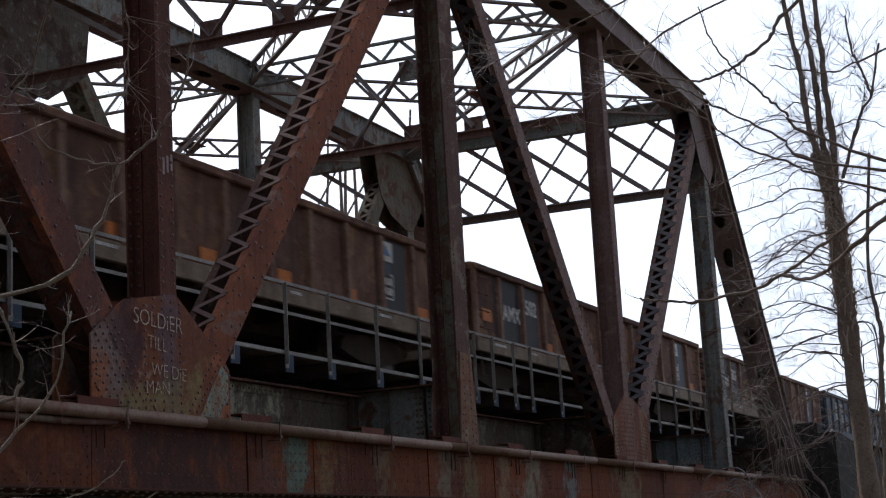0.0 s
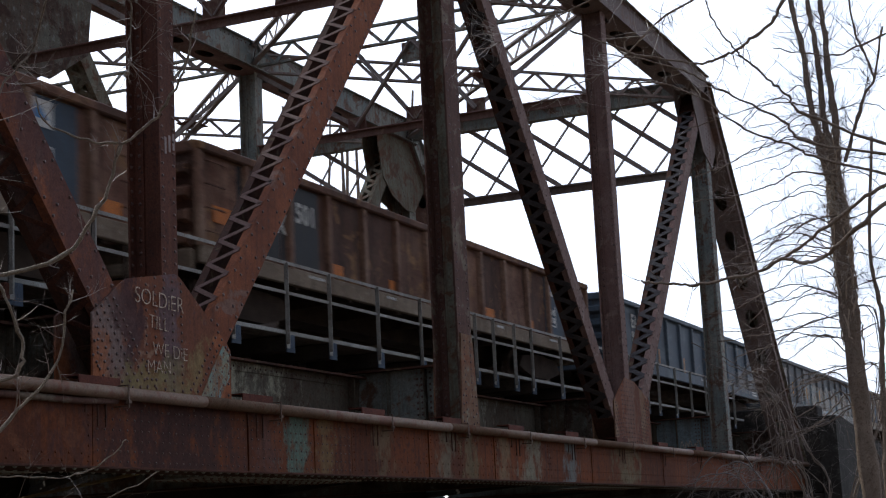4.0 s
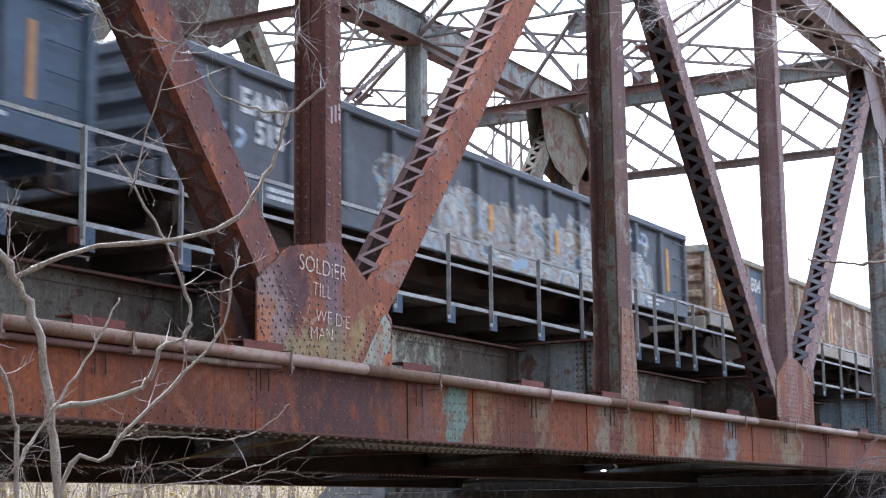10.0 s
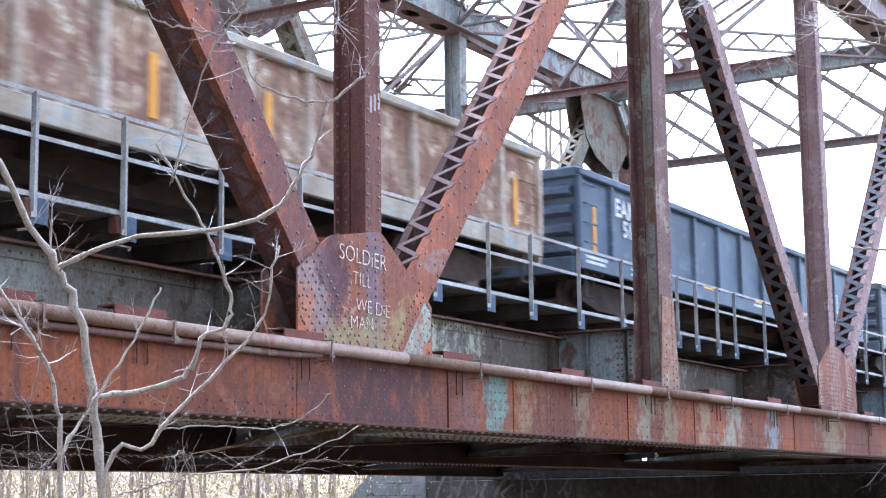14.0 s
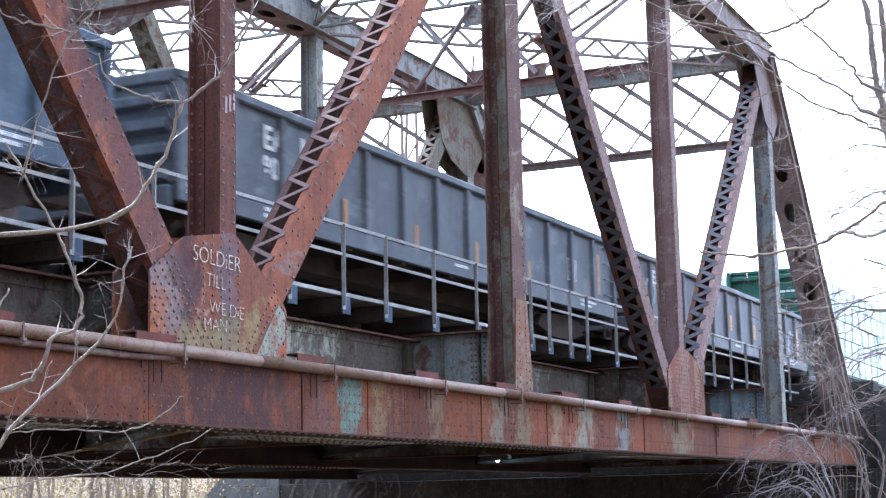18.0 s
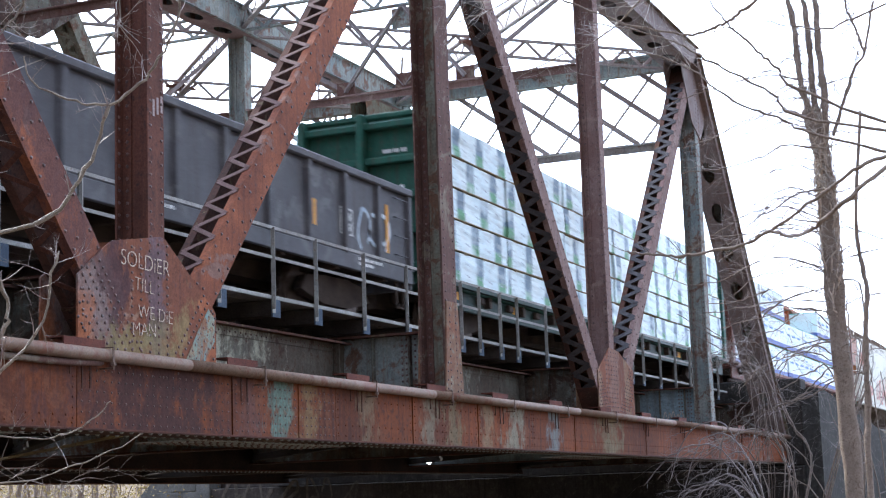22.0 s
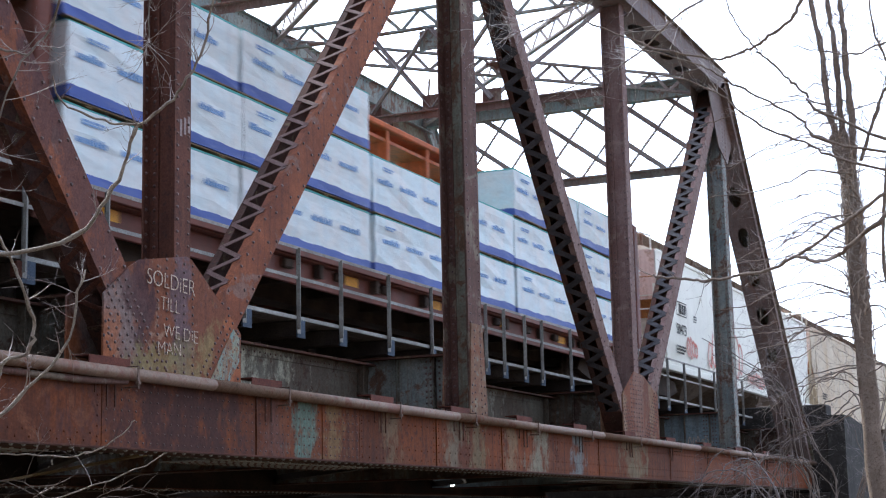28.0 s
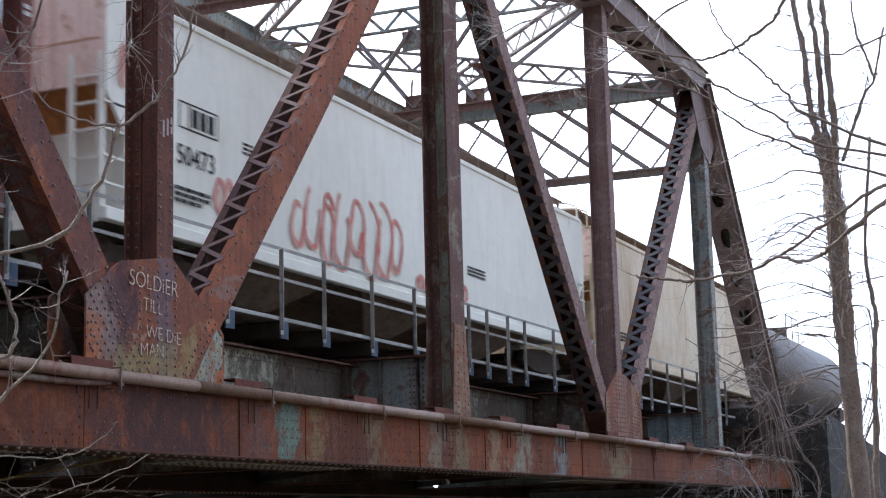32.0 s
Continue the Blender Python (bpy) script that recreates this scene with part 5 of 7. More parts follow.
def wrap(name, band, mode, tone):
    """Creased white lumber wrap with printed bands; mode: upright or level."""
    m = shade(name, tone, tuple(min(k + 0.08, 0.9) for k in tone), tuple(k * 0.86 for k in tone), 1.4, 5, 0.38, 0.5, bump=0.45, spec=0.2, grain=0.12)
    n, l = m.node_tree.nodes, m.node_tree.links
    bsdf = n["Principled BSDF"]
    co = [k for k in n if k.type == "TEX_COORD"][0]
    sep = n.new("ShaderNodeSeparateXYZ")
    wob = n.new("ShaderNodeTexNoise")
    wob.inputs["Scale"].default_value = 2.2
    l.new(co.outputs["Object"], wob.inputs["Vector"])
    l.new(co.outputs["Object"], sep.inputs[0])

    def math_node(op, a, b=None):
        k = n.new("ShaderNodeMath")
        k.operation = op
        for i, v in enumerate((a, b)):
            if v is None:
                continue
            if isinstance(v, (int, float)):
                k.inputs[i].default_value = v
            else:
                l.new(v, k.inputs[i])
        return k.outputs[0]

    info = n.new("ShaderNodeObjectInfo")
    shift = math_node("MULTIPLY", math_node("SUBTRACT", wob.outputs["Fac"], 0.5), 0.12)
    if mode == "upright":
        u = math_node("MODULO", math_node("ADD", math_node("ADD", sep.outputs[0], math_node("ADD", math_node("MULTIPLY", info.outputs["Random"], 1.22), 40.0)), shift), 1.22)
        soft = n.new("ShaderNodeMapRange")
        soft.inputs[1].default_value, soft.inputs[2].default_value = 0.8, 0.89
        l.new(u, soft.inputs[0])
        tear = n.new("ShaderNodeMapRange")
        tear.inputs[1].default_value, tear.inputs[2].default_value, tear.inputs[3].default_value = 0.36, 0.5, 0.35
        l.new(wob.outputs["Fac"], tear.inputs[0])
        fac = math_node("MULTIPLY", math_node("MULTIPLY", soft.outputs[0], tear.outputs[0]), 0.9)
    else:
        fac = math_node("MULTIPLY", math_node("LESS_THAN", math_node("ADD", sep.outputs[2], shift), 0.15), 0.95)
    mix = n.new("ShaderNodeMix")
    mix.data_type = "RGBA"
    old = bsdf.inputs["Base Color"].links[0].from_socket

    def lay(f, under, tint):
        k = n.new("ShaderNodeMix")
        k.data_type = "RGBA"
        l.new(f, k.inputs[0])
        l.new(under, k.inputs[6])
        k.inputs[7].default_value = (*tint, 1)
        return k.outputs[2]

    if mode == "upright":
        # the printed band is slate blue above and green below
        half = n.new("ShaderNodeMapRange")
        half.inputs[1].default_value, half.inputs[2].default_value = 0.24, 0.18
        l.new(sep.outputs[2], half.inputs[0])
        two = n.new("ShaderNodeMix")
        two.data_type = "RGBA"
        l.new(half.outputs[0], two.inputs[0])
        two.inputs[6].default_value, two.inputs[7].default_value = (0.1, 0.17, 0.25, 1), (*band, 1)
        l.new(two.outputs[2], mix.inputs[7])
    else:
        # folds down the face and a thin green line along the upper edge
        fold = math_node("ABSOLUTE", math_node("SUBTRACT", math_node("MODULO", math_node("ADD", math_node("ADD", sep.outputs[0], 40.0), math_node("MULTIPLY", shift, 0.3)), 0.94), 0.47))
        crease = n.new("ShaderNodeMapRange")
        crease.inputs[1].default_value, crease.inputs[2].default_value, crease.inputs[4].default_value = 0.45, 0.468, 0.5
        l.new(fold, crease.inputs[0])
        old = lay(crease.outputs[0], old, (0.5, 0.58, 0.66))
        old = lay(math_node("GREATER_THAN", math_node("ADD", sep.outputs[2], math_node("MULTIPLY", shift, 0.2)), 0.937), old, (0.1, 0.42, 0.4))
        mix.inputs[7].default_value = (*band, 1)
    l.new(fac, mix.inputs[0])
    l.new(old, mix.inputs[6])
    stretch = n.new("ShaderNodeMapping")
    stretch.inputs["Scale"].default_value = (1.6, 1.6, 6.5)
    smear = n.new("ShaderNodeTexNoise")
    smear.inputs["Scale"].default_value, smear.inputs["Detail"].default_value = 1.3, 4
    l.new(co.outputs["Object"], stretch.inputs["Vector"])
    l.new(stretch.outputs[0], smear.inputs["Vector"])
    dirt = n.new("ShaderNodeMapRange")
    dirt.inputs[1].default_value, dirt.inputs[2].default_value, dirt.inputs[4].default_value = 0.53, 0.7, 0.5 if mode == "upright" else 0.16
    l.new(smear.outputs["Fac"], dirt.inputs[0])
    worn = n.new("ShaderNodeMix")
    worn.data_type = "RGBA"
    l.new(dirt.outputs[0], worn.inputs[0])
    l.new(mix.outputs[2], worn.inputs[6])
    worn.inputs[7].default_value = (tone[0] * 0.55, tone[1] * 0.5, tone[2] * 0.47, 1)
    l.new(worn.outputs[2], bsdf.inputs["Base Color"])
    return m


WRAP_GREEN = wrap("white_wrap_grey_green_bands", (0.08, 0.3, 0.12), "upright", (0.73, 0.87, 0.91))
WRAP_BLUE = wrap("white_wrap_blue_border", (0.05, 0.1, 0.42), "level", (0.79, 0.93, 0.98))


def running_gear(thing, x):
    """A freight truck: two wheelsets, side frames, springs."""
    bm = bm_new()
    for s in (-1, 1):
        y = s * 1.0
        plate(bm, [(x - 1.25, 0.42), (x - 1.05, 0.66), (x - 0.4, 0.72), (x + 0.4, 0.72), (x + 1.05, 0.66), (x + 1.25, 0.42), (x + 0.95, 0.34), (x + 0.45, 0.24), (x - 0.45, 0.24), (x - 0.95, 0.34)], y - 0.07, y + 0.07)
    box(bm, x - 0.2, x + 0.2, -1.05, 1.05, 0.42, 0.7)
    tr = part("truck", bm, UNDER, thing)
    for dx in (-0.89, 0.89):
        v, f = [], []
        tube_data([(x + dx, -0.9, 0.42), (x + dx, 0.9, 0.42)], [0.08, 0.08], 8, v, f)
        for s in (-1, 1):
            tube_data([(x + dx, s * 0.685, 0.42), (x + dx, s * 0.71, 0.42), (x + dx, s * 0.72, 0.42), (x + dx, s * 0.82, 0.42)], [0.445, 0.445, 0.42, 0.415], 20, v, f)
        soup("wheelset", v, f, WHEEL, tr, smooth=False)
    for s in (-1, 1):
        for i, dx in enumerate((-0.17, 0.0, 0.17)):
            v, f = [], []
            pts, rad = [], []
            for k in range(13):
                pts.append((x + dx, s * 1.0, 0.28 + 0.29 * k / 12))
                rad.append(0.075 if k % 2 else 0.055)
            tube_data(pts, rad, 8, v, f)
            soup("spring", v, f, UNDER, tr)


def coupler(thing, x, s):
    bm = bm_new()
    box(bm, x, x + s * 0.62, -0.1, 0.1, 0.78, 0.95, 0.02)
    box(bm, x + s * 0.45, x + s * 0.72, -0.16, 0.16, 0.72, 1.0, 0.04)
    part("coupler", bm, UNDER, thing)


def ladder(thing, x0, x1, y, z0, z1, rungs, mat):
    for i in range(rungs):
        bm = bm_new()
        z = z0 + (z1 - z0) * i / (rungs - 1)
        box(bm, x0, x1, y - 0.055, y - 0.035, z - 0.01, z + 0.01)
        for x in (x0, x1 - 0.02):
            box(bm, x, x + 0.02, y - 0.04, y + 0.0, z - 0.01, z + 0.01)
        part("rung", bm, mat, thing)


def bars(thing, name, x, z, y, rows, mat, label="", seed=1):
    """Lines of small unreadable stencil: short plain bars."""
    rng = random.Random(seed)
    bm = bm_new()
    for i, (w, h) in enumerate(rows):
        u = x
        while u < x + w - 0.05:
            k = rng.uniform(0.08, 0.2)
            box(bm, u, min(u + k, x + w), y - 0.004, y, z - i * h * 1.7 - h, z - i * h * 1.7)
            u += k + 0.035
    return tagged(part(name, bm, mat, thing, label), kind="stuff")


def print_row(thing, x0, x1, z, h, y, seed):
    """A repeated printed mark that cannot be read: words of plain upright bars."""
    rng = random.Random(seed)
    bm = bm_new()
    u = x0 + rng.uniform(0, 0.2)
    while u < x1 - 0.6:
        for i in range(8):
            w = rng.uniform(0.045, 0.075)
            k = h * rng.choice((1.0, 0.7, 0.7))
            box(bm, u, u + w, y - 0.003, y, z, z + k)
            u += w + 0.02
        u += 0.3
    tagged(part("print", bm, PRINT_BLUE, thing), kind="stuff")


def scribble(thing, x, z, w, h, y, mat, seed, loops=5, r=0.035):
    """A sprayed tag: flat loops of paint just proud of the side."""
    rng = random.Random(seed)
    v, f = [], []
    for i in range(loops):
        cx, cz = x + w * (i + 0.5) / loops, z + h * rng.uniform(0.4, 0.6)
        a0, turn = rng.uniform(0, 6.28), rng.choice((1, -1)) * rng.uniform(4.5, 7.5)
        rx, rz = w / loops * rng.uniform(0.45, 0.75), h * rng.uniform(0.3, 0.55)
        last = None
        for k in range(22):
            a = a0 + turn * k / 21
            rad = 1 - 0.35 * k / 21
            px, pz = cx + rx * rad * math.cos(a) + 0.12 * rx * math.sin(3 * a), cz + rz * rad * math.sin(a)
            nx, nz = math.cos(a) * r, math.sin(a) * r
            b = len(v)
            v += [(px - nx, y, pz - nz), (px + nx, y, pz + nz)]
            if last is not None:
                f.append((last, b, b + 1, last + 1))
            last = b
    return tagged(soup("spray_tag", v, f, mat, thing), kind="stuff")


def spray_field(thing, x0, x1, z0, z1, y, mat, seed):
    """A broad sprayed area with a ragged upper edge."""
    rng = random.Random(seed)
    n = int((x1 - x0) / 0.09)
    v, f = [], []
    for i in range(n + 1):
        x = x0 + (x1 - x0) * i / n
        top = z0 + (z1 - z0) * (0.72 + 0.3 * noise.noise(Vector((x * 1.7, seed, 0))) + 0.2 * noise.noise(Vector((x * 6, seed, 3))))
        v += [(x, y, z0), (x, y, max(top, z0 + 0.05))]
        if i:
            b = 2 * i
            f.append((b - 2, b, b + 1, b - 1))
    return soup("sprayed_mural", v, f, mat, thing, "faded many-coloured spray paint")


def dented_side(L, s, W, ZT, body, car, ribs):
    """A steel side sheet bulged and dented between its ribs by years of loading."""
    nx, nz, k = ribs * 6, 8, len(car.name) + L * 3.7
    v, f = [], []
    for skin in (0.02, -0.02):
        for i in range(nx + 1):
            for j in range(nz + 1):
                x, z = L * i / nx, 1.0 + (ZT - 1.05) * j / nz
                bulge = abs(math.sin(math.pi * i / 6)) * math.sin(math.pi * j / nz)
                dent = 0.035 * noise.noise(Vector((x * 0.8 + k, z * 1.1, k))) + 0.018 * noise.noise(Vector((x * 2.7, z * 2.9 + k, 1.0)))
                v.append((x, s * (W + skin + min(bulge * (dent - 0.012), 0.0)), z))
    row, half = nz + 1, (nx + 1) * (nz + 1)
    for i in range(nx):
        for j in range(nz):
            a = i * row + j
            f.append((a, a + row, a + row + 1, a + 1))
            f.append((half + a, half + a + 1, half + a + row + 1, half + a + row))
    rim = [i * row for i in range(nx + 1)] + [nx * row + j for j in range(1, nz + 1)] + [i * row + nz for i in range(nx - 1, -1, -1)] + [j for j in range(nz - 1, 0, -1)]
    for i in range(len(rim)):
        a, b = rim[i], rim[(i + 1) % len(rim)]
        f.append((a, half + a, half + b, b))
    return soup("side_panel", v, f, body, car, smooth=True)


def gondola(label, body, L, sill=None, ribs=13, marks=(), stripes=None, panel=None, tags=None, lip=None, rib_mat=None):
    """An open gondola, front end at its origin, rail top at z = 0, front towards -x."""
    car = tagged(empty("gondola_car"), label, "gondola car", "cars of the freight train")
    W, ZB, ZT = 1.47, 0.79, 2.5
    sill = sill or body
    for s in (-1, 1):
        side = dented_side(L, s, W, ZT, body, car, ribs)
        bm = bm_new()
        box(bm, -0.02, L + 0.02, s * (W + 0.04) - 0.075, s * (W + 0.04) + 0.075, ZT - 0.13, ZT, 0.02)
        part("top_rail", bm, lip or body, car)
        bm = bm_new()
        box(bm, 0.0, L, s * (W + 0.035) - 0.045, s * (W + 0.035) + 0.045, ZB, 1.05, 0.012)
        part("side_sill", bm, sill, car)
        for i in range(ribs + 1):
            x = 0.05 + (L - 0.1) * i / ribs
            bm = bm_new()
            y0, y1 = s * (W + 0.02), s * (W + 0.09)
            vs = []
            for z in (1.03, ZT - 0.12):
                for dx, yy in ((-0.1, y0), (-0.055, y1), (0.055, y1), (0.1, y0)):
                    vs.append(bm.verts.new((x + dx, yy, z)))
            for a, b in ((0, 1), (1, 2), (2, 3)):
                bm.faces.new((vs[a], vs[b], vs[b + 4], vs[a + 4]))
            bm.faces.new(vs[0:4])
            bm.faces.new(vs[7:3:-1])
            bmesh.ops.recalc_face_normals(bm, faces=bm.faces[:])
            part("side_rib", bm, rib_mat or body, side)
    for e in (0, 1):
        x = 0.02 if e == 0 else L - 0.02
        s = -1 if e == 0 else 1
        bm = bm_new()
        box(bm, x - 0.02, x + 0.02, -W, W, 0.95, ZT - 0.05)
        end = part("end_panel", bm, body, car)
        for k in range(4):
            z = 1.12 + k * 0.33
            bm = bm_new()
            vs = []
            for y in (-W + 0.06, W - 0.06):
                for dz, dx in ((-0.11, 0.0), (-0.05, 0.13), (0.05, 0.13), (0.11, 0.0)):
                    vs.append(bm.verts.new((x + s * (0.02 + dx), y, z + dz)))
            for a, b in ((0, 1), (1, 2), (2, 3)):
                bm.faces.new((vs[a], vs[b], vs[b + 4], vs[a + 4]))
            bm.faces.new(vs[0:4])
            bm.faces.new(vs[7:3:-1])
            bmesh.ops.recalc_face_normals(bm, faces=bm.faces[:])
            part("end_rib", bm, body, end)
        bm = bm_new()
        box(bm, x - 0.09, x + 0.09, -W - 0.05, W + 0.05, ZT - 0.16, ZT + 0.015, 0.02)
        part("top_rail", bm, lip or body, car)
        bm = bm_new()
        box(bm, x - 0.05 + s * 0.1, x + 0.05 + s * 0.1, -W, W, 0.7, 0.98, 0.02)
        part("end_sill", bm, sill, car)
        coupler(car, x, s)
        x0 = 0.2 if e == 0 else L - 0.7
        ladder(car, x0, x0 + 0.45, -W - 0.05, 1.25, 2.25, 4, body)
        bm = bm_new()
        box(bm, x0 + 0.1, x0 + 0.14, -W - 0.02, -W + 0.02, 0.35, 0.8)
        box(bm, x0 + 0.4, x0 + 0.44, -W - 0.02, -W + 0.02, 0.35, 0.8)
        box(bm, x0 + 0.1, x0 + 0.44, -W - 0.02, -W + 0.02, 0.33, 0.36)
        part("step", bm, UNDER, car)
    bm = bm_new()
    box(bm, 0.1, L - 0.1, -W + 0.02, W - 0.02, 0.95, 1.02)
    box(bm, 0.1, L - 0.1, -0.25, 0.25, 0.62, 0.95)
    frame_ob = part("underframe", bm, UNDER, car)
    for i in range(9):
        x = 1 + (L - 2) * i / 8
        bm = bm_new()
        box(bm, x - 0.06, x + 0.06, -W, W, 0.75, 0.95)
        part("cross_bearer", bm, UNDER, frame_ob)
    running_gear(car, 2.1)
    running_gear(car, L - 2.1)
    Y = -W - 0.024
    for x, z, w, h, m in (panel or ()):
        bm = bm_new()
        box(bm, x, x + w, Y, Y + 0.02, z, z + h)
        part("painted_panel", bm, m, car)
    for text, x, z, size in marks:
        writing("lettering", text, size, pose(x, Y - 0.006, z, 90, 0, 0), WHITE, car, 1.05, 0.012)
    for x, z, w, h, m in (stripes or ()):
        bm = bm_new()
        box(bm, x, x + w, Y - 0.004, Y, z, z + h)
        if w > 0.45 and h < 0.1:
            bmesh.ops.translate(bm, verts=bm.verts[:], vec=(0, -0.06, -0.03))
        part("reflector", bm, m, car)
    for x, z, w, h, m, seed, n in (tags or ()):
        if n > 4:
            spray_field(car, x, x + w, z, z + h * 1.1, Y - 0.002, m, seed)
            scribble(car, x, z, w, h, Y - 0.006, DARK_MARK, seed + 50, n * 2, 0.014)
            scribble(car, x, z, w, h, Y - 0.008, CHALK, seed + 90, n * 2, 0.02)
        else:
            scribble(car, x, z, w, h, Y - 0.003, m, seed, n)
    return car


def even(L, n, z, w, h, m, a=0.75):
    return [(a + (L - 2 * a) * i / (n - 1) - w / 2, z, w, h, m) for i in range(n)]


def notice(car, x, z, Y=-1.5):
    """A stencilled consolidated plate: frame and a few blocks."""
    bm = bm_new()
    for a, b, c, d in ((0, 0.45, 0, 0.03), (0, 0.45, 0.42, 0.45), (0, 0.03, 0, 0.45), (0.42, 0.45, 0, 0.45), (0.08, 0.2, 0.08, 0.2), (0.08, 0.2, 0.25, 0.37), (0.26, 0.38, 0.08, 0.2), (0.26, 0.38, 0.25, 0.37)):
        box(bm, x + a, x + b, Y - 0.003, Y, z + c, z + d)
    part("stencil_plate", bm, WHITE, car)


def sign(car, x, z, Y=-1.5):
    """White plate with a small blue and green peak, and a blue plate beneath."""
    bm = bm_new()
    box(bm, x, x + 0.56, Y - 0.006, Y, z, z + 0.34)
    s = part("sign_plate", bm, WHITE, car)
    bm = bm_new()
    plate(bm, [(x + 0.08, z + 0.1), (x + 0.28, z + 0.28), (x + 0.48, z + 0.1)], Y - 0.009, Y - 0.006)
    part("sign_peak", bm, SIGN_BLUE, s)
    bm = bm_new()
    box(bm, x + 0.06, x + 0.46, Y - 0.006, Y, z - 0.24, z - 0.04)
    part("sign_plate", bm, PANEL_BLUE, car)


CARS = []


def put_car(car, x):
    CARS.append((car, x))


LG = 16.6
# brown gondolas at the head
def brown(label, seed, number, x, mat=OLD_BROWN, sill=SILL_PALE, bright=ORANGE):
    rng = random.Random(seed)
    pan = [(1.1, 1.1, 1.22, 1.25, PANEL_DARK), (2.36, 1.1, 1.2, 1.25, PANEL_DARK), (LG - 2.75, 1.1, 1.15, 1.25, PANEL_BLUE if seed != 1 else PANEL_DARK)]
    car = gondola(label, mat, LG, sill, 13, [("EAMX", 1.32, 1.55, 0.43), (number, 2.82, 1.8, 0.43)], [(0.43, 1.42, 0.5, 0.24, bright)] + [(x, 1.14, 0.42, 0.17, bright) for x in (3.95, 6.1, 8.3, 10.45, 12.65, 15.5)], pan, rib_mat=RIB_BROWN)
    sign(car, LG - 2.65, 1.96)
    notice(car, LG - 2.55, 1.3)
    for i in range(6):
        bars(car, "stencil", 0.6 + i * 2.6 + rng.uniform(-0.3, 0.3), 1.0, -1.553, [(rng.uniform(0.3, 0.6), 0.045)], WHITE, seed=seed * 10 + i)
    put_car(car, x)


def plain_car(label, mat, x, number, L=LG, seed=3, tags=None, stripe=YELLOW, two=True, lip=None, flat=False):
    if two:
        marks = [("EA", 2.1, 1.87, 0.47), ("MX", 3.12, 1.87, 0.47), (number[:3], 2.08, 1.47, 0.42), (number[3:], 3.2, 1.47, 0.42)]
    else:
        marks = [("EAMX", 1.54, 1.9, 0.44), (number, 1.86, 1.56, 0.4)]
    car = gondola(label, mat, L, None, 13, marks, [(0.85 if two else 0.62, 1.1, 0.11, 0.82, FADED if two else stripe), (L - 0.98, 1.25, 0.11, 0.85, FADED if two else stripe)] + [((4.4 if two else 3.3) + k * (2.42 if two else (L - 7.0) / 4), (1.1 if two else 1.36) - 0.05 * (k % 2), 0.1, 0.42, FADED if two else stripe) for k in range(0 if flat else 5)] + [(2.6 + k * 2.9, 1.06, 0.5, 0.075, stripe) for k in range(5 if flat else 0)], None, tags, lip)
    notice(car, L - 2.75, 1.35)
    bars(car, "stencil", 0.2, 1.03, -1.553, [(0.9, 0.05), (0.75, 0.05)], WHITE, seed=seed)
    bars(car, "stencil", 2.05, 1.02, -1.553, [(0.7, 0.055), (0.7, 0.055)], WHITE, seed=seed + 1)
    bars(car, "stencil", L - 2.2, 1.02, -1.553, [(0.9, 0.05), (0.6, 0.05)], WHITE, seed=seed + 2)
    bars(car, "stencil", L * 0.5, 1.0, -1.553, [(0.5, 0.05)], WHITE, seed=seed + 3)
    put_car(car, x)


brown("rusted dark brown open gondola car with orange reflectors", 1, "503", 10.6)
brown("rusted brown open gondola car with black lettered panel", 2, "502", 28.7)
brown("rusted brown open gondola car with blue-grey end panel", 3, "501", 46.4)
plain_car("dark slate-blue open gondola car with amber reflector stripes", SLATE, 64.4, "803625", 16.8, 11)
plain_car("worn grey open gondola car covered in pale spray paint", mural(IRON_GREY, 4.8, 14.8, 0.7, 1.88), 82.4, "515", 16.8, 21, [(13.9, 1.95, 0.9, 0.35, PALE_SPRAY, 8, 4), (0.7, 1.3, 0.9, 0.5, PALE_SPRAY, 9, 2)], YELLOW, False)
car_f = gondola("faded tan and brown open gondola car with cream sill", OLD_TAN, LG, SILL_TAN, 13, [("EAMX", 1.85, 1.7, 0.4), ("504", 2.95, 1.85, 0.42)], [(q[0], 1.2, 0.12, 0.75, YELLOW) for q in even(LG, 8, 0, 0.1, 0.1, YELLOW, 0.8)], [(1.68, 1.1, 1.05, 1.25, PANEL_BLUE), (2.78, 1.1, 0.95, 1.25, PANEL_BLUE), (LG - 2.7, 1.85, 1.0, 0.5, PANEL_BLUE)], lip=SILL_TAN, rib_mat=RIB_TAN)
notice(car_f, LG - 2.55, 1.35)
put_car(car_f, 100.5)
plain_car("slate-blue open gondola car with white stencilled lettering", SLATE, 118.5, "515", 16.7, 31, None, YELLOW, False, None, True)
plain_car("slate-grey open gondola car with amber stripes", SLATE_GREY, 136.6, "803772", 16.5, 41)
plain_car("charcoal-grey open gondola car with white stencils and amber stripes", CHARCOAL, 154.3, "504", 16.7, 51, [(0.9, 1.35, 0.8, 0.6, PALE_SPRAY, 19, 1), (LG - 1.9, 1.15, 1.1, 0.9, PALE_SPRAY, 18, 3)], YELLOW, False)


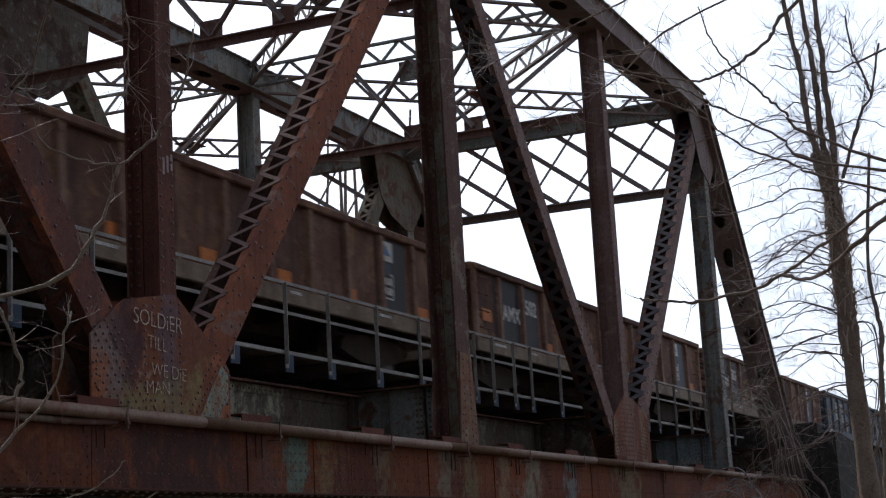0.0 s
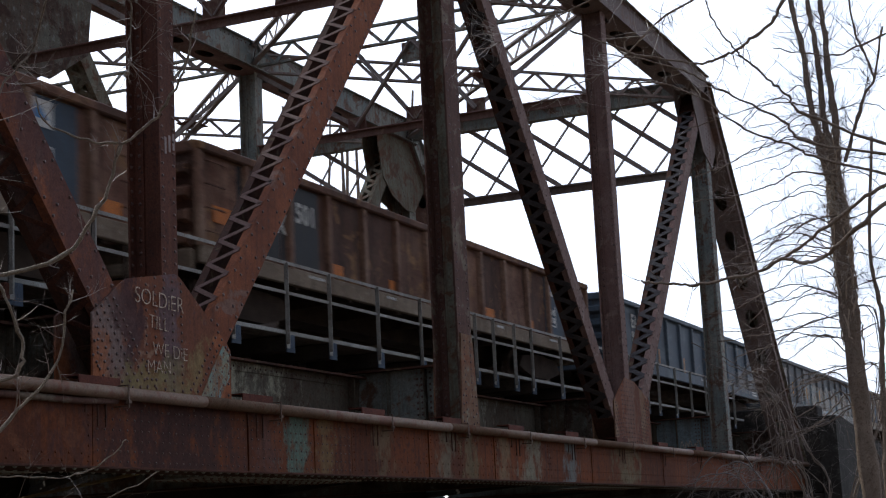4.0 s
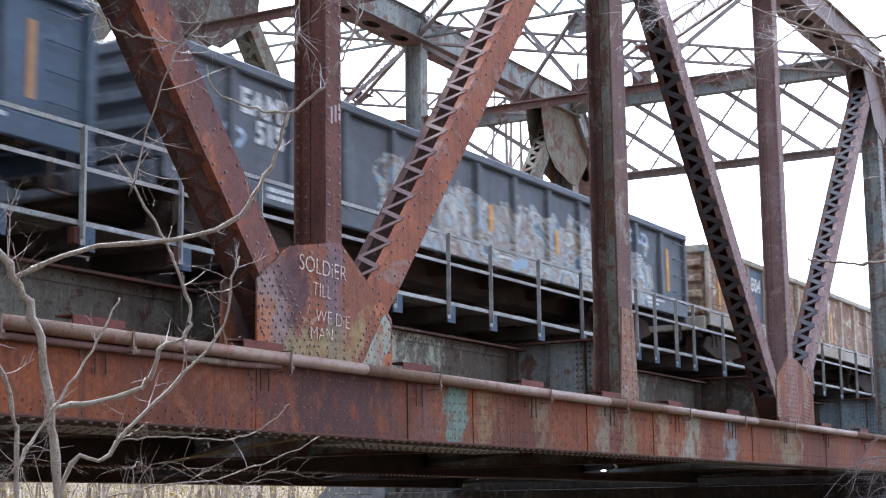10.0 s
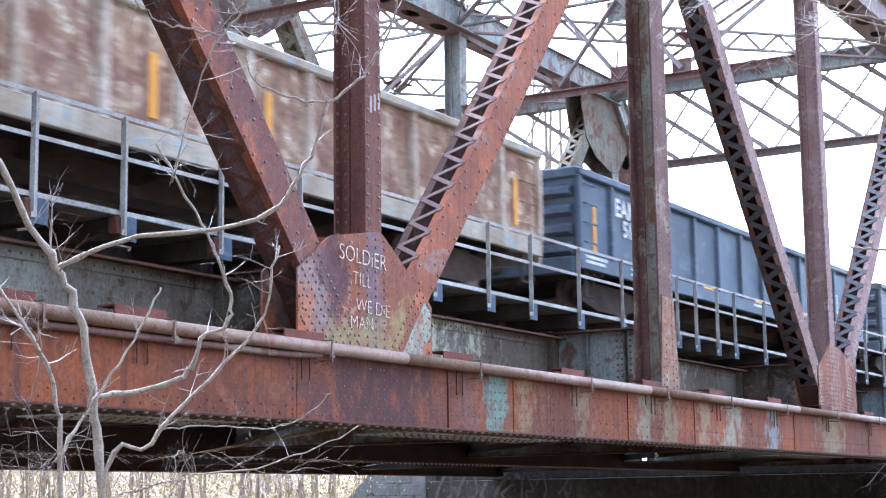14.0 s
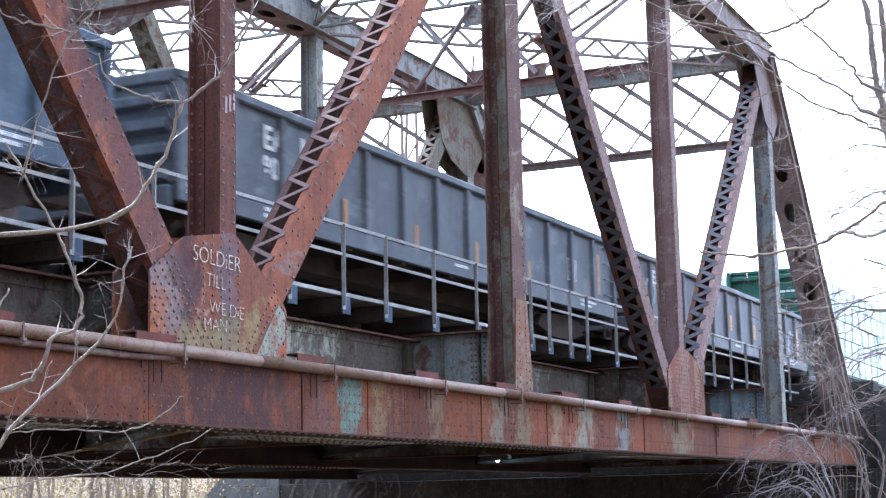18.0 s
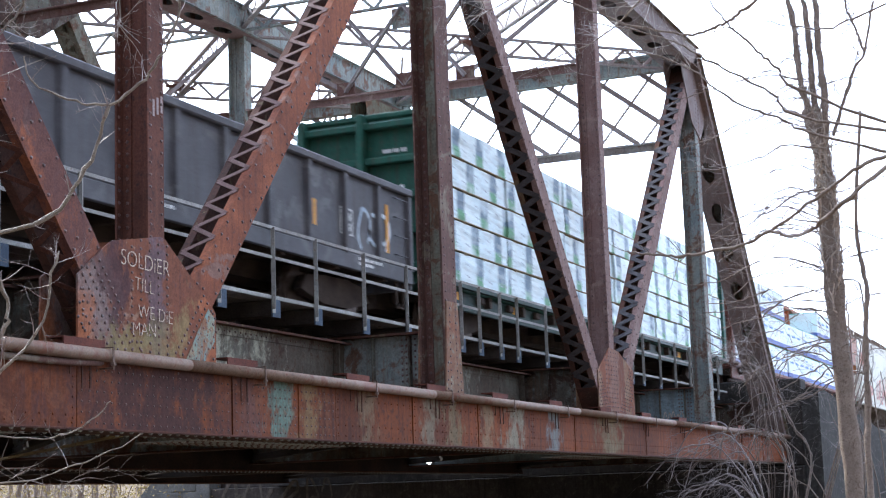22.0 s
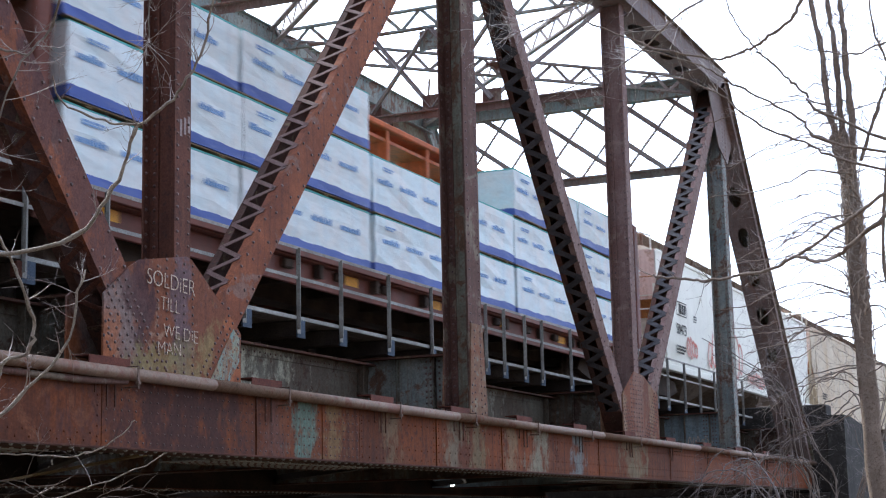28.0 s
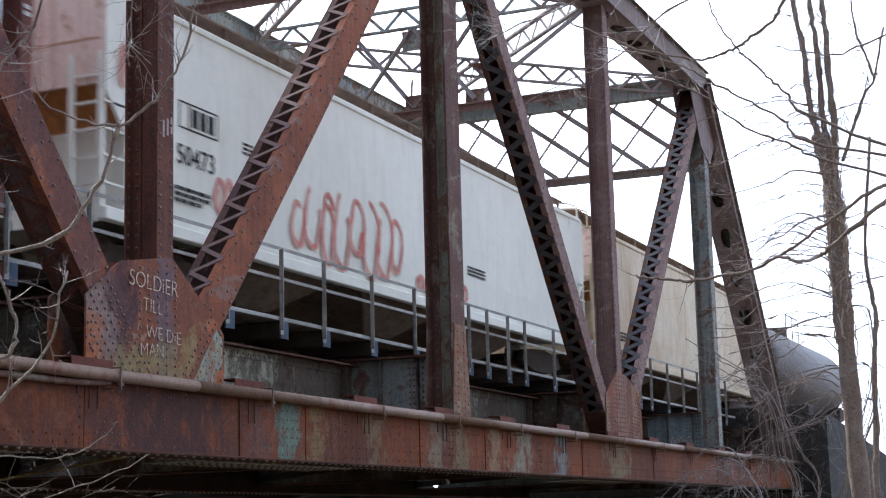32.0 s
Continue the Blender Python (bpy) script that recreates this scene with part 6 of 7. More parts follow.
def centrebeam(label, L, paint_mat, beam_mat, heaps):
    """A centrebeam flatcar with bulkheads; heaps: (x0, x1, tiers, material)."""
    car = tagged(empty("centrebeam_flatcar"), label, "flatcar", "cars of the freight train")
    W, ZD, ZT = 1.5, 1.06, 4.2
    bm = bm_new()
    box(bm, 0.0, L, -W, W, ZD - 0.1, ZD, 0.01)
    part("deck_plate", bm, paint_mat, car)
    for s in (-1, 1):
        bm = bm_new()
        box(bm, 0.0, L, s * (W - 0.16) - 0.03, s * (W - 0.16) + 0.03, 0.6, ZD - 0.1, 0.01)
        box(bm, 0.0, L, s * (W + 0.02) - 0.06, s * (W + 0.02) + 0.06, ZD - 0.08, ZD + 0.01, 0.01)
        sill = part("side_sill", bm, GRIMY_SHADED_GREEN if paint_mat is GREEN else paint_mat, car)
        for i in range(14):
            x = 0.9 + (L - 1.8) * i / 13
            bm = bm_new()
            v, f = [], []
            box(bm, x - 0.13, x + 0.13, s * (W - 0.08) - 0.05, s * (W - 0.08) + 0.05, ZD - 0.27, ZD - 0.13, 0.02)
            part("winch", bm, UNDER, sill)
            if i % 2 == 0:
                bm = bm_new()
                box(bm, x + 0.3, x + 0.75, s * (W - 0.127) - 0.003, s * (W - 0.127) + 0.003, ZD - 0.27, ZD - 0.12)
                part("reflector", bm, YELLOW, sill)
    bm = bm_new()
    box(bm, 0.3, L - 0.3, -0.2, 0.2, 0.6, ZD)
    frame_ob = part("underframe", bm, UNDER, car)
    for i in range(12):
        x = 1 + (L - 2) * i / 11
        bm = bm_new()
        box(bm, x - 0.06, x + 0.06, -W, W, 0.75, ZD - 0.1)
        part("cross_bearer", bm, UNDER, frame_ob)
    for e, x in ((0, 0.06), (1, L - 0.06)):
        s = -1 if e == 0 else 1
        bm = bm_new()
        box(bm, x - 0.03, x + 0.03, -W, W - 0.35, ZD, ZT, 0.008)
        bh = part("bulkhead", bm, paint_mat, car)
        for k in range(5):
            z = ZD + 0.15 + k * 0.68
            bm = bm_new()
            box(bm, min(x + s * 0.03, x + s * 0.2), max(x + s * 0.03, x + s * 0.2), -W + 0.05, W - 0.4, z, z + 0.14, 0.02)
            part("bulkhead_rib", bm, paint_mat, bh)
        for y in (-W + 0.07, -0.17, W - 0.42):
            bm = bm_new()
            box(bm, min(x - 0.035, x + s * 0.28), max(x + 0.035, x + s * 0.28), y - 0.07, y + 0.07, ZD, ZT + 0.04, 0.02)
            part("bulkhead_post", bm, paint_mat, bh)
        bm = bm_new()
        box(bm, x - 0.08, x + 0.08, -W, W - 0.35, ZT - 0.05, ZT + 0.06, 0.02)
        part("bulkhead_cap", bm, paint_mat, bh)
        if e == 0:
            for j, z in enumerate((3.55, 2.85)):
                st = bars(car, "stencil", 0, 0, 0, [(0.5, 0.07), (0.5, 0.07), (0.5, 0.07)][: 1 + j * 2], WHITE, seed=70 + j)
                st.matrix_basis = pose(x - 0.045, -0.55, z, 0, 0, -90)
        else:
            bars(car, "stencil", x - 0.02, 3.1, -W - 0.08, [(0.12, 0.05), (0.12, 0.05)], WHITE, seed=80)
        coupler(car, x, s)
    # centre beam: top chord, posts and diagonals
    ZB = ZT + (0.2 if beam_mat is CB_ORANGE else 0.0)
    bm = bm_new()
    box(bm, 0.1, L - 0.1, -0.38, 0.38, ZB - 0.12, ZB + 0.0, 0.02)
    box(bm, 0.1, L - 0.1, -0.3, 0.3, ZB - 0.34, ZB - 0.28)
    cb = part("centre_beam", bm, beam_mat, car)
    for i in range(13):
        x = 0.9 + (L - 1.8) * i / 12
        bm = bm_new()
        box(bm, x - 0.06, x + 0.06, -0.33, 0.33, ZD, ZB - 0.1)
        part("beam_post", bm, beam_mat, cb)
        if i < 12:
            x1 = 0.9 + (L - 1.8) * (i + 1) / 12
            bm = bm_new()
            beam(bm, (x, -0.22, ZB - 0.3), (x1, -0.22, ZD + 0.1), 0.03, 0.08)
            part("beam_brace", bm, beam_mat, cb)
    rng = random.Random(int(L * 100))
    for x0, x1, tiers, count, mat in heaps:
        tier_h = (ZT - ZD - 0.06) / 5 if mat is WRAP_GREEN else (ZT - 0.02 - ZD - 0.06) / 3
        for t in range(tiers):
            z0 = ZD + 0.06 + t * tier_h
            for s in (-1, 1):
                for i in range(count):
                    a, b = x0 + (x1 - x0) * i / count, x0 + (x1 - x0) * (i + 1) / count
                    bm = bm_new()
                    dx, dy = rng.uniform(-0.02, 0.02), rng.uniform(-0.05, 0.02)
                    vs = box(bm, a + 0.02, b - 0.02, 0.4 if s > 0 else -1.49, 1.49 if s > 0 else -0.4, 0.0, tier_h - (0.042 if mat is WRAP_GREEN else 0.055))
                    bmesh.ops.subdivide_edges(bm, edges=bm.edges[:], cuts=5, use_grid_fill=True)
                    for v in bm.verts:
                        k = noise.noise(Vector((v.co.x * 2.3 + x0, v.co.y * 2 + t * 3.1, v.co.z * 4)))
                        k2 = noise.noise(Vector((v.co.x * 5 + 7, t * 1.7, v.co.z * 7)))
                        v.co.y += 0.026 * k + 0.014 * k2
                        v.co.z += 0.022 * k2
                    ob = part("lumber_pack", bm, mat, car, smooth=False)
                    ob.location = (dx, s * dy, z0)
                    if s < 0 and mat is WRAP_BLUE:
                        print_row(ob, a + 0.12, b - 0.1, tier_h * 0.5, 0.1, -1.505, t * 7 + i)
                        bars(ob, "print", a + 0.4, tier_h * 0.8, -1.505, [((b - a) * 0.12, 0.03), ((b - a) * 0.1, 0.025)], PRINT_BLUE, seed=t * 9 + i)
                    if s < 0 and mat is WRAP_GREEN:
                        # short slanting rows of faded print
                        v, f = [], []
                        for j in range(12):
                            px, pz = a + 0.15 + (b - a - 0.5) * (j // 2) / 5.5 + rng.uniform(-0.05, 0.05), tier_h * (0.26 if j % 2 else 0.62)
                            w, h = rng.uniform(0.14, 0.24), 0.022
                            q = len(v)
                            v += [(px, -1.522, pz), (px + w, -1.522, pz - 0.045), (px + w, -1.522, pz + h - 0.045), (px, -1.522, pz + h)]
                            f.append((q, q + 1, q + 2, q + 3))
                        soup("print", v, f, PRINT_GREY, ob)["kind"] = "stuff"
                if s < 0:
                    bm = bm_new()
                    box(bm, x0 + 0.03, x1 - 0.03, -1.475, -1.38, z0 - 0.022, z0 - 0.003)
                    part("runner_board", bm, WOOD, car)
                    for i in range(count * 4):
                        x = x0 + (x1 - x0) * (i + 0.5) / (count * 4)
                        bm = bm_new()
                        box(bm, x - 0.045, x + 0.045, -1.47, -0.4, z0 - 0.055, z0 - 0.024)
                        part("sticker", bm, WOOD, car)
    running_gear(car, 2.2)
    running_gear(car, L - 2.2)
    return car


CB1 = centrebeam("green centrebeam flatcar loaded with white-wrapped lumber bundles", 23.0, GREEN, GREEN, [(0.35, 22.65, 5, 6, WRAP_GREEN)])
put_car(CB1, 172.0)
CB2 = centrebeam("red centrebeam flatcar loaded with blue-bordered white lumber bundles", 23.4, CB_RED, CB_ORANGE, [(0.35, 8.6, 3, 2, WRAP_BLUE), (8.7, 15.1, 2, 2, WRAP_BLUE), (15.2, 23.05, 3, 2, WRAP_BLUE)])
put_car(CB2, 196.3)


def hopper(label, L, mat, number, tags):
    """A covered hopper with sloped end sheets, roof hatches and running boards."""
    car = tagged(empty("covered_hopper_car"), label, "hopper car", "cars of the freight train")
    W = 1.5
    prof = [(-W, 0.98), (-W - 0.035, 1.6), (-W - 0.045, 2.5), (-W - 0.03, 3.3), (-W, 3.85), (-W + 0.12, 3.93), (-1.0, 4.13), (-0.5, 4.24), (0, 4.28)]
    prof = prof + [(-y, z) for y, z in prof[-2::-1]]

    bm = bm_new()
    cuts = [0.9] + [0.9 + (L - 1.8) * i / 18 for i in range(1, 18)] + [L - 0.9]
    rows = [[bm.verts.new((x, y, z)) for y, z in prof] for x in cuts]
    for a, b in zip(rows, rows[1:]):
        for i in range(len(prof) - 1):
            bm.faces.new((a[i], a[i + 1], b[i + 1], b[i]))
    for r_, x in ((rows[0], 0.9), (rows[-1], L - 0.9)):
        bm.faces.new(r_)
    bmesh.ops.recalc_face_normals(bm, faces=bm.faces[:])
    body = part("body", bm, mat, car, smooth=False)
    for e in (0, 1):
        s = 1 if e == 0 else -1
        x = 0.15 if e == 0 else L - 0.15
        for yy in (-W, W):
            bm = bm_new()
            plate(bm, [(x, 2.5), (x, 3.86), (x + s * 0.9, 3.86), (x + s * 0.9, 0.98), (x + s * 0.78, 1.05), (x + s * 0.5, 1.9), (x + s * 0.28, 2.2)], yy - 0.02, yy + 0.02)
            part("end_gusset", bm, mat, body)
        bm = bm_new()
        box(bm, min(x, x + s * 0.05), max(x, x + s * 0.05), -W, W, 2.6, 3.86)
        box(bm, min(x, x + s * 0.9), max(x, x + s * 0.9), -W, W, 3.84, 3.9)
        part("end_sheet", bm, mat if e else HOPPER_PINK, body)
        bm = bm_new()
        beam(bm, (x, 0, 3.2), (x + s * 1.4, 0, 1.4), 2.85, 0.03)
        part("slope_sheet", bm, HOPPER_ORANGE, body)
        for y in (-W + 0.05, -W + 0.5):
            bm = bm_new()
            box(bm, x - 0.035, x + 0.035, y - 0.035, y + 0.035, 0.95, 3.0)
            part("ladder_rail", bm, mat, body)
        for z in (1.3, 1.65, 2.0, 2.35, 2.7):
            bm = bm_new()
            box(bm, x - 0.02, x + 0.02, -W + 0.05, -W + 0.5, z - 0.015, z + 0.015)
            part("rung", bm, mat, body)
        bm = bm_new()
        box(bm, x - 0.035, x + 0.035, W - 0.085, W - 0.015, 0.95, 3.0)
        part("end_post", bm, mat, body)
        for z in (1.3, 1.65, 2.0, 2.35):
            bm = bm_new()
            box(bm, min(x, x + s * 0.5), max(x, x + s * 0.5), -W - 0.02, -W + 0.01, z - 0.015, z + 0.015)
            part("rung", bm, mat, body)
        bm = bm_new()
        box(bm, min(x + s * 0.45, x + s * 0.52), max(x + s * 0.45, x + s * 0.52), -W - 0.02, -W + 0.02, 0.95, 2.6)
        part("ladder_rail", bm, mat, body)
        coupler(car, x, -s)
        v, f = [], []
        tube_data([(x, -W + 0.1, 3.86), (x, -W + 0.1, 4.25), (x, -W + 0.35, 4.35), (x, -0.5, 4.4)], [0.025] * 4, 6, v, f)
        soup("grab_rail", v, f, mat, body)
    for s in (-1, 1):
        bm = bm_new()
        box(bm, 0.1, L - 0.1, s * (W + 0.0) - 0.07, s * (W + 0.0) + 0.07, 0.82, 0.99, 0.015)
        part("side_sill", bm, mat, car)
        bm = bm_new()
        box(bm, 0.3, L - 0.3, s * (W - 0.02) - 0.05, s * (W - 0.02) + 0.06, 3.82, 3.92, 0.015)
        part("roof_rail", bm, mat, car)
        bm = bm_new()
        box(bm, 0.2, L - 0.2, s * 0.78 - 0.3, s * 0.78 + 0.3, 4.36, 4.39)
        for i in range(12):
            x = 0.5 + (L - 1) * i / 11
            box(bm, x - 0.025, x + 0.025, s * 1.06 - 0.03, s * 1.06 + 0.03, 4.08, 4.37)
        part("running_board", bm, BOARD_BROWN, car)
    bm = bm_new()
    box(bm, 1.2, L - 1.2, -0.33, 0.33, 4.24, 4.42, 0.03)
    part("hatch", bm, GALV, car)
    for k in range(3):
        xc = L * (0.27 + 0.23 * k)
        bm = bm_new()
        a = [bm.verts.new(p) for p in ((xc - 1.9, -1.35, 0.98), (xc + 1.9, -1.35, 0.98), (xc + 1.9, 1.35, 0.98), (xc - 1.9, 1.35, 0.98))]
        b = [bm.verts.new(p) for p in ((xc - 0.5, -0.7, 0.32), (xc + 0.5, -0.7, 0.32), (xc + 0.5, 0.7, 0.32), (xc - 0.5, 0.7, 0.32))]
        for i in range(4):
            j = (i + 1) % 4
            bm.faces.new((a[i], a[j], b[j], b[i]))
        bm.faces.new(b)
        bmesh.ops.recalc_face_normals(bm, faces=bm.faces[:])
        part("hopper_chute", bm, HOPPER_CHUTE, car)
    running_gear(car, 2.0)
    running_gear(car, L - 2.0)
    Y = -W - 0.05
    if number:
        bm = bm_new()
        for a, b, c, d in ((0, 1.0, 0, 0.022), (0, 1.0, 0.36, 0.382), (0, 0.022, 0, 0.38), (0.978, 1.0, 0, 0.38), (0.25, 0.272, 0, 0.38)):
            box(bm, 1.8 + a, 1.8 + b, Y - 0.004, Y, 2.36 + c, 2.36 + d)
        for i in range(3):
            box(bm, 2.13 + i * 0.21, 2.28 + i * 0.21, Y - 0.004, Y, 2.42, 2.68)
        part("stencil_frame", bm, DARK_MARK, car)
        writing("lettering", number, 0.4, pose(1.74, Y - 0.004, 1.86, 90, 0, 0), DARK_MARK, car)
    bars(car, "stencil", 1.7, 1.55, Y, [(0.9, 0.05), (0.9, 0.05), (0.7, 0.05)], DARK_MARK, seed=91)
    bars(car, "stencil", L * 0.62, 1.85, Y, [(0.9, 0.04), (0.9, 0.04), (0.9, 0.04)], DARK_MARK, seed=92)
    bars(car, "stencil", 3.5, 2.5, Y, [(0.3, 0.04), (0.3, 0.04), (0.3, 0.04)], DARK_MARK, seed=93)
    for x, z, w, h, seed, n in tags:
        scribble(car, x, z, w, h, Y - 0.003, RED_SPRAY, seed, n, 0.048)
    return car


put_car(hopper("chalky white covered hopper car with red spray-painted tags", 19.3, HOPPER_WHITE, "50473", [(2.75, 1.3, 1.0, 0.6, 3, 4), (4.9, 0.98, 4.1, 1.4, 4, 8), (0.4, 2.4, 1.2, 1.0, 8, 6), (9.6, 1.02, 2.3, 0.4, 12, 7)]), 221.2)
put_car(hopper("cream covered hopper car with rusty roof edge", 18.2, HOPPER_TAN, "", []), 240.95)


def tank_car(label, L):
    car = tagged(empty("tank_car"), label, "tank car", "cars of the freight train")
    v, f = [], []
    pts, rad = [], []
    for t, r in ((0.3, 0.3), (0.38, 0.8), (0.55, 1.2), (0.85, 1.42), (1.2, 1.5), (L - 1.2, 1.5), (L - 0.85, 1.42), (L - 0.55, 1.2), (L - 0.38, 0.8), (L - 0.3, 0.3)):
        pts.append((t, 0, 2.5))
        rad.append(r)
    tube_data(pts, rad, 28, v, f)
    soup("tank", v, f, TANK_BLACK, car, smooth=True)
    bm = bm_new()
    box(bm, 0.0, L, -0.35, 0.35, 0.7, 1.1)
    for x in (1.3, L - 1.3):
        box(bm, x - 0.5, x + 0.5, -1.3, 1.3, 0.95, 1.5, 0.05)
    part("underframe", bm, UNDER, car)
    v, f = [], []
    tube_data([(L / 2, 0, 3.9), (L / 2, 0, 4.35)], [0.45, 0.45], 16, v, f)
    soup("dome", v, f, TANK_BLACK, car)
    bm = bm_new()
    for s in (-1, 1):
        for x in (L / 2 - 1.2, L / 2, L / 2 + 1.2):
            box(bm, x - 0.02, x + 0.02, s * 0.7 - 0.02, s * 0.7 + 0.02, 3.8, 4.75)
        box(bm, L / 2 - 1.2, L / 2 + 1.2, s * 0.7 - 0.02, s * 0.7 + 0.02, 4.7, 4.75)
    part("platform_rail", bm, TANK_BLACK, car)
    coupler(car, 0.0, -1)
    coupler(car, L, 1)
    running_gear(car, 1.9)
    running_gear(car, L - 1.9)
    return car


put_car(tank_car("black tank car with domed ends and platform rail", 16.0), 260.8)

# ---- bare trees and undergrowth ----
def grow(rng, start, way, length, r, depth, verts, faces, bend=0.2, lift=0.12, kids=4, sides=4, shrink=0.5):
    """A crooked twig and its side twigs."""
    n = min(max(5, int(6 + length / max(r, 0.002) * 0.012)), 9)
    p, d = Vector(start), Vector(way).normalized()
    pts, rad = [p.copy()], [r]
    for i in range(n):
        d = (d + Vector((rng.gauss(0, bend), rng.gauss(0, bend), rng.gauss(lift, bend))) * 0.45).normalized()
        p = p + d * (length / n)
        pts.append(p.copy())
        rad.append(r * (1 - 0.75 * (i + 1) / n))
    tube_data(pts, rad, sides, verts, faces)
    if depth > 0:
        for k in range(kids):
            i = rng.randint(1, n - 1) if n > 1 else 1
            side = Vector((rng.gauss(0, 1), rng.gauss(0, 1), rng.gauss(0.1, 1))).normalized()
            w = ((pts[i] - pts[i - 1]).normalized() * 0.7 + side * 0.8).normalized()
            grow(rng, pts[i - 1].lerp(pts[i], rng.uniform(0.2, 1.0)), w, length * rng.uniform(0.35, 0.7) * (1.0 if shrink > 0.4 else 0.8), max(rad[i] * 0.6, r * 0.42), depth - 1, verts, faces, bend, lift, max(kids - 1, 1), sides if depth > 1 else 3, shrink)


def limb(rng, ctrl, r0, r1, verts, faces, tv, tf, twigs=10, twig_len=0.5, depth=2, wob=0.012, sides=8, lift=0.1, kids=3, first=0.15, twig_r=0.011, bend=0.13):
    """A limb along a few bends, with knots and side twigs."""
    pts = smooth_line(ctrl, 6)
    k = len(pts)
    for i in range(1, k - 1):
        pts[i] = pts[i] + Vector((rng.gauss(0, wob), rng.gauss(0, wob), rng.gauss(0, wob)))
    rad = [(r0 + (r1 - r0) * i / (k - 1)) * (1 + rng.uniform(-0.08, 0.1) + (0.22 if i % 5 == 3 else 0)) for i in range(k)]
    tube_data(pts, rad, sides, verts, faces)
    for j in range(twigs):
        i = rng.randint(max(1, int(k * first)), k - 2)
        side = Vector((rng.gauss(0, 1), rng.gauss(0, 1), rng.gauss(0.2, 0.8))).normalized()
        w = ((pts[i + 1] - pts[i]).normalized() * 0.6 + side).normalized()
        grow(rng, pts[i].lerp(pts[i + 1], rng.random()), w, twig_len * rng.uniform(0.4, 1.1), min(max(rad[i] * 0.38, 0.0014), twig_r), depth, tv, tf, bend=bend, lift=lift, kids=kids)


def bare_tree(name, label, limbs, seed, mat=BARK, twig_mat=TWIG, category="tree", stem="trunk"):
    """limbs: dicts for limb(); the first is the trunk."""
    rng = random.Random(seed)
    thing = tagged(empty(name), label, category)
    v2, f2 = [], []
    for i, L in enumerate(limbs):
        v, f = [], []
        limb(rng, verts=v, faces=f, tv=v2, tf=f2, **L)
        soup(stem if i == 0 else "branch", v, f, mat, thing, smooth=True)
    t = soup("twig_crown", v2, f2, twig_mat, thing)
    t["kind"] = "stuff"
    return thing


# saplings close to the camera on the near bank
BARK_SAPLING = shade("tan_sapling_bark", (0.3, 0.235, 0.175), (0.4, 0.33, 0.255), (0.15, 0.105, 0.075), 10, 60, 0.42, 0.6, bump=1.0, spec=0.3)
TWIG_SAPLING = shade("grey_tan_twigs", (0.24, 0.18, 0.155), (0.34, 0.275, 0.235), (0.15, 0.085, 0.075), 10, 60, 0.42, 0.5, spec=0.4)
FINE = dict(twig_r=0.0024, bend=0.24)
bare_tree("sapling", "slender bare grey sapling with crooked side branches", [
    dict(ctrl=[(3.78, 3.32, -0.1), (3.71, 3.36, 1.55), (3.66, 3.38, 1.95), (3.62, 3.4, 2.2), (3.52, 3.46, 2.38), (3.34, 3.55, 2.73), (3.2, 3.7, 3.2)], r0=0.0151, r1=0.0081, twigs=7, twig_len=0.22, first=0.5, wob=0.004, **FINE),
    dict(ctrl=[(3.56, 3.44, 2.3), (3.68, 3.29, 2.39), (3.93, 2.97, 2.46), (3.99, 2.83, 2.62), (4.0, 2.75, 2.81)], r0=0.0081, r1=0.0049, twigs=6, twig_len=0.12, depth=1, wob=0.003, first=0.4, **FINE),
    dict(ctrl=[(4.0, 2.75, 2.81), (4.04, 2.65, 2.89), (4.05, 2.56, 3.02), (4.03, 2.5, 3.2)], r0=0.0046, r1=0.0032, twigs=12, twig_len=0.12, depth=1, wob=0.004, **FINE),
    dict(ctrl=[(4.0, 2.75, 2.81), (3.94, 2.83, 2.82), (3.86, 2.92, 2.87), (3.84, 2.94, 2.95)], r0=0.0038, r1=0.0022, twigs=4, twig_len=0.08, depth=1, wob=0.002, **FINE),
    dict(ctrl=[(3.66, 3.38, 1.92), (3.77, 3.25, 1.95), (3.85, 3.16, 2.0), (3.87, 3.12, 2.1), (3.93, 3.06, 2.17), (3.89, 3.07, 2.32), (3.84, 3.11, 2.45), (3.71, 3.18, 2.68)], r0=0.0086, r1=0.0032, twigs=9, twig_len=0.12, depth=1, wob=0.004, **FINE),
], 3, BARK_SAPLING, TWIG_SAPLING)
bare_tree("sapling", "forked bare sapling with fine pale twigs", [
    dict(ctrl=[(3.52, 3.3, -0.1), (3.55, 3.23, 1.58), (3.64, 3.13, 1.78), (3.75, 2.97, 1.99), (3.81, 2.87, 2.12), (3.82, 2.8, 2.35)], r0=0.0081, r1=0.0028, twigs=14, twig_len=0.17, depth=2, first=0.35, wob=0.003, **FINE),
    dict(ctrl=[(3.66, 3.1, 1.82), (3.74, 3.0, 1.83), (3.84, 2.86, 1.82), (3.9, 2.76, 1.86), (3.93, 2.7, 1.92)], r0=0.0024, r1=0.0014, twigs=2, twig_len=0.08, depth=1, wob=0.002, **FINE),
    dict(ctrl=[(3.55, 3.23, 1.62), (3.68, 3.0, 1.68), (3.8, 2.75, 1.73), (3.9, 2.58, 1.82)], r0=0.0028, r1=0.0015, twigs=7, twig_len=0.15, depth=1, wob=0.005, lift=0.02, **FINE),
], 5, BARK_SAPLING, TWIG_SAPLING)
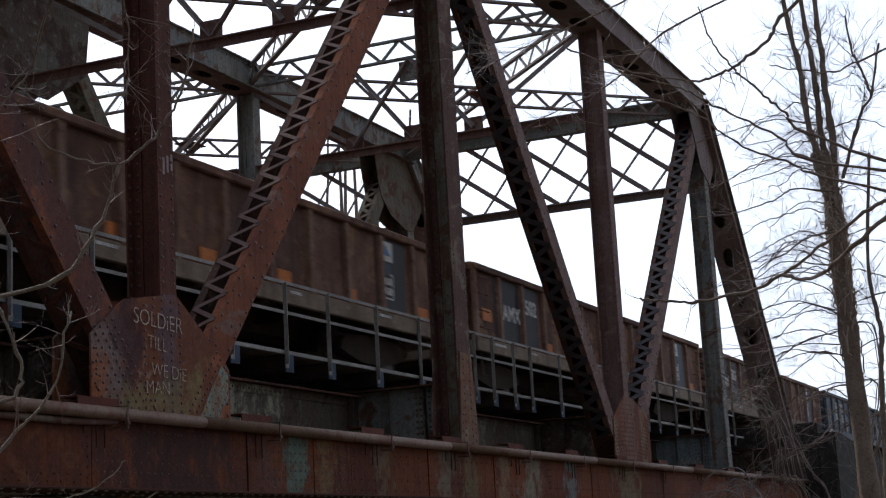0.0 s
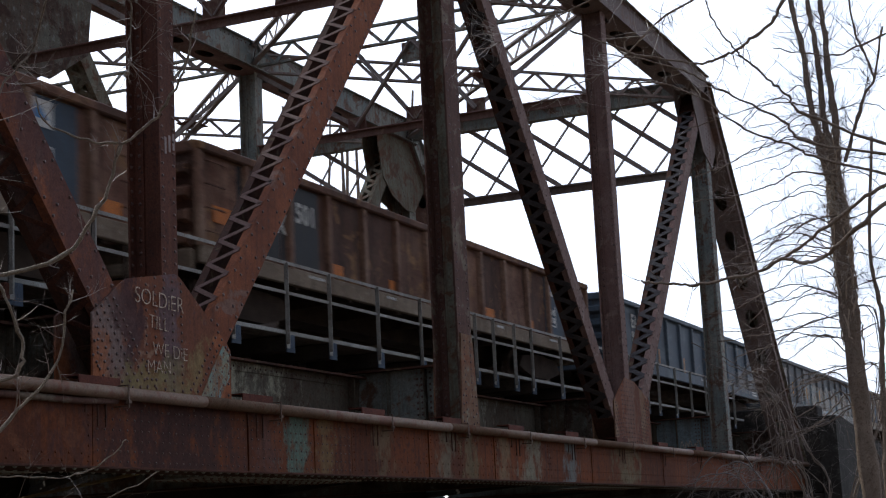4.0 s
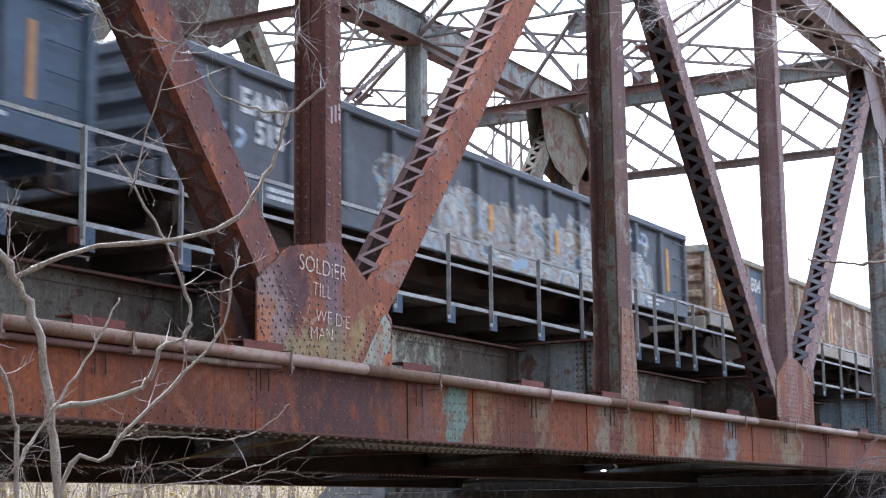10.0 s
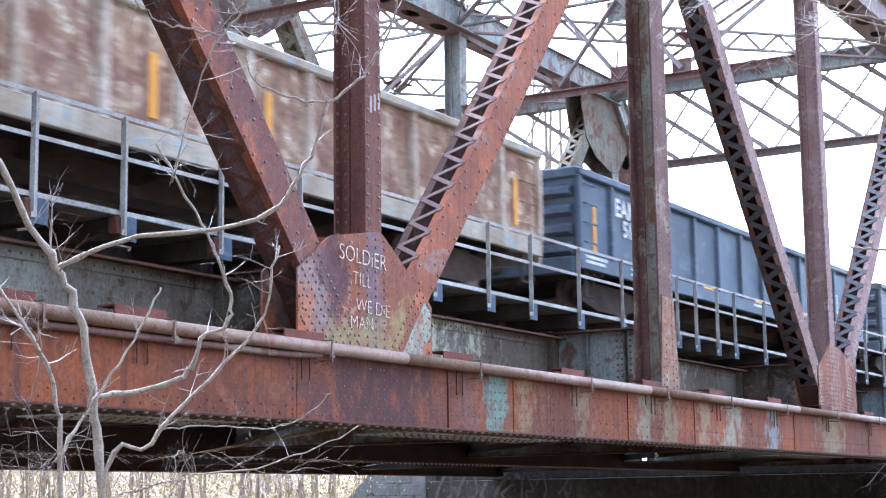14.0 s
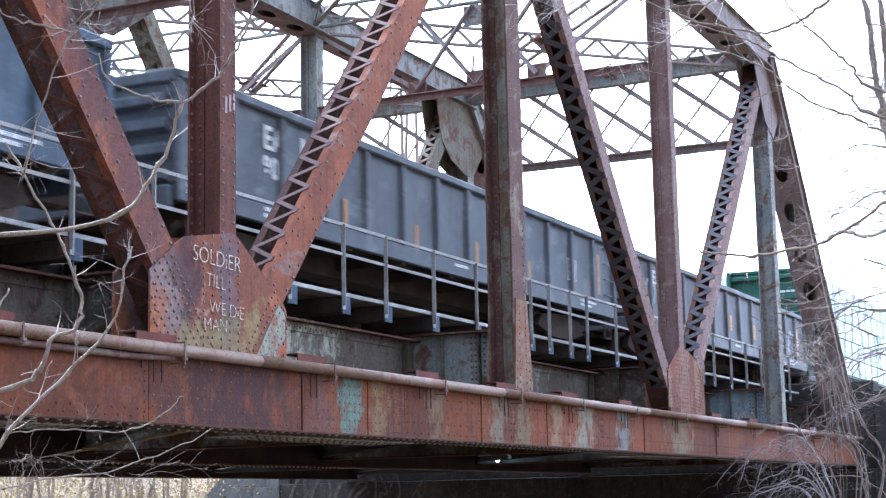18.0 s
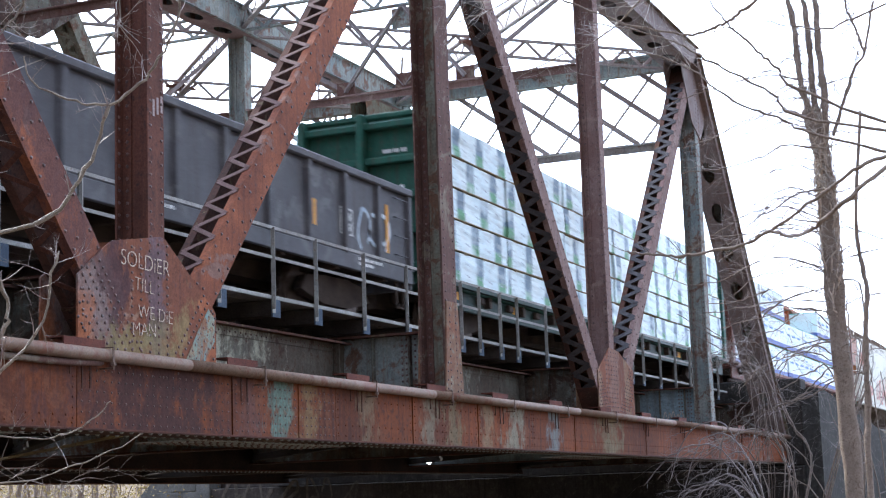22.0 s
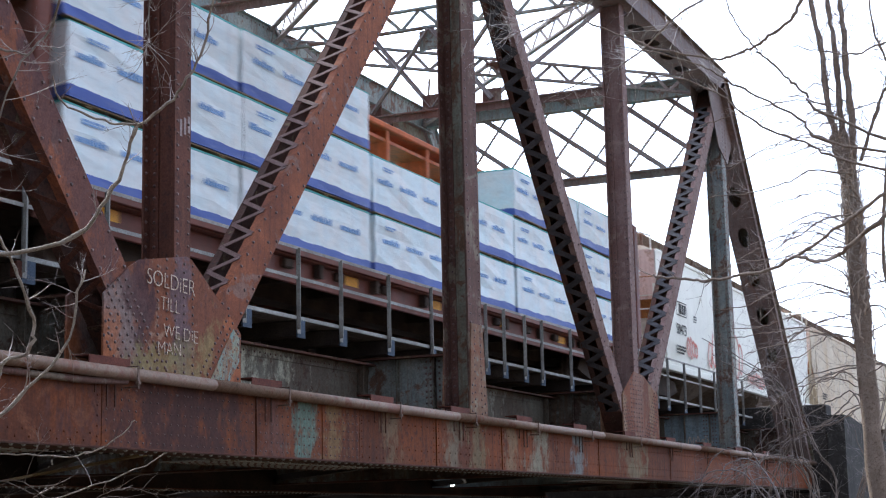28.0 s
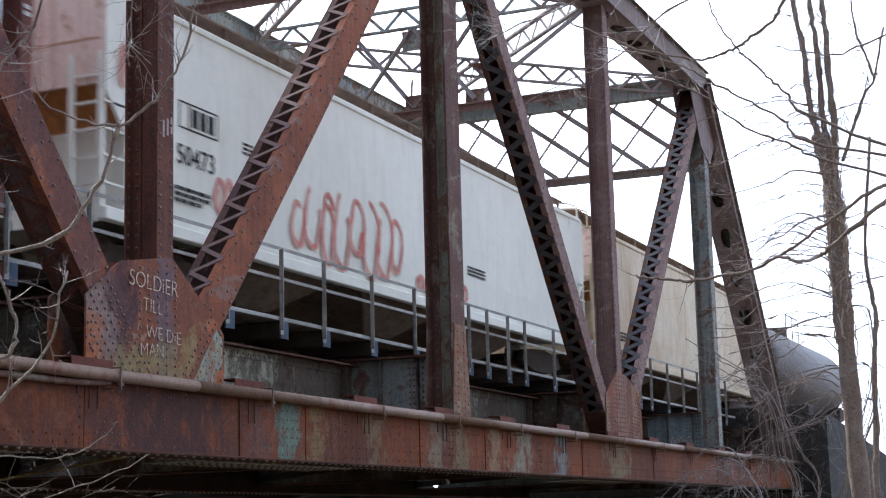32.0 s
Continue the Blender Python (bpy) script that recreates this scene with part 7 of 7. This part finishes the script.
bare_tree("sapling", "thin bare sapling among tangled undergrowth", [
    dict(ctrl=[(3.3, 3.15, -0.1), (3.26, 3.11, 1.6), (3.24, 3.11, 1.87), (3.18, 3.15, 2.05), (3.0, 3.3, 2.4)], r0=0.0081, r1=0.0035, twigs=12, twig_len=0.19, depth=2, first=0.5, wob=0.003, **FINE),
    dict(ctrl=[(3.24, 3.11, 1.72), (3.33, 3.08, 1.86), (3.42, 3.0, 2.05), (3.47, 2.95, 2.2)], r0=0.0049, r1=0.0022, twigs=5, twig_len=0.11, depth=1, wob=0.003, **FINE),
], 7, BARK_SAPLING, TWIG_SAPLING)
for k, (x, y, h) in enumerate(((3.0, 3.35, 1.86), (3.4, 3.2, 1.78), (2.85, 3.4, 1.93), (3.6, 3.1, 1.74))):
    rng = random.Random(60 + k)
    limbs = []
    for i in range(6):
        a = rng.uniform(0, 6.28)
        o = rng.uniform(0.15, 0.5)
        limbs.append(dict(ctrl=[(x, y, -0.1), (x + o * 0.3 * math.cos(a), y + o * 0.3 * math.sin(a), h * 0.6), (x + o * 0.8 * math.cos(a), y + o * 0.8 * math.sin(a), h * rng.uniform(0.9, 1.0)), (x + o * 1.3 * math.cos(a), y + o * 1.3 * math.sin(a), h * rng.uniform(0.9, 1.06))], r0=0.0016, r1=0.0007, twigs=5, twig_len=0.26, depth=2, wob=0.006, first=0.5, lift=0.0, twig_r=0.0009, bend=0.3))
    bare_tree("bramble", "low tangle of bare thin stems on the bank", limbs, 70 + k, BARK, BARK, "shrub")
bare_tree("tree", "leaning grey-barked tree with a few hanging twigs", [
    dict(ctrl=[(1.9, 2.75, -0.2), (1.95, 2.6, 1.2), (2.0, 2.4, 2.2), (2.1, 2.2, 2.62), (2.3, 1.9, 3.4), (2.6, 1.5, 5.0)], r0=0.085, r1=0.05, twigs=0, wob=0.006, sides=20),
    dict(ctrl=[(2.35, 1.85, 3.5), (3.0, 2.2, 3.3), (3.41, 2.6, 2.98), (3.38, 2.71, 2.81), (3.38, 2.84, 2.47)], r0=0.005, r1=0.0018, twigs=16, twig_len=0.22, depth=2, first=0.5, wob=0.003, **FINE),
    dict(ctrl=[(3.39, 2.68, 2.86), (3.31, 2.77, 2.88), (3.24, 2.83, 2.92), (3.2, 2.86, 3.0)], r0=0.003, r1=0.0016, twigs=10, twig_len=0.16, depth=1, wob=0.003, **FINE),
    dict(ctrl=[(2.4, 1.8, 3.6), (3.2, 2.3, 3.5), (3.9, 2.65, 3.25), (4.0, 2.72, 3.02)], r0=0.0042, r1=0.0016, twigs=20, twig_len=0.22, depth=2, first=0.55, wob=0.004, **FINE),
], 9, BARK_PALE, TWIG)

# trees beside the far end of the bridge
HAIR = dict(twig_r=0.0068, bend=0.34)
TRUNK_LINE = [(21.6, 3.4, -0.2), (21.62, 3.45, 1.5), (21.52, 3.51, 3.85), (21.32, 3.52, 5.75), (21.22, 3.48, 6.4)]
vine_limbs = [
    dict(ctrl=TRUNK_LINE, r0=0.135, r1=0.09, twigs=57, twig_len=0.84, depth=2, sides=14, kids=4, first=0.45, lift=0.02, wob=0.005, **HAIR),
    dict(ctrl=[(21.2, 3.5, 6.3), (21.2, 3.66, 6.65), (21.2, 3.73, 7.18), (21.2, 3.77, 7.87), (21.2, 3.86, 8.46), (21.1, 4.0, 10.0)], r0=0.05, r1=0.026, twigs=37, twig_len=0.72, depth=2, sides=9, kids=4, wob=0.005, **HAIR),
    dict(ctrl=[(21.25, 3.5, 6.3), (21.25, 3.57, 6.82), (21.25, 3.58, 7.35), (21.25, 3.6, 7.89), (21.25, 3.65, 8.43), (21.2, 3.7, 10.0)], r0=0.045, r1=0.026, twigs=29, twig_len=0.72, depth=2, sides=9, kids=4, wob=0.005, **HAIR),
    dict(ctrl=[(21.2, 3.46, 6.29), (21.2, 3.42, 6.69), (21.2, 3.45, 7.45), (21.2, 3.45, 7.94), (21.2, 3.47, 8.4), (21.2, 3.5, 10.0)], r0=0.05, r1=0.026, twigs=29, twig_len=0.72, depth=2, sides=9, kids=4, wob=0.005, **HAIR),
    dict(ctrl=[(21.2, 3.34, 6.17), (21.2, 3.18, 6.59), (21.2, 3.01, 7.02), (21.2, 2.87, 7.22), (21.2, 2.7, 7.9)], r0=0.026, r1=0.014, twigs=24, twig_len=0.72, depth=2, kids=4, wob=0.005, **HAIR),
    dict(ctrl=[(21.2, 2.87, 7.22), (21.2, 2.96, 7.57), (21.2, 3.05, 7.85), (21.2, 3.1, 8.35)], r0=0.02, r1=0.012, twigs=16, twig_len=0.72, depth=2, kids=4, wob=0.005, **HAIR),
    dict(ctrl=[(21.25, 3.52, 5.9), (21.22, 3.6, 6.25), (21.2, 3.68, 6.55)], r0=0.075, r1=0.058, twigs=14, twig_len=0.4, depth=1, sides=12, kids=3, wob=0.004, **HAIR),
    dict(ctrl=[(21.2, 3.44, 6.0), (20.5, 3.84, 5.97), (20.5, 4.13, 5.86), (20.5, 4.64, 5.76), (20.5, 5.23, 5.75)], r0=0.013, r1=0.005, twigs=28, twig_len=0.60, depth=2, kids=3, wob=0.005, **HAIR),
    dict(ctrl=[(21.3, 3.5, 5.5), (20.5, 3.74, 5.32), (20.5, 4.03, 5.16), (20.5, 4.32, 5.03), (20.5, 4.6, 4.7)], r0=0.013, r1=0.005, twigs=28, twig_len=0.60, depth=2, kids=3, wob=0.005, **HAIR)]
TWIG_BROWN = shade("brown_twig_bark", (0.15, 0.11, 0.085), (0.24, 0.185, 0.145), (0.09, 0.065, 0.05), 6, 40, 0.42, 0.5, spec=0.4)
rng = random.Random(77)
wound = []
for i in range(26):
    a0, turns, z0, z1 = rng.uniform(0, 6.28), rng.uniform(-5, 5), rng.uniform(3.4, 5.6), rng.uniform(5.9, 7.0)
    pts = []
    for j in range(7):
        z = z0 + (z1 - z0) * j / 6
        k = (z - 3.85) / 2.55
        cx, cy = 21.52 - 0.3 * k, 3.515 - 0.02 * k
        rr = 0.112 - 0.018 * k + rng.uniform(-0.01, 0.035)
        pts.append((cx + rr * math.cos(a0 + turns * j / 6), cy + rr * math.sin(a0 + turns * j / 6), z))
    wound.append(dict(ctrl=pts, r0=0.011, r1=0.006, twigs=18, twig_len=0.36, depth=1, wob=0.02, sides=5, kids=3, first=0.15, twig_r=0.0062, bend=0.5, lift=-0.05))
for i in range(44):
    z, a = rng.uniform(3.2, 7.2), rng.uniform(0.9, 2.4) * (1 if i % 5 else -1)
    reach = rng.uniform(0.6, 1.3) if i < 14 else rng.uniform(1.0, 2.1)
    pts = [(21.45, 3.6, z)]
    for j in range(1, 5):
        pts.append((21.45 - 0.3 * reach * j / 4 * rng.uniform(0, 1), 3.6 + math.sin(a) * reach * j / 4, z + 0.35 * math.sin(j * 1.1) * rng.uniform(0.1, 0.8)))
    vine_limbs.append(dict(ctrl=pts, r0=0.009, r1=0.005, twigs=14, twig_len=0.55, depth=2, wob=0.006, sides=5, kids=3, first=0.1, twig_r=0.0062, bend=0.34))
bare_tree("tree", "tall forked bare tree with many fine side twigs", vine_limbs, 11, BARK_TAN, TWIG)
bare_tree("vine", "dry golden vine tangle wound round the forked trunk", wound, 12, TWIG_TAN, TWIG_PALE, "vine", "stem")
bare_tree("tree", "slim bare tree beside the abutment", [
    dict(wob=0.004, ctrl=[(15.75, 2.36, -0.2), (15.7, 2.36, 1.82), (15.7, 2.34, 2.29), (15.7, 2.31, 2.94), (15.7, 2.27, 3.44), (15.7, 2.29, 3.73), (15.7, 2.32, 4.13), (15.7, 2.2, 5.2)], r0=0.034, r1=0.014, twigs=44, twig_len=0.6, depth=2, sides=9, first=0.3, kids=3, twig_r=0.0036, bend=0.3),
    dict(ctrl=[(15.7, 1.7, 4.8), (15.0, 2.1, 4.36), (15.0, 2.5, 4.06), (15.0, 2.66, 3.96), (14.0, 2.65, 3.78), (13.0, 2.6, 3.68), (13.0, 2.83, 3.59), (13.0, 3.3, 3.54), (13.0, 3.53, 3.57), (13.0, 3.8, 3.63)], r0=0.022, r1=0.009, twigs=8, twig_len=0.3, depth=1, wob=0.006, first=0.4, twig_r=0.004),
    dict(ctrl=[(15.3, 1.7, 4.7), (15.0, 2.09, 4.54), (15.0, 2.43, 4.34), (15.0, 2.85, 4.09), (15.0, 3.06, 3.98)], r0=0.02, r1=0.012, twigs=8, twig_len=0.35, depth=1, wob=0.006, first=0.3, twig_r=0.004),
], 13, BARK_TAN, TWIG_BROWN)
OVER = dict(depth=2, wob=0.006, twig_r=0.0042, bend=0.34)
bare_tree("tree", "bare tree with long limbs reaching over the bank", [
    dict(ctrl=[(12.6, -0.6, -0.2), (12.5, -0.5, 2.5), (12.3, -0.3, 5.0), (12.0, 0.0, 8.0)], r0=0.14, r1=0.07, twigs=6, twig_len=1.0, sides=12),
    dict(ctrl=[(12.3, -0.3, 5.0), (12.1, 1.3, 6.0), (12.0, 2.17, 5.53), (12.0, 2.31, 5.37), (12.0, 2.49, 5.24), (12.0, 2.64, 5.16), (12.0, 2.79, 5.12), (12.0, 2.99, 5.12), (11.9, 3.4, 5.25), (11.8, 3.9, 5.5)], r0=0.017, r1=0.006, twigs=8, twig_len=0.3, first=0.5, **OVER),
    dict(ctrl=[(12.4, -0.4, 3.2), (12.1, 1.2, 3.9), (12.0, 2.06, 4.23), (12.0, 2.24, 4.35), (12.0, 2.48, 4.46), (12.0, 2.73, 4.64), (12.0, 2.91, 4.82), (12.0, 3.19, 4.98), (11.9, 3.5, 5.02)], r0=0.012, r1=0.005, twigs=18, twig_len=0.34, first=0.45, **OVER),
    dict(ctrl=[(12.4, -0.4, 3.6), (12.1, 1.2, 4.1), (12.0, 2.12, 4.36), (12.0, 2.31, 4.55), (12.0, 2.55, 4.73), (12.0, 2.8, 4.89), (12.0, 2.97, 5.02), (12.0, 3.27, 5.18), (11.9, 3.7, 5.3)], r0=0.012, r1=0.005, twigs=22, twig_len=0.34, first=0.45, **OVER),
    dict(ctrl=[(12.4, -0.4, 3.9), (12.1, 1.3, 4.2), (12.0, 2.14, 4.59), (12.0, 2.26, 4.74), (12.0, 2.38, 4.88), (12.0, 2.54, 5.06), (12.0, 2.66, 5.2), (12.0, 2.78, 5.42), (12.0, 2.86, 5.7)], r0=0.013, r1=0.005, twigs=8, twig_len=0.3, first=0.45, **OVER),
    dict(ctrl=[(12.3, -0.3, 5.2), (12.1, 0.9, 5.3), (12.0, 1.61, 5.08), (12.0, 1.87, 5.0), (12.0, 2.12, 5.06), (12.0, 2.35, 5.14)], r0=0.011, r1=0.004, twigs=8, twig_len=0.3, first=0.4, **OVER),
    dict(ctrl=[(12.2, -0.2, 5.5), (12.1, 1.6, 5.9), (12.0, 3.0, 5.6), (11.97, 3.6, 5.2), (11.83, 4.22, 4.96)], r0=0.012, r1=0.004, twigs=60, twig_len=0.42, first=0.5, lift=-0.02, **OVER),
    dict(ctrl=[(12.2, -0.2, 5.7), (12.0, 2.2, 6.1), (11.7, 3.9, 5.6), (11.4, 4.6, 5.3)], r0=0.011, r1=0.004, twigs=50, twig_len=0.42, first=0.5, lift=-0.02, **OVER),
], 15, BARK_TAN, TWIG_PALE)

# brush in front of the abutment; its long stems arch over and droop along the bridge
ARCH = [
    [(32.0, 4.72, 3.66), (32.0, 5.34, 3.69), (32.0, 5.83, 3.42), (32.0, 6.49, 3.25), (32.0, 6.99, 3.03), (32.0, 7.28, 2.77), (32.0, 7.35, 2.12)],
    [(32.5, 4.85, 4.32), (32.5, 5.54, 4.52), (32.5, 6.3, 4.42), (32.5, 6.77, 4.09), (32.5, 7.07, 3.66)],
    [(32.5, 5.47, 3.89), (32.5, 5.9, 3.91), (32.5, 6.46, 3.63), (32.5, 7.13, 3.44), (32.5, 7.67, 2.8), (32.5, 7.87, 2.14)],
    [(33.0, 4.86, 5.44), (33.0, 5.56, 5.62), (33.0, 6.35, 5.45), (33.0, 6.81, 5.2), (33.0, 7.17, 4.82)],
    [(33.0, 6.53, 2.11), (33.0, 6.72, 2.78), (33.0, 6.78, 3.67), (33.0, 7.14, 4.36), (33.0, 7.69, 4.74), (33.0, 8.25, 5.17)],
    [(33.5, 6.18, 2.11), (33.5, 6.58, 3.01), (33.5, 6.99, 3.94), (33.5, 7.43, 4.3), (33.5, 7.83, 4.44)]]
for k, (x, y, seed) in enumerate(((32.0, 6.1, 21), (32.6, 5.6, 22), (32.4, 6.7, 23), (33.4, 6.3, 24))):
    rng = random.Random(seed)
    limbs = []
    if k < 3:
        for line in ARCH[2 * k:2 * k + 2]:
            for copy in range(3):
                # stems side by side that sweep over together
                ox, oy, oz = (0, 0, 0) if copy == 0 else (rng.uniform(-0.5, 0.5), rng.uniform(-0.35, 0.35), rng.uniform(-0.5, 0.25))
                bow = [(a + ox, b + oy * i / 3, c + oz * i / 4) for i, (a, b, c) in enumerate(line)]
                foot = [(x + ox, y, -0.2), (x + ox, y - 0.6, 1.9)] if line[0][2] > 3 else [(x + ox, y, -0.2)]
                limbs.append(dict(ctrl=foot + bow, r0=0.017 if copy == 0 else 0.012, r1=0.007, twigs=12, twig_len=0.75, depth=2, wob=0.012, kids=2, lift=-0.06, first=0.35, twig_r=0.0065, bend=0.28))
    for i in range(2):
        top = rng.uniform(1.6, 3.4)
        out = rng.uniform(0.7, 2.2) * (1 if rng.random() < 0.8 else -0.5)
        e = rng.uniform(-0.5, 0.5)
        limbs.append(dict(ctrl=[(x + rng.uniform(-0.5, 0.5), y + rng.uniform(-0.4, 0.3), -0.2), (x + e, y + 0.15 * out, top * 0.62), (x + e, y + 0.5 * out, top), (x - 0.3 * out, y + 0.95 * out, top * rng.uniform(0.85, 1.02)), (x - 0.4 * out, y + 1.3 * out, top * rng.uniform(0.55, 0.85))], r0=rng.uniform(0.009, 0.017), r1=0.006, twigs=10, twig_len=0.8, depth=2, wob=0.015, kids=2, lift=-0.06, first=0.3, twig_r=0.0065, bend=0.28))
    bare_tree("shrub", "tangled leafless shrub of grey arching stems in front of the abutment", limbs, seed, TWIG_BROWN, TWIG_GREY, "shrub")

rng = random.Random(91)
limbs = []
for i in range(7):
    z = rng.uniform(3.9, 4.7)
    limbs.append(dict(ctrl=[(33.2, 7.0, -0.2), (33.2, 7.0 + rng.uniform(-0.2, 0.3), 2.2), (33.2, 7.1 + rng.uniform(-0.2, 0.3), z), (33.0, 7.5 + rng.uniform(0, 0.5), z + rng.uniform(-0.4, 0.4))], r0=0.007, r1=0.006, twigs=12, twig_len=0.5, depth=2, wob=0.015, kids=3, lift=-0.02, first=0.68, twig_r=0.008, bend=0.5))
# sunlit look of this tangle comes from its pale twig colour
bare_tree("shrub", "dry pale vine tangle beside the end post of the bridge", limbs, 92, TWIG_BROWN, TWIG_PALE, "shrub")

rng = random.Random(95)
limbs = []
x, y = 29.5, 6.2
g = ground_height(x, y) - 0.1
for i in range(10):
    top, out, e = rng.uniform(1.5, 2.9), rng.uniform(0.8, 2.3), rng.uniform(-0.5, 0.5)
    limbs.append(dict(ctrl=[(x, y + rng.uniform(-0.2, 0.2), g), (x + e * 0.5, y + 0.1 * out, g + (top - g) * 0.6), (x + e, y + 0.45 * out, top), (x + e, y + 0.85 * out, top * rng.uniform(0.9, 1.02)), (x + e, y + 1.1 * out, top * rng.uniform(0.6, 0.85))], r0=rng.uniform(0.012, 0.02), r1=0.006, twigs=9, twig_len=0.7, depth=2, wob=0.015, kids=2, lift=-0.06, first=0.4, twig_r=0.007, bend=0.28))
bare_tree("shrub", "thin upright leafless stems in front of the wing wall", [dict(ctrl=[(24.0 + 0.5 * i, 3.1 + 0.16 * i, -0.2), (24.0 + 0.5 * i, 3.1 + 0.2 * i, 1.4), (24.1 + 0.5 * i, 3.2 + 0.24 * i, 3.0 + 0.3 * (i % 3))], r0=0.014, r1=0.006, twigs=16, twig_len=0.6, depth=2, wob=0.012, kids=3, first=0.25, twig_r=0.006, bend=0.3) for i in range(7)], 97, TWIG_BROWN, TWIG_GREY, "shrub")
bare_tree("shrub", "drooping leafless shrub with pale fine twigs below the bridge end", limbs, 96, TWIG_GREY, TWIG_GREY, "shrub")

# leafless woods beyond the bridge
LEAF = shade("last_yellow_leaves", (0.34, 0.26, 0.08), (0.42, 0.33, 0.14), (0.25, 0.16, 0.06), 2, 9, 0.4, 0.8)


def woods(label, count, area, height, seed, leaves=0, mat=TWIG):
    rng = random.Random(seed)
    v, f, tv, tf = [], [], [], []
    for i in range(count):
        x, y = rng.uniform(*area[0]), rng.uniform(*area[1])
        z = ground_height(x, y) - 0.2
        h = rng.uniform(*height)
        lean = (rng.gauss(0, 0.05), rng.gauss(0, 0.05))
        r = h * rng.uniform(0.006, 0.013)
        ctrl = [(x, y, z), (x + lean[0] * h * 0.5, y + lean[1] * h * 0.5, z + h * 0.5), (x + lean[0] * h + rng.gauss(0, 0.2), y + lean[1] * h, z + h)]
        limb(rng, ctrl, r, r * 0.25, v, f, tv, tf, twigs=9, twig_len=h * 0.22, depth=1, wob=0.05, sides=5, kids=4, first=0.1)
    w = soup("woods", v, f, BARK)
    tagged(w, label, "woods", kind="stuff")
    t = soup("woods", tv, tf, mat)
    tagged(t, label, "woods", kind="stuff")
    if leaves:
        lv, lf = [], []
        for i in range(leaves):
            x, y = rng.uniform(*area[0]), rng.uniform(*area[1])
            z = ground_height(x, y) + abs(rng.gauss(0, 1.8))
            s = rng.uniform(0.025, 0.065)
            a, b = Vector((rng.gauss(0, 1), rng.gauss(0, 1), rng.gauss(0, 1))).normalized(), Vector((rng.gauss(0, 1), rng.gauss(0, 1), rng.gauss(0, 1))).normalized()
            k = len(lv)
            p = Vector((x, y, z))
            lv += [tuple(p - a * s), tuple(p + b * s * 0.5), tuple(p + a * s), tuple(p - b * s * 0.5)]
            lf.append((k, k + 1, k + 2, k + 3))
        t = soup("leaves", lv, lf, LEAF)
        tagged(t, "last yellowed leaves on the undergrowth", "leaves", kind="stuff")


woods("bare grey-brown woods on the far bank", 520, ((8, 80), (31, 60)), (3, 10), 31, 45000)
woods("low leafless brush with last leaves along the far bank", 420, ((8, 70), (27, 42)), (0.8, 2.6), 39, 60000, TWIG_TAN)
woods("bare trees behind the railway embankment", 60, ((52, 120), (22, 45)), (4, 9), 33)
woods("bare brush on the embankment slope", 70, ((50, 85), (1.0, 7.0)), (2, 5.5), 35, 0, TWIG_TAN)
woods("tall bare trees standing far behind the bridge", 8, ((83, 94), (43, 46.5)), (26, 31), 37)


def rolled(t):
    """How far the train has come since the start; it slows down a little."""
    return 6.98 * t - 0.01825 * t * t


def motions():
    for car, x in CARS:
        walk(car, [(t, pose(x - rolled(t), Y_TRACK, Z_RAIL)) for t in (0, 4, 8, 12, 16, 20, 24, 28, 32)])


motions()
